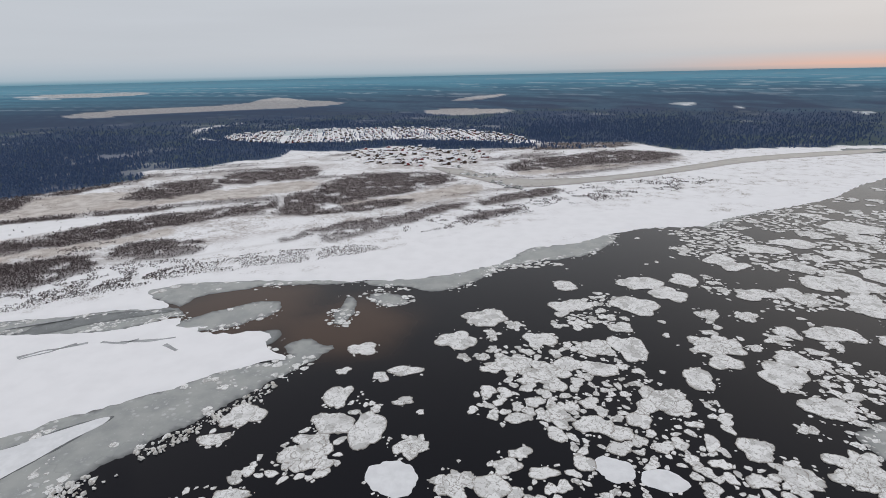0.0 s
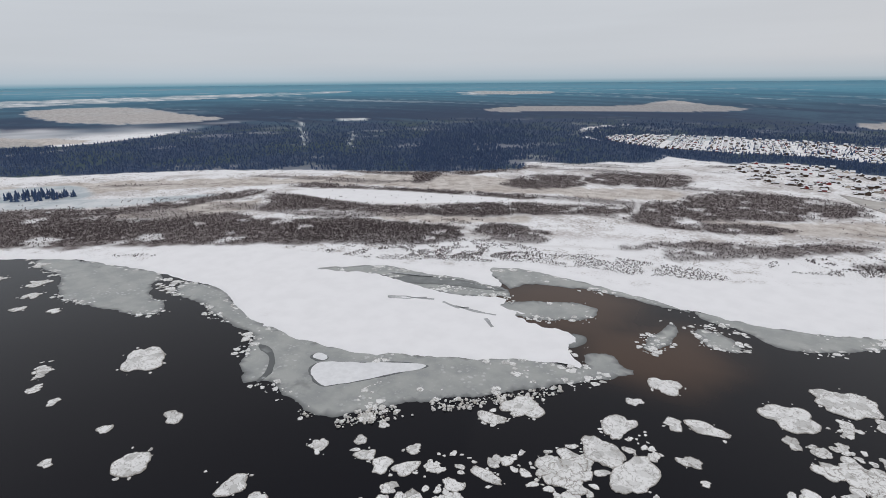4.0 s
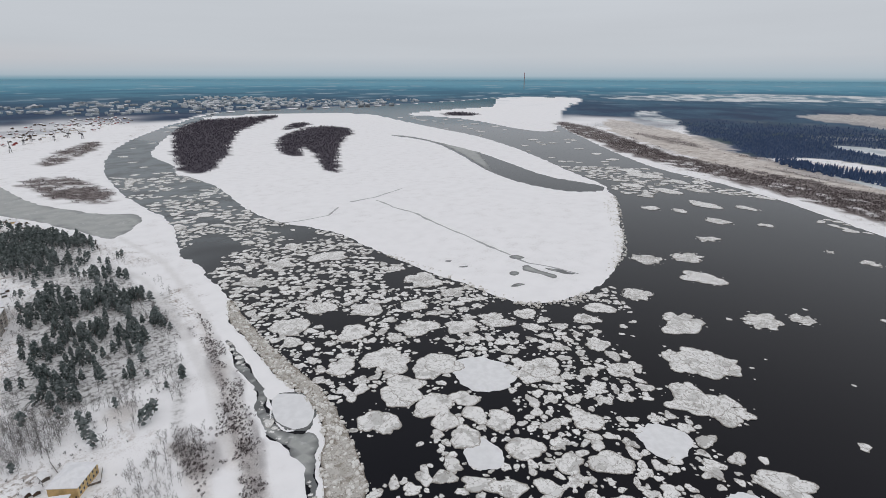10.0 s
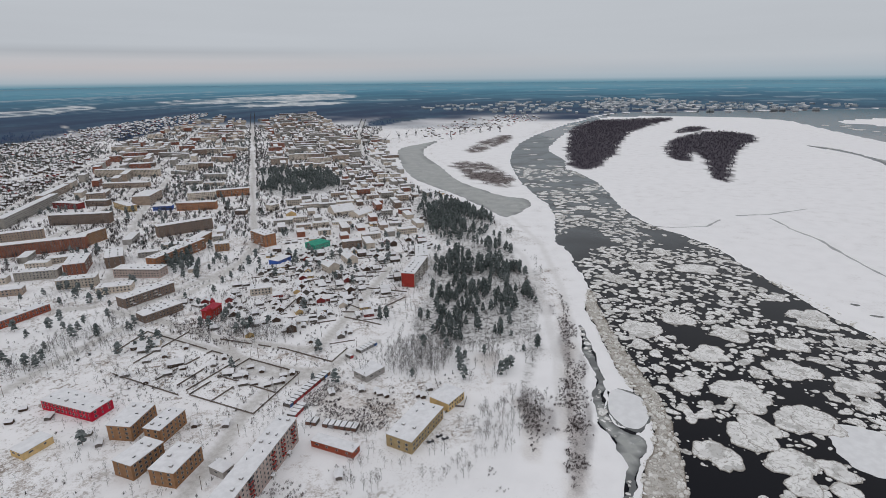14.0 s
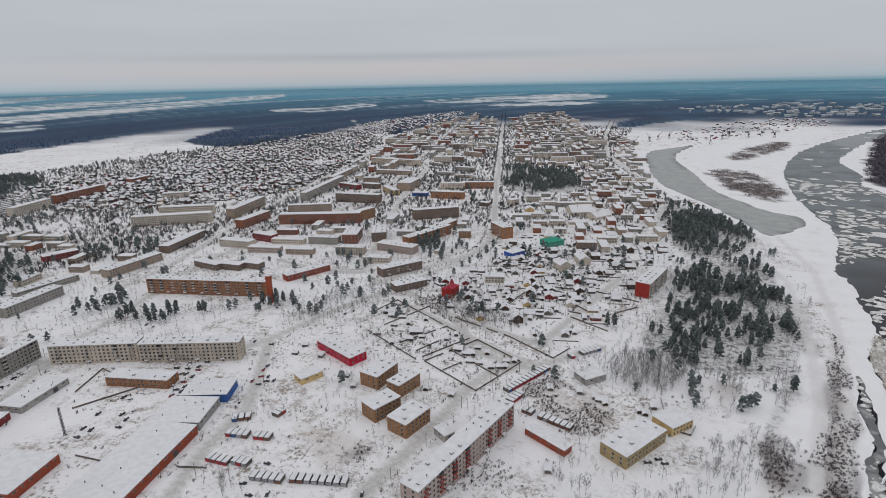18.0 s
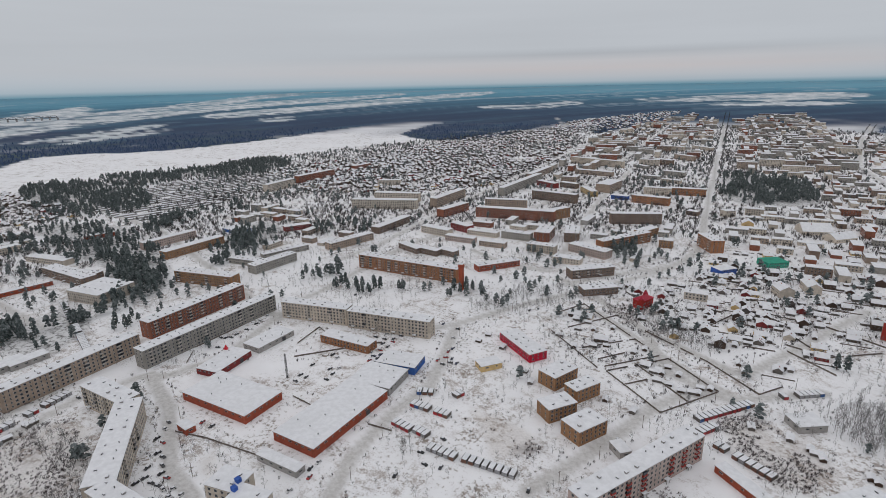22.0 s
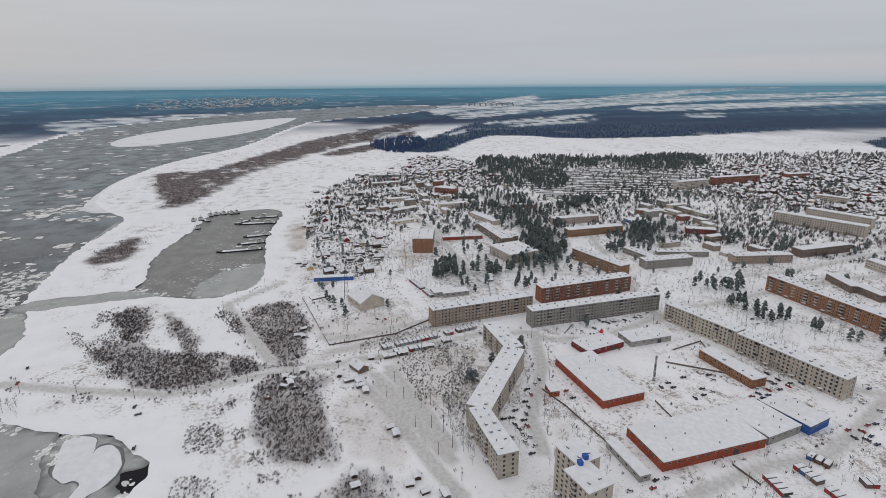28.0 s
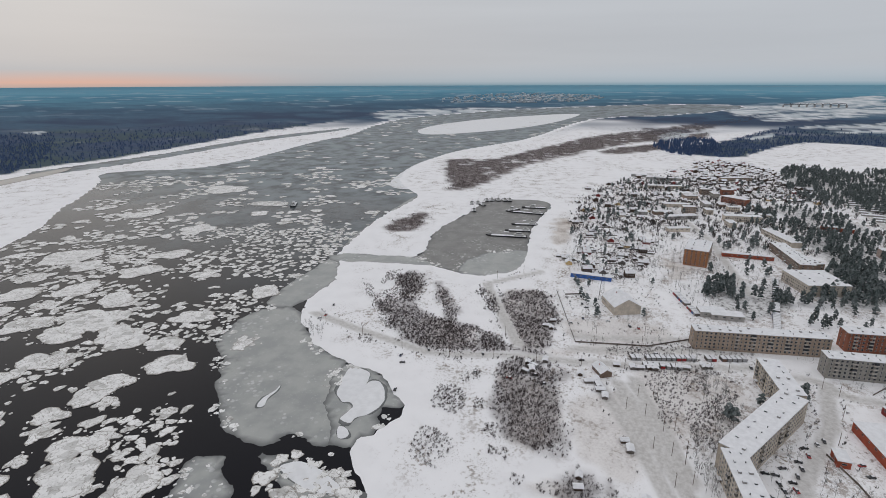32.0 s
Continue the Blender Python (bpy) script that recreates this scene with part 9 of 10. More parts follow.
for i, (x, y, length, width, angle, storeys, tint, kind) in enumerate(BUILDINGS):
    d = math.hypot(x - EYE[0], y - EYE[1])
    if kind == "hip":
        hip_house(x, y, length, max(width, 9.0), angle, storeys, tint)
    elif kind == "gable":
        gable_house(x, y, length, width, angle, storeys, tint)
    else:
        raise_block(x, y, length, width, angle, storeys, tint, kind, d < 720, i)
    TAKEN.append((x, y, length / 2, width / 2, radians(angle)))


def clear_of_blocks(x, y, room):
    ok = np.ones(len(x), bool)
    for bx, by, l, w, a in TAKEN:
        u, v = (x - bx) * math.cos(a) + (y - by) * math.sin(a), -(x - bx) * math.sin(a) + (y - by) * math.cos(a)
        ok &= (np.abs(u) > l + room) | (np.abs(v) > w + room)
    return ok


# the main street's bearing sets the grid of the blocks farther off
(ax_, ay_), (bx0_, by0_) = ROAD[0][0], ROAD[0][2]
STREET = math.atan2(by0_ - ay_, bx0_ - ax_)


FILL = []


def fill_blocks(outline, seed, limit, small=False):
    """Rows of apartment blocks along and across the street."""
    r = np.random.default_rng(seed)
    o = rounded(outline, 1)
    c, s = math.cos(STREET), math.sin(STREET)
    u, v = o[:, 0] * c + o[:, 1] * s, -o[:, 0] * s + o[:, 1] * c
    made = 0
    gu, gv = np.meshgrid(np.arange(u.min(), u.max(), 40.0 if small else 62.0), np.arange(v.min(), v.max(), 27.0 if small else 44.0))
    gu, gv = gu.ravel() + (r.random(gu.size) - 0.5) * 16, gv.ravel() + (r.random(gv.size) - 0.5) * 12
    x, y = gu * c - gv * s, gu * s + gv * c
    ok = (inside(x, y, o) > 5) & off_roads(x, y, 16.0) & clear_of_blocks(x, y, 18.0 if small else 26.0) & (deepest("wood", x, y, 30.0) < -12) & (r.random(len(x)) < 0.85)
    for px, py in zip(x[ok], y[ok]):
        if made >= limit:
            break
        st = int(r.choice([1, 2, 2, 2, 3])) if small else int(r.choice([2, 3, 4, 5, 5, 5]))
        length = 16 + 16 * r.random() if small else 26 + 36 * r.random()
        across = r.random() < 0.45
        # mostly grey and pale walls: haze over the farther town, put into the tints
        FILL.append((px, py, length, 10.5 if small else 12.5, STREET + (math.pi / 2 if across else 0), st, str(r.choice(["tan", "brown", "grey", "redbrick", "beige", "grey", "cream", "grey"])), small, seed + made))
        TAKEN.append((px, py, length / 2, 7, STREET + (1.57 if across else 0)))
        made += 1


for i, z in enumerate(APART_ZONES):
    fill_blocks(z, 300 + 160 * i, 90)
for i, z in enumerate(MID_ZONES):
    fill_blocks(z, 900 + 160 * i, 60, True)
FILL.sort(key=lambda b: math.hypot(b[0] - EYE[0], b[1] - EYE[1]))
for x, y, length, width, turn, st, tint, small, seed in FILL[:330]:
    raise_block(x, y, length, width, math.degrees(turn), st, tint, "house" if small else "apartment", False, seed)
# the farthest blocks stand as one mass for each colour of wall
for tint in sorted({b[6] for b in FILL[330:]}):
    walls, roofs, panes = [], [], []
    for x, y, length, width, turn, st, key, small, seed in FILL[330:]:
        if key != tint:
            continue
        h = st * 2.9 + 1
        own = [[box(0, 0, h / 2, length, width, h)], [cap(length + 0.6, width + 0.6, h, h + 0.5, 0.35)], []]
        for side in (1, -1):
            for k in range(st):
                n = int(length / 4.5)
                own[2] += [box((i + 0.5) * length / n - length / 2, side * width / 2, 2.55 + 2.9 * k, 1.7, 0.3, 1.5) for i in range(n)]
        for store, pieces in zip((walls, roofs, panes), own):
            for v, f in pieces:
                px, py = x + v[:, 0] * math.cos(turn) - v[:, 1] * math.sin(turn), y + v[:, 0] * math.sin(turn) + v[:, 1] * math.cos(turn)
                store.append((np.stack(warp(px, py, v[:, 2]), 1), f))
    tagged(new("distant_blocks", solid("distant_blocks", [(walls, WALLS[tint]), (roofs, M_ROOF), (panes, M_GLASS)])), f"distant {WORDS[tint]} blocks under snowy roofs", "buildings", kind="stuff")

# cottages and sheds; those far off make up one mass of roofs
rng = np.random.default_rng(77)
hx_all, hy_all = [], []
for zi, z in enumerate(HOUSE_ZONES):
    hx, hy = strewn([rounded(z, 1)], 21.0, 0.002, jitter=0.28, seed=90 + zi)
    ok = off_roads(hx, hy, 9.0) & clear_of_blocks(hx, hy, 8.0) & (deepest("wood", hx, hy, 20.0) < -5) & (rng.random(len(hx)) < (0.36 if zi == 3 else 0.42 if zi == 2 else 0.3 if zi == 8 else 0.86))
    hx_all.append(hx[ok])
    hy_all.append(hy[ok])
# the village over the river: rows of cottages with straight streets between
o = OUT["village"][0]
c, s = math.cos(radians(12)), math.sin(radians(12))
gu, gv = np.meshgrid(np.arange(-900, 500, 17.0), np.arange(1500, 2500, 27.0))
gu, gv = gu.ravel(), gv.ravel()
keep = (np.mod(gu, 119.0) > 12) & (rng.random(len(gu)) < 0.86)
gu, gv = gu[keep] + (rng.random(keep.sum()) - 0.5) * 4, gv[keep] + (rng.random(keep.sum()) - 0.5) * 5
x, y = gu * c - gv * s + 330, gu * s + gv * c
ok = inside(x, y, o) > 0
hx_all.append(x[ok])
hy_all.append(y[ok])
x, y = strewn([OUT["port"][0]], 20.0, seed=98)
keep = rng.random(len(x)) < 0.55
hx_all.append(x[keep])
hy_all.append(y[keep])
hx, hy = np.concatenate(hx_all), np.concatenate(hy_all)
keep = inside(hx, hy, rounded(SHEDROW_ZONES[0], 1)) < -8
hx, hy = hx[keep], hy[keep]
hd = np.hypot(hx - EYE[0], hy - EYE[1])
order = np.argsort(hd)
FAR_HOUSE = {}
for rank, i in enumerate(order):
    turn = STREET + (1.57 if rng.random() < 0.5 else 0) + (rng.random() - 0.5) * 0.25
    if rank < 230:
        put_house(hx[i], hy[i], turn, int(rng.choice([0, 0, 1, 1, 2, 3, 3, 4, 5, 6, 7])))
        for k in range(int(rng.integers(0, 3)) if rank < 200 else 0):
            a = rng.random() * 6.28
            sx_, sy_ = hx[i] + math.cos(a) * 9.5, hy[i] + math.sin(a) * 9.5
            if off_roads(np.array([sx_]), np.array([sy_]), 5.0)[0]:
                put_shed(sx_, sy_, turn + 1.57 * k, int(rng.integers(0, 2)))
    else:
        FAR_HOUSE.setdefault(int(rng.choice([0, 1, 2, 3, 4, 5, 6])), []).append((hx[i], hy[i], turn))


for x, y in SHED_SPOTS:
    put_shed(x, y, STREET + (1.57 if rng.random() < 0.5 else 0) + (rng.random() - 0.5) * 0.3, int(rng.integers(0, 2)))


def mass(name, source, places, material, label, category, size=1.0):
    """Copies of one mesh baked into one object."""
    v = np.array([tuple(p.co) for p in source.vertices])
    f = [tuple(p.vertices) for p in source.polygons]
    verts, faces = [], []
    for i, (x, y, a) in enumerate(places):
        px = x + (v[:, 0] * math.cos(a) - v[:, 1] * math.sin(a)) * size
        py = y + (v[:, 0] * math.sin(a) + v[:, 1] * math.cos(a)) * size
        verts.append(np.stack(warp(px, py, v[:, 2] * size), 1))
        faces += [tuple(k + i * len(v) for k in q) for q in f]
    return tagged(new(name, mesh_from(name, np.concatenate(verts), faces, material)), label, category, kind="stuff")


for k, places in FAR_HOUSE.items():
    meshes, key = HOUSES[k]
    mass("far_house_walls", meshes[0], places, WALLS[key], "walls of distant cottages between snowy yards", "houses")
    mass("far_house_roofs", meshes[1], places, M_ROOF, "snow-covered roofs of distant cottages", "roofs")

# sheds behind the farther cottages, and board fences between the plots
far_sheds = [(x + math.cos(a + 0.8) * 10, y + math.sin(a + 0.8) * 10, a) for group in FAR_HOUSE.values() for x, y, a in group if math.hypot(x - EYE[0], y - EYE[1]) < 1700]
mass("far_shed_walls", SHEDS[0][0], far_sheds, WALLS["wood"], "walls of distant garden sheds", "sheds")
mass("far_shed_roofs", SHEDS[0][1], far_sheds, M_ROOF, "snowy roofs of distant garden sheds", "roofs")
SIDE = solid("side", [([box(0, 10.5, 0.45, 20.0, 0.10, 0.9)], M_FENCE)])
sides = [(x, y, STREET + 1.5708 * k) for x, y in zip(hx[hd < 1300], hy[hd < 1300]) for k in range(4) if rng.random() < 0.34 and not (90 < x < 260 and -390 < y < -265)]
ok = off_roads(np.array([x - math.sin(a) * 10.5 for x, y, a in sides]), np.array([y + math.cos(a) * 10.5 for x, y, a in sides]), 6.0)
mass("garden_fences", SIDE, [p for p, q in zip(sides, ok) if q], M_FENCE, "weathered board fences between snowy gardens", "fences")

# long rows of garages beyond the pines
rows_ = []
for z in SHEDROW_ZONES:
    o = rounded(z, 1)
    c, s = math.cos(1.37), math.sin(1.37)
    u, v = o[:, 0] * c + o[:, 1] * s, -o[:, 0] * s + o[:, 1] * c
    gu, gv = np.meshgrid(np.arange(u.min(), u.max(), 11.6), np.arange(v.min(), v.max(), 19.0))
    gu, gv = gu.ravel(), gv.ravel()
    x, y = gu * c - gv * s, gu * s + gv * c
    ok = (inside(x, y, o) > 0) & (np.mod(gu + 31 * np.floor(gv / 19.0), 128.0) > 22)
    ok &= clear_of_blocks(x, y, 6.0)
    rows_ += [(a, b, 1.37) for a, b in zip(x[ok], y[ok])]
LOW = house_meshes(11.5, 6.5, 2.4, 0.4, WALLS["greywall"], 50)
mass("garage_row_walls", LOW[0], rows_, WALLS["greywall"], "walls of long low garage rows", "garages")
mass("garage_row_roofs", LOW[1], rows_, M_ROOF, "flat snowy roofs of long garage rows", "roofs")

# the next town, on the horizon
city = []
for i, z in enumerate(CITY_ZONES):
    o = rounded(z, 1)
    lo, hi = o.min(0), o.max(0)
    n = 2600
    x, y = lo[0] + (hi[0] - lo[0]) * rng.random(n), lo[1] + (hi[1] - lo[1]) * rng.random(n)
    ok = (inside(x, y, o) > 0) & (land(x, y) > 10)
    city += [(a, b, rng.random() * 3.1) for a, b in zip(x[ok][:260], y[ok][:260])]
FLAT = solid("flat", [([box(0, 0, 5, 34, 13, 10)], WALLS["grey"])])
FLAT_TOP = solid("flat_top", [([cap(35, 14, 10, 11.5, 0.6)], M_ROOF)])
# wall colour paled and blued to carry the haze of distance
mass("horizon_town_walls", FLAT, city, plain("hazed_far_wall", (0.36, 0.41, 0.45), 0.9, 0.3, 0.02), "haze-tinted blocks of a town on the horizon", "buildings")
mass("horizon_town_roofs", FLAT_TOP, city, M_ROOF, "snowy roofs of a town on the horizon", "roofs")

# ---- garages, fences, vehicles, poles ----
M_DOORS = {"red": plain("red_garage_door", (0.40, 0.03, 0.035), 0.5), "grey": plain("grey_garage_door", (0.36, 0.36, 0.37), 0.5), "rust": plain("brown_garage_door", (0.20, 0.10, 0.07), 0.6), "blue": plain("blue_garage_door", (0.05, 0.13, 0.34), 0.5)}


def garage_proto(key):
    root = new("garage")
    part("body", solid("body", [([box(0, 0, 1.15, 3.3, 5.6, 2.3)], WALLS["woodgrey"])]), root)
    part("roof", solid("roof", [([box(0, 0, 2.36, 3.6, 6.0, 0.12)], M_DARK), ([cap(3.0, 5.7, 2.42, 2.72, 0.2)], M_ROOF)]), root)
    door = part("door", solid("door", [([box(0, -2.84, 1.1, 2.9, 0.10, 2.1)], M_DOORS[key])]), root, label=f"{key} sheet-metal door")
    part("door_bar", solid("door_bar", [([box(0, -2.91, 1.1, 0.08, 0.05, 2.1)], M_DARK)]), door)
    tagged(root, f"small metal garage with a {'brown' if key == 'rust' else key} door and snowy roof", "garage", "garages in rows")
    root.location = (0, 0, -400)
    return root


def line_places(line, step):
    p = np.array(line, float)
    out = []
    for a, b in zip(p[:-1], p[1:]):
        l = math.hypot(*(b - a))
        n = max(1, round(l / step))
        out += [(*(a + (b - a) * (k + 0.5) / n), math.atan2(*(b - a)[::-1]), l / n) for k in range(n)]
    return out


protos = {k: garage_proto(k) for k in M_DOORS}
used = set()
rng = np.random.default_rng(5)
for line in GARAGE_ROWS:
    lead = rng.choice(["red", "grey", "rust"])
    for x, y, a, l in line_places(line, 3.8):
        if rng.random() < 0.1:
            continue
        key = str(lead) if rng.random() < 0.5 else str(rng.choice(["grey", "rust", "red", "grey", "blue"]))
        to_eye = math.atan2(EYE[1] - y, EYE[0] - x)
        turn = a if math.cos(to_eye - (a - math.pi / 2)) > 0 else a + math.pi
        m = Matrix.LocRotScale((x, y, -0.05), Euler((0, 0, turn)), None)
        if key in used:
            copy_thing(protos[key], m)
        else:
            protos[key].matrix_basis = m
            used.add(key)
for key, ob in protos.items():
    if key not in used:
        for o in (*ob.children_recursive, ob):
            bpy.data.objects.remove(o)

PANEL = solid("panel", [([box(0, 0, 0.75, 6.0, 0.08, 1.3)], M_FENCE), ([box(0, 0, 1.43, 6.0, 0.12, 0.06)], M_ROOF)])
POST = solid("post", [([box(0, 0, 0.8, 0.18, 0.18, 1.6)], M_FENCE)])
for line in FENCES:
    root = new("board_fence")
    cx, cy = np.array(line).mean(0)
    root.location = (cx, cy, -0.05)
    for x, y, a, l in line_places(line, 6.0):
        if rng.random() < 0.06:
            continue
        ob = part("panel", PANEL, root, x - cx, y - cy, 0, a)
        ob.scale = (l / 6.0, 1, 1)
        part("post", POST, root, x - cx - math.cos(a) * l / 2, y - cy - math.sin(a) * l / 2, 0, a)
    tagged(root, "long weathered board fence round a snowy yard", "fence", "yard fences")


def hull(pts, half):
    """A side outline drawn out across the car, with the top narrowed."""
    n = len(pts)
    top = max(z for _, z in pts)
    v = [(x, s * half * (1 - 0.14 * z / top), z) for s in (-1, 1) for x, z in pts]
    return np.array(v), [tuple(range(n - 1, -1, -1)), tuple(range(n, 2 * n))] + [(i, (i + 1) % n, n + (i + 1) % n, n + i) for i in range(n)]


def wheel_shape():
    a = np.linspace(0, 2 * np.pi, 10, endpoint=False)
    v = [(math.cos(t) * 0.32, s * 0.1, math.sin(t) * 0.32) for s in (-1, 1) for t in a]
    return np.array(v), [tuple(range(9, -1, -1)), tuple(range(10, 20))] + [(i, (i + 1) % 10, 10 + (i + 1) % 10, 10 + i) for i in range(10)]


M_TYRE = plain("tyre_rubber", (0.03, 0.03, 0.032), 0.9)
WHEEL = solid("wheel", [([wheel_shape()], M_TYRE)])
BODY = [(-2.1, 0.35), (2.1, 0.35), (2.15, 0.7), (1.2, 0.9), (-2.0, 0.95), (-2.15, 0.6)]
CABIN = [(-1.7, 0.93), (1.0, 0.9), (0.35, 1.42), (-1.35, 1.45)]


def car_proto(word, c):
    root = new("parked_car")
    paint = plain(word + "_car_paint", c, 0.35, 0.08)
    part("body", solid("body", [([hull(BODY, 0.85)], paint)]), root)
    part("cabin", solid("cabin", [([hull(CABIN, 0.78)], M_GLASS)]), root, label="dark glazed cabin")
    part("snow_cap", solid("snow_cap", [([box(-0.5, 0, 1.47, 1.6, 1.25, 0.10)], M_ROOF)]), root, label="thin snow on the roof")
    for wx in (-1.3, 1.3):
        for wy in (-0.8, 0.8):
            part("wheel", WHEEL, root, wx, wy, 0.32)
    return tagged(root, f"{word} car parked on packed snow", "car", "parked cars")


cars = [car_proto(w, c) for w, c in (("black", (0.02, 0.02, 0.022)), ("dark grey", (0.07, 0.07, 0.075)), ("white", (0.7, 0.7, 0.7)), ("dark blue", (0.03, 0.04, 0.09)), ("red", (0.35, 0.03, 0.03)))]
fresh = set(range(5))
parked = []
for i, (x, y) in enumerate(CARS):
    if any(math.hypot(x - px, y - py) < 4.2 for px, py in parked):
        continue
    parked.append((x, y))
    if not clear_of_blocks(np.array([float(x)]), np.array([float(y)]), 1.5)[0]:
        continue
    k = int(rng.choice([0, 0, 0, 1, 1, 2, 2, 3, 4]))
    m = Matrix.LocRotScale((x, y, 0.0), Euler((0, 0, rng.choice([STREET, STREET + 1.57]) + (rng.random() - 0.5) * 0.5)), None)
    if k in fresh:
        cars[k].matrix_basis = m
        fresh.discard(k)
    else:
        copy_thing(cars[k], m)

# wooden power poles along the roads
pole = new("power_pole")
part("mast", solid("mast", [([prism((0, 0, 0), (0, 0, 9.0), 0.16, 0.11, 6)], M_BARK)]), pole)
part("crossarm", solid("crossarm", [([box(0, 0, 8.4, 1.8, 0.14, 0.14)], M_BARK)]), pole)
tagged(pole, "weathered wooden power pole with a crossarm", "power pole", "poles along the roads")
first = True
for line in ROAD[3:]:
    for x, y, a, l in line_places(line, 38.0):
        if math.hypot(x - EYE[0], y - EYE[1]) > 700:
            continue
        px, py = x - math.sin(a) * 6.5, y + math.cos(a) * 6.5
        if not clear_of_blocks(np.array([px]), np.array([py]), 1.0)[0]:
            continue
        m = Matrix.LocRotScale((px, py, -0.1), Euler((0, 0, a)), None)
        if first:
            pole.matrix_basis, first = m, False
        else:
            copy_thing(pole, m)

# the brick tower at the end of the long orange block
stack = new("brick_tower")
part("shaft", solid("shaft", [([box(0, 0, 12.5, 4.2, 4.2, 25)], WALLS["redwall"])]), stack)
part("crown", solid("crown", [([box(0, 0, 25.6, 5.2, 5.2, 1.6), box(0, 0, 27.2, 4.4, 4.4, 1.6)], WALLS["redwall"]), ([cap(4.6, 4.6, 28.0, 28.4, 0.3)], M_ROOF)]), stack)
tagged(stack, "tall square dark red brick tower beside an apartment block", "tower")
stack.location = (341, -367, 0)
stack.rotation_euler[2] = radians(7)


def lattice(x, y, h, foot, label):
    """A four-legged steel mast with bracing."""
    root = new("lattice_mast")
    legs = [(sx, sy) for sx in (-1, 1) for sy in (-1, 1)]
    for sx, sy in legs:
        part("leg", solid("leg", [([prism((sx * foot, sy * foot, 0), (sx * 0.4, sy * 0.4, h), 0.16, 0.12, 4)], M_DARK)]), root)
    n = 8
    for k in range(n):
        a, b = foot + (0.4 - foot) * k / n, foot + (0.4 - foot) * (k + 1) / n
        z0, z1 = h * k / n, h * (k + 1) / n
        bars = []
        for (px, py), (qx, qy) in (((-1, -1), (1, -1)), ((1, -1), (1, 1)), ((1, 1), (-1, 1)), ((-1, 1), (-1, -1))):
            bars += [prism((px * a, py * a, z0), (qx * b, qy * b, z1), 0.07, 0.07, 3), prism((px * b, py * b, z1), (qx * b, qy * b, z1), 0.06, 0.06, 3)]
        part("brace", solid("brace", [(bars, M_DARK)]), root)
    tagged(root, label, "mast")
    root.location = (x, y, -0.1)
    return root


lattice(558, 52, 33, 2.4, "grey steel lattice radio mast in a fenced yard")
lattice(352, -152, 20, 0.5, "thin steel floodlight mast in the depot yard")

# ---- boats laid up in the frozen basin ----
M_HULL = plain("black_ship_hull", (0.03, 0.03, 0.033), 0.5)
M_CABIN = plain("ship_white_paint", (0.55, 0.55, 0.54), 0.5, 0.2)


def vessel(x, y, turn, length, beam, house):
    root = new("river_boat")
    l, b = length / 2, beam / 2
    out = [(-l, -b), (l * 0.75, -b), (l, 0), (l * 0.75, b), (-l, b)]
    n = len(out)
    v = [(px * 0.97, py * 0.9, -0.6) for px, py in out] + [(px, py, 1.6) for px, py in out] + [(px * 0.97, py * 0.93, 1.6) for px, py in out] + [(px * 0.97, py * 0.93, 1.3) for px, py in out]
    f = [tuple(range(3 * n, 4 * n))]
    for k in range(3):
        f += [(k * n + i, k * n + (i + 1) % n, (k + 1) * n + (i + 1) % n, (k + 1) * n + i) for i in range(n)]
    part("hull", solid("hull", [([(np.array(v), f)], M_HULL)]), root)
    part("snowy_deck", solid("snowy_deck", [([box(-l * 0.1, 0, 1.42, length * 0.82, beam * 0.84, 0.2)], M_ROOF)]), root, label="deck under snow")
    hx = -l * 0.6 if house else l * 0.1
    part("deckhouse", solid("deckhouse", [([box(hx, 0, 2.9, length * 0.22, beam * 0.6, 2.8), box(hx, 0, 5.2, length * 0.12, beam * 0.45, 1.8)], M_CABIN), ([box(hx, 0, 5.3, length * 0.121, beam * 0.46, 0.7)], M_GLASS), ([cap(length * 0.13, beam * 0.5, 6.1, 6.4, 0.2)], M_ROOF)]), root)
    part("mast", solid("mast", [([prism((hx, 0, 6), (hx, 0, 10), 0.12, 0.06, 5)], M_DARK)]), root)
    tagged(root, "dark-hulled river boat laid up in ice with a snowy deck", "boat", "laid-up boats")
    root.location = (x, y, -0.75)
    root.rotation_euler[2] = turn


vessel(754, 178, 1.63, 57, 9, True)
vessel(785, 167, 1.71, 36, 8, True)
vessel(822, 163, 1.73, 38, 8, True)
vessel(896, 171, 1.50, 58, 9, True)
vessel(935, 163, 1.61, 41, 8, False)
vessel(909, 195, 2.43, 28, 7, False)
vessel(941, 270, 0.16, 22, 7, True)
vessel(946, 261, 0.23, 22, 7, True)
vessel(936, 251, 0.50, 22, 7, True)
vessel(891, 255, 0.27, 22, 7, True)
vessel(971, 251, 0.31, 22, 7, True)
vessel(977, 243, 0.26, 22, 7, True)
vessel(979, 233, 0.45, 22, 7, True)
vessel(980, 221, 0.38, 22, 7, True)
vessel(982, 213, 0.40, 22, 7, True)
vessel(850, 562, 0.4, 34, 9, True)
vessel(20, 1191, 2.3, 30, 7, True)
vessel(37, 1097, 2.2, 36, 7, True)
vessel(59, 1073, 2.25, 40, 7, False)
vessel(88, 1085, 2.2, 38, 7, True)
vessel(101, 985, 2.1, 44, 7, False)
vessel(118, 963, 2.15, 48, 7, True)
vessel(132, 942, 2.1, 46, 7, False)
vessel(116, 958, 0.25, 26, 7, True)
vessel(94, 1013, 0.6, 30, 7, True)
vessel(84, 1072, 0.9, 24, 6, False)


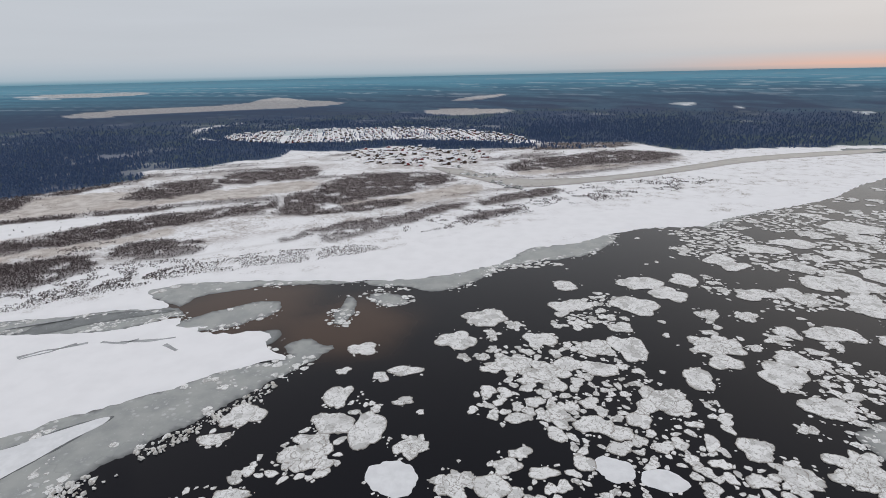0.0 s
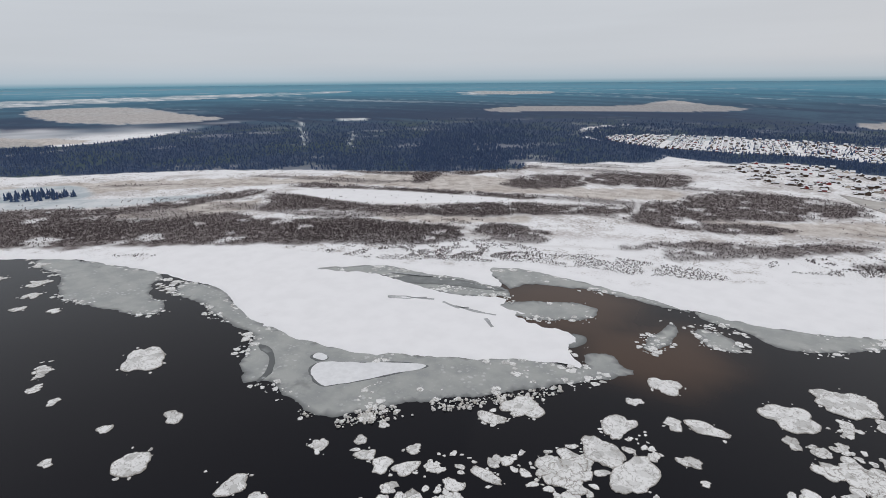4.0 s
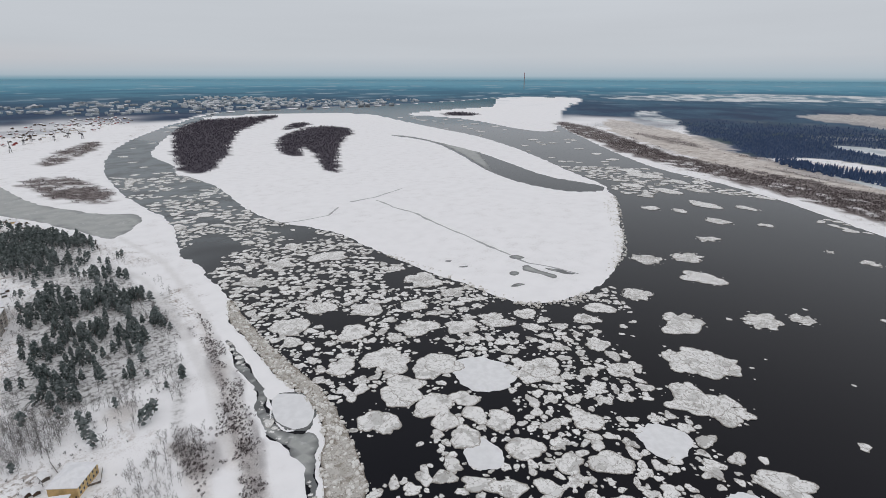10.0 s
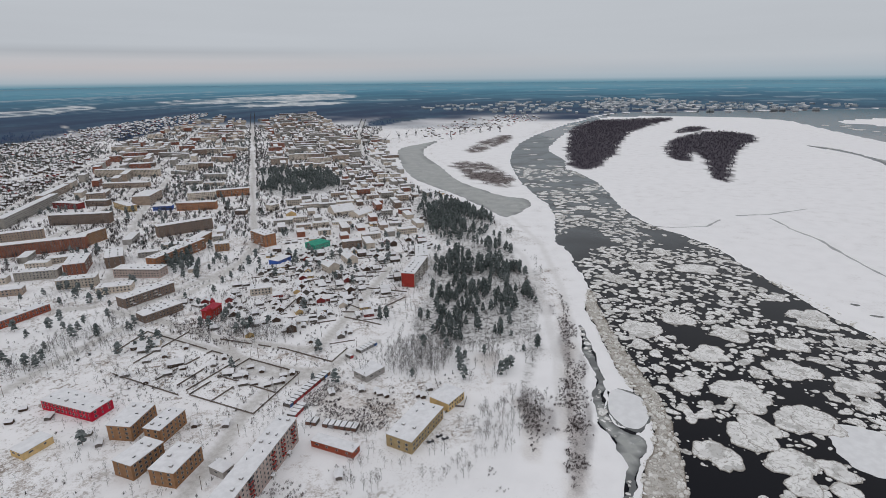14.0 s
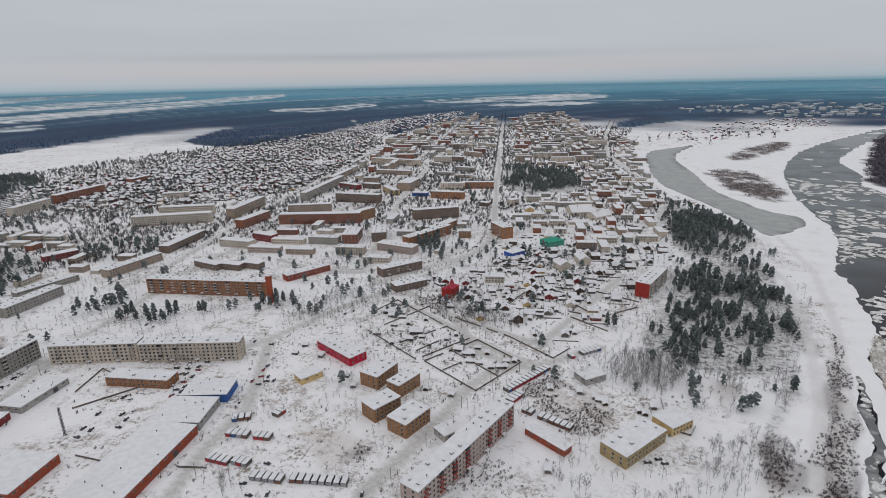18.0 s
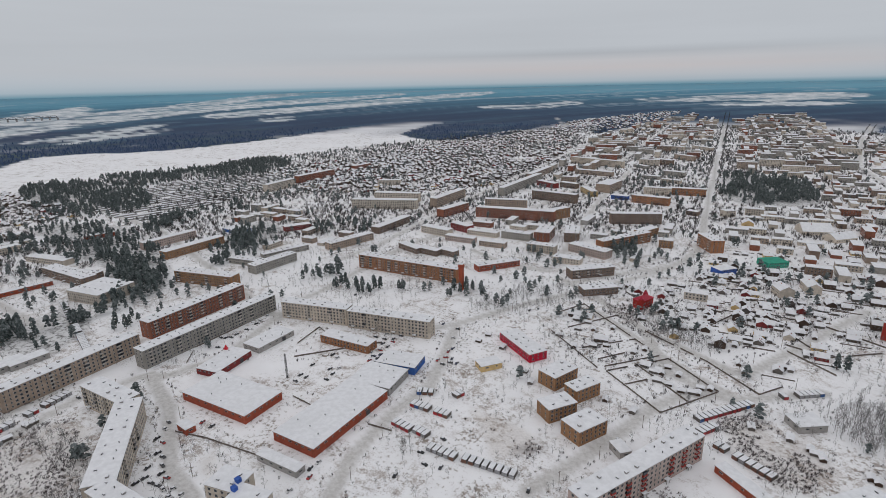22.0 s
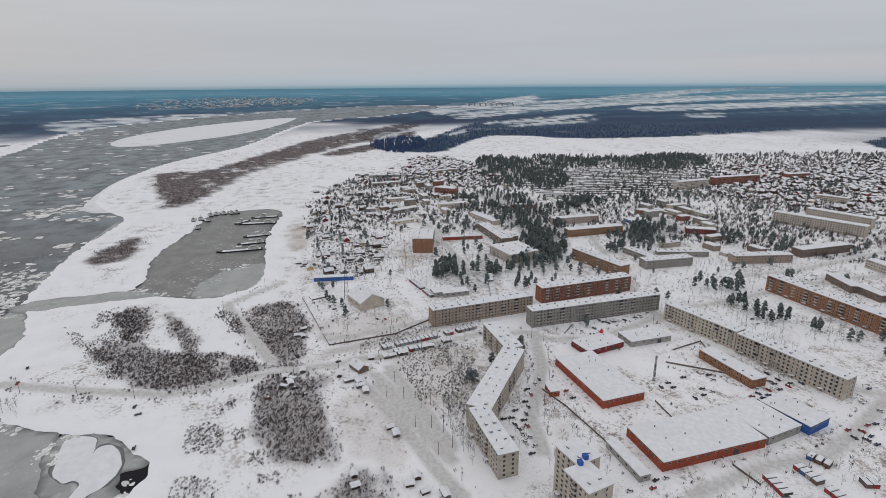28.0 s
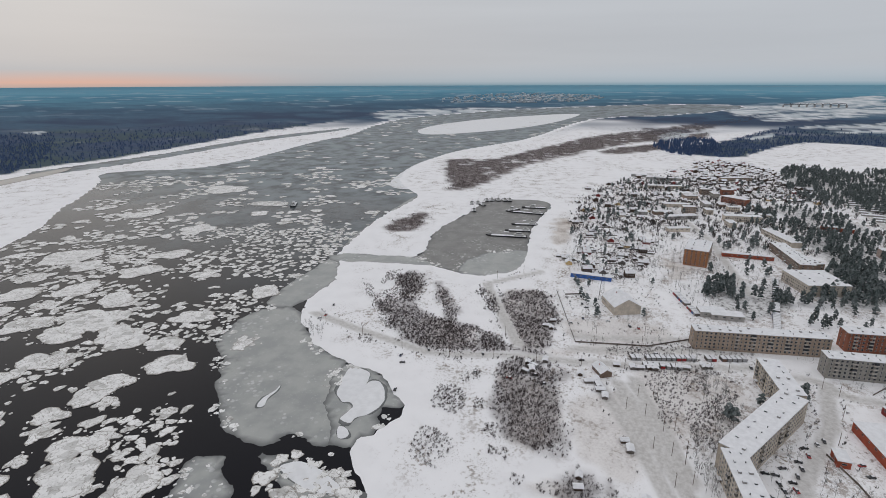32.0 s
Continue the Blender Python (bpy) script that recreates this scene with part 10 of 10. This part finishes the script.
def crane(x, y, turn):
    root = new("harbour_crane")
    for sx in (-3, 3):
        for sy in (-3, 3):
            part("leg", solid("leg", [([prism((sx, sy, 0), (sx * 0.5, sy * 0.5, 12), 0.5, 0.4, 4)], M_DARK)]), root)
    part("cab", solid("cab", [([box(0, 0, 14, 5, 4, 4)], M_DARK)]), root)
    part("jib", solid("jib", [([prism((1, 0, 15), (15, 0, 32), 0.8, 0.3, 4), prism((-1, 0, 16), (-1, 0, 25), 0.6, 0.3, 4), prism((-1, 0, 25), (13, 0, 30), 0.2, 0.2, 3)], M_DARK)]), root)
    tagged(root, "dark portal crane on the snowy river quay", "crane", "cranes on the quay")
    return seat(root, x, y, turn)


crane(-105, -1749, 2.9)
crane(-164, -1870, 0.5)
crane(-198, -1927, 2.5)
crane(-239, -1969, 3.6)
crane(-335, -1790, 4.6)
crane(-406, -1960, 3.4)
crane(-445, -2038, 3.4)
crane(-562, -2093, 3.1)
crane(-583, -2023, 0.1)
crane(-499, -2010, 2.0)


# the power station's chimney on the horizon and the railway bridge
def far_chimney(x, y, h):
    root = new("power_station_chimney")
    part("shaft", solid("shaft", [([prism((0, 0, 0), (0, 0, h), 7.5, 4.6, 10)], M_CONCRETE)]), root)
    for k in range(3):
        part("red_band", solid("red_band", [([prism((0, 0, h * (0.68 + 0.12 * k)), (0, 0, h * (0.73 + 0.12 * k)), 5.9 - 0.36 * k, 5.7 - 0.36 * k, 10)], M_REDTRIM)]), root)
    tagged(root, "tall banded power station chimney on the horizon", "chimney")
    return seat(root, x, y, 0)


far_chimney(-8206, -4989, 260)


# small signs and cabins on roofs
star = new("roof_sign", solid("roof_sign", [([prism((0, 0, 0), (0, 0, 4.2), 2.4, 0.05, 3)], plain("red_sign_paint", (0.62, 0.01, 0.03), 0.4, 0.1))]))
star.location = (421.0, -148.5, 5.28)
tagged(star, "bright red pointed sign on a snowy depot roof", "sign")
for x, y, z in ((256.0, -48.6, 27.6), (252.6, -44.2, 27.6)):
    cabin = new("roof_cabin")
    part("body", solid("body", [([box(0, 0, 1.1, 2.6, 2.2, 2.2)], WALLS["bluehouse"])]), cabin)
    part("roof", solid("roof", [([cap(2.8, 2.4, 2.2, 2.4, 0.2)], WALLS["bluehouse"])]), cabin)
    tagged(cabin, "small blue cabin on a flat apartment roof", "cabin", "blue roof cabins")
    cabin.location = (x, y, z)


# the railway bridge over the far river
bridge = new("railway_bridge")
ends = [(5064, -1301), (5061, -1735)]
for k in range(9):
    x, y = ends[0][0] + (ends[1][0] - ends[0][0]) * k / 8, ends[0][1] + (ends[1][1] - ends[0][1]) * k / 8
    wx, wy, wz = (float(q) for q in warp(x, y, 0.0))
    s_ = (wx - EYE[0]) / (x - EYE[0])
    pier = part("pier", solid("pier", [([box(0, 0, 9, 7, 12, 18)], M_CONCRETE)]), bridge, wx, wy, wz - 0.5)
    pier.scale = (s_, s_, s_)
    if k < 8:
        x2, y2 = ends[0][0] + (ends[1][0] - ends[0][0]) * (k + 1) / 8, ends[0][1] + (ends[1][1] - ends[0][1]) * (k + 1) / 8
        p, q = np.array(warp(x, y, 19.0)), np.array(warp(x2, y2, 19.0))
        up = np.array((0, 0, 12 * s_))
        span = [prism(p, q, 2.2 * s_, 2.2 * s_, 4), prism(p * 0.8 + q * 0.2 + up, p * 0.2 + q * 0.8 + up, 1.4 * s_, 1.4 * s_, 4), prism(p, p * 0.8 + q * 0.2 + up, 1.4 * s_, 1.4 * s_, 4), prism(p * 0.2 + q * 0.8 + up, q, 1.4 * s_, 1.4 * s_, 4)]
        part("truss", solid("truss", [(span, M_DARK)]), bridge)
tagged(bridge, "long dark steel railway bridge on concrete piers", "bridge")

# ---- bare trees, weeds and single pines all over the town ----
rng = np.random.default_rng(31)
AREA = [TOWN_AREA]
tx_, ty_ = strewn(AREA, 7.0, 0.0025, seed=51)
td_ = np.hypot(tx_ - EYE[0], ty_ - EYE[1])
DEPOT = rounded([(432, -97), (448, -225), (363, -228), (295, -256), (273, -244), (262, -101), (292, -92), (381, -80)], 1)
ok = (inside(tx_, ty_, DEPOT) < 0) & off_roads(tx_, ty_, 6.0) & clear_of_blocks(tx_, ty_, 2.5) & (rng.random(len(tx_)) < np.where(td_ < 750, 0.17, 0.70) + np.where(td_ < 750, 2.3, 1.1) * fbm(tx_, ty_, 60, 3, 55)) & (deepest("wood", tx_, ty_, 5.0) < 0)
tx_, ty_, td_ = tx_[ok], ty_[ok], td_[ok]
near_ = td_ < 750
LIGHT = [birch_shape(200 + s, limbs=7) for s in range(5)]
plant("town_birches", LIGHT, tx_[near_], ty_[near_], 5 + 4 * rng.random(near_.sum()), M_BIRCH, "frosted bare trees among the houses", "trees", 1.0)
plant("town_thickets", TREELETS, tx_[~near_], ty_[~near_], 4.2 + 4.6 * rng.random((~near_).sum()), M_BUSHY, "bare dark trees between distant houses", "trees", 1.0)
wx_, wy_ = strewn(AREA, 6.0, 0.006, seed=52)
wd_ = np.hypot(wx_ - EYE[0], wy_ - EYE[1])
ok = (wd_ < 900) & (inside(wx_, wy_, DEPOT) < 0) & off_roads(wx_, wy_, 5.0) & clear_of_blocks(wx_, wy_, 1.0) & (rng.random(len(wx_)) < 1.6 * fbm(wx_, wy_, 35, 2, 57))
plant("yard_weeds", TREELETS, wx_[ok], wy_[ok], 0.8 + 1.4 * rng.random(ok.sum()), M_BUSHY, "dry weeds and low bushes in snowy yards", "weeds", 1.2)
qx_, qy_ = strewn(AREA, 15.0, 0.004, seed=53)
ok = (np.hypot(qx_ - EYE[0], qy_ - EYE[1]) > 330) & off_roads(qx_, qy_, 7.0) & clear_of_blocks(qx_, qy_, 4.0) & (rng.random(len(qx_)) < 0.25 + 0.9 * fbm(qx_, qy_, 90, 3, 59)) & (inside(qx_, qy_, DEPOT) < 0)
qx_, qy_ = qx_[ok], qy_[ok]
plant("scattered_pines", PINE_FAR, qx_, qy_, 6 + 6 * rng.random(len(qx_)), M_PINE, "single snow-dusted pines among the houses", "trees", 1.15)
plant("scattered_pine_trunks", PINE_T, qx_, qy_, np.full(len(qx_), 9.0), M_BARK, "trunks of pines among the houses", "trunks", 1.0)
# hedges of twigs beside the roads
ex_, ey_ = [], []
for line in ROAD[3:] + FENCES:
    for x, y, a, l in line_places(line, 4.0):
        for side in (-1, 1):
            if rng.random() < 0.5:
                k = 6.5 + 3 * rng.random()
                ex_.append(x - math.sin(a) * k * side)
                ey_.append(y + math.cos(a) * k * side)
ex_, ey_ = np.array(ex_), np.array(ey_)
ok = clear_of_blocks(ex_, ey_, 1.0) & off_roads(ex_, ey_, 5.0) & (land(ex_, ey_) > 2)
plant("roadside_bushes", THIN + LIGHT[:1], ex_[ok], ey_[ok], 1.2 + 1.8 * rng.random(ok.sum()), M_BUSHY, "rows of bare roadside bushes", "bushes", 1.1)

# bare lime trees in rows on both sides of the main street
vx_, vy_ = [], []
for line in ROAD[:2]:
    for x, y, a, l in line_places(line, 7.0):
        for side in (-1, 1):
            if rng.random() < 0.8 and math.hypot(x - EYE[0], y - EYE[1]) > 330:
                k = 8.5 + 4 * rng.random()
                vx_.append(x - math.sin(a) * k * side)
                vy_.append(y + math.cos(a) * k * side)
vx_, vy_ = np.array(vx_), np.array(vy_)
ok = clear_of_blocks(vx_, vy_, 1.0)
plant("street_trees", TREELETS, vx_[ok], vy_[ok], 3.2 + 2.0 * rng.random(ok.sum()), M_BIRCH, "dark leafless trees lining the main street", "trees", 0.9)

# fruit trees and currant bushes in the gardens
ox_, oy_ = strewn([rounded(z, 1) for z in HOUSE_ZONES], 6.5, 0.003, seed=58)
od_ = np.hypot(ox_ - EYE[0], oy_ - EYE[1])
ok = (od_ < 1500) & off_roads(ox_, oy_, 4.0) & clear_of_blocks(ox_, oy_, 1.0) & (rng.random(len(ox_)) < 0.45 + 1.0 * fbm(ox_, oy_, 30, 2, 67))
plant("garden_bushes", TREELETS, ox_[ok], oy_[ok], 1.6 + 2.6 * rng.random(ok.sum()), M_BUSHY, "dark bare bushes and fruit trees in snowy gardens", "bushes", 1.1)
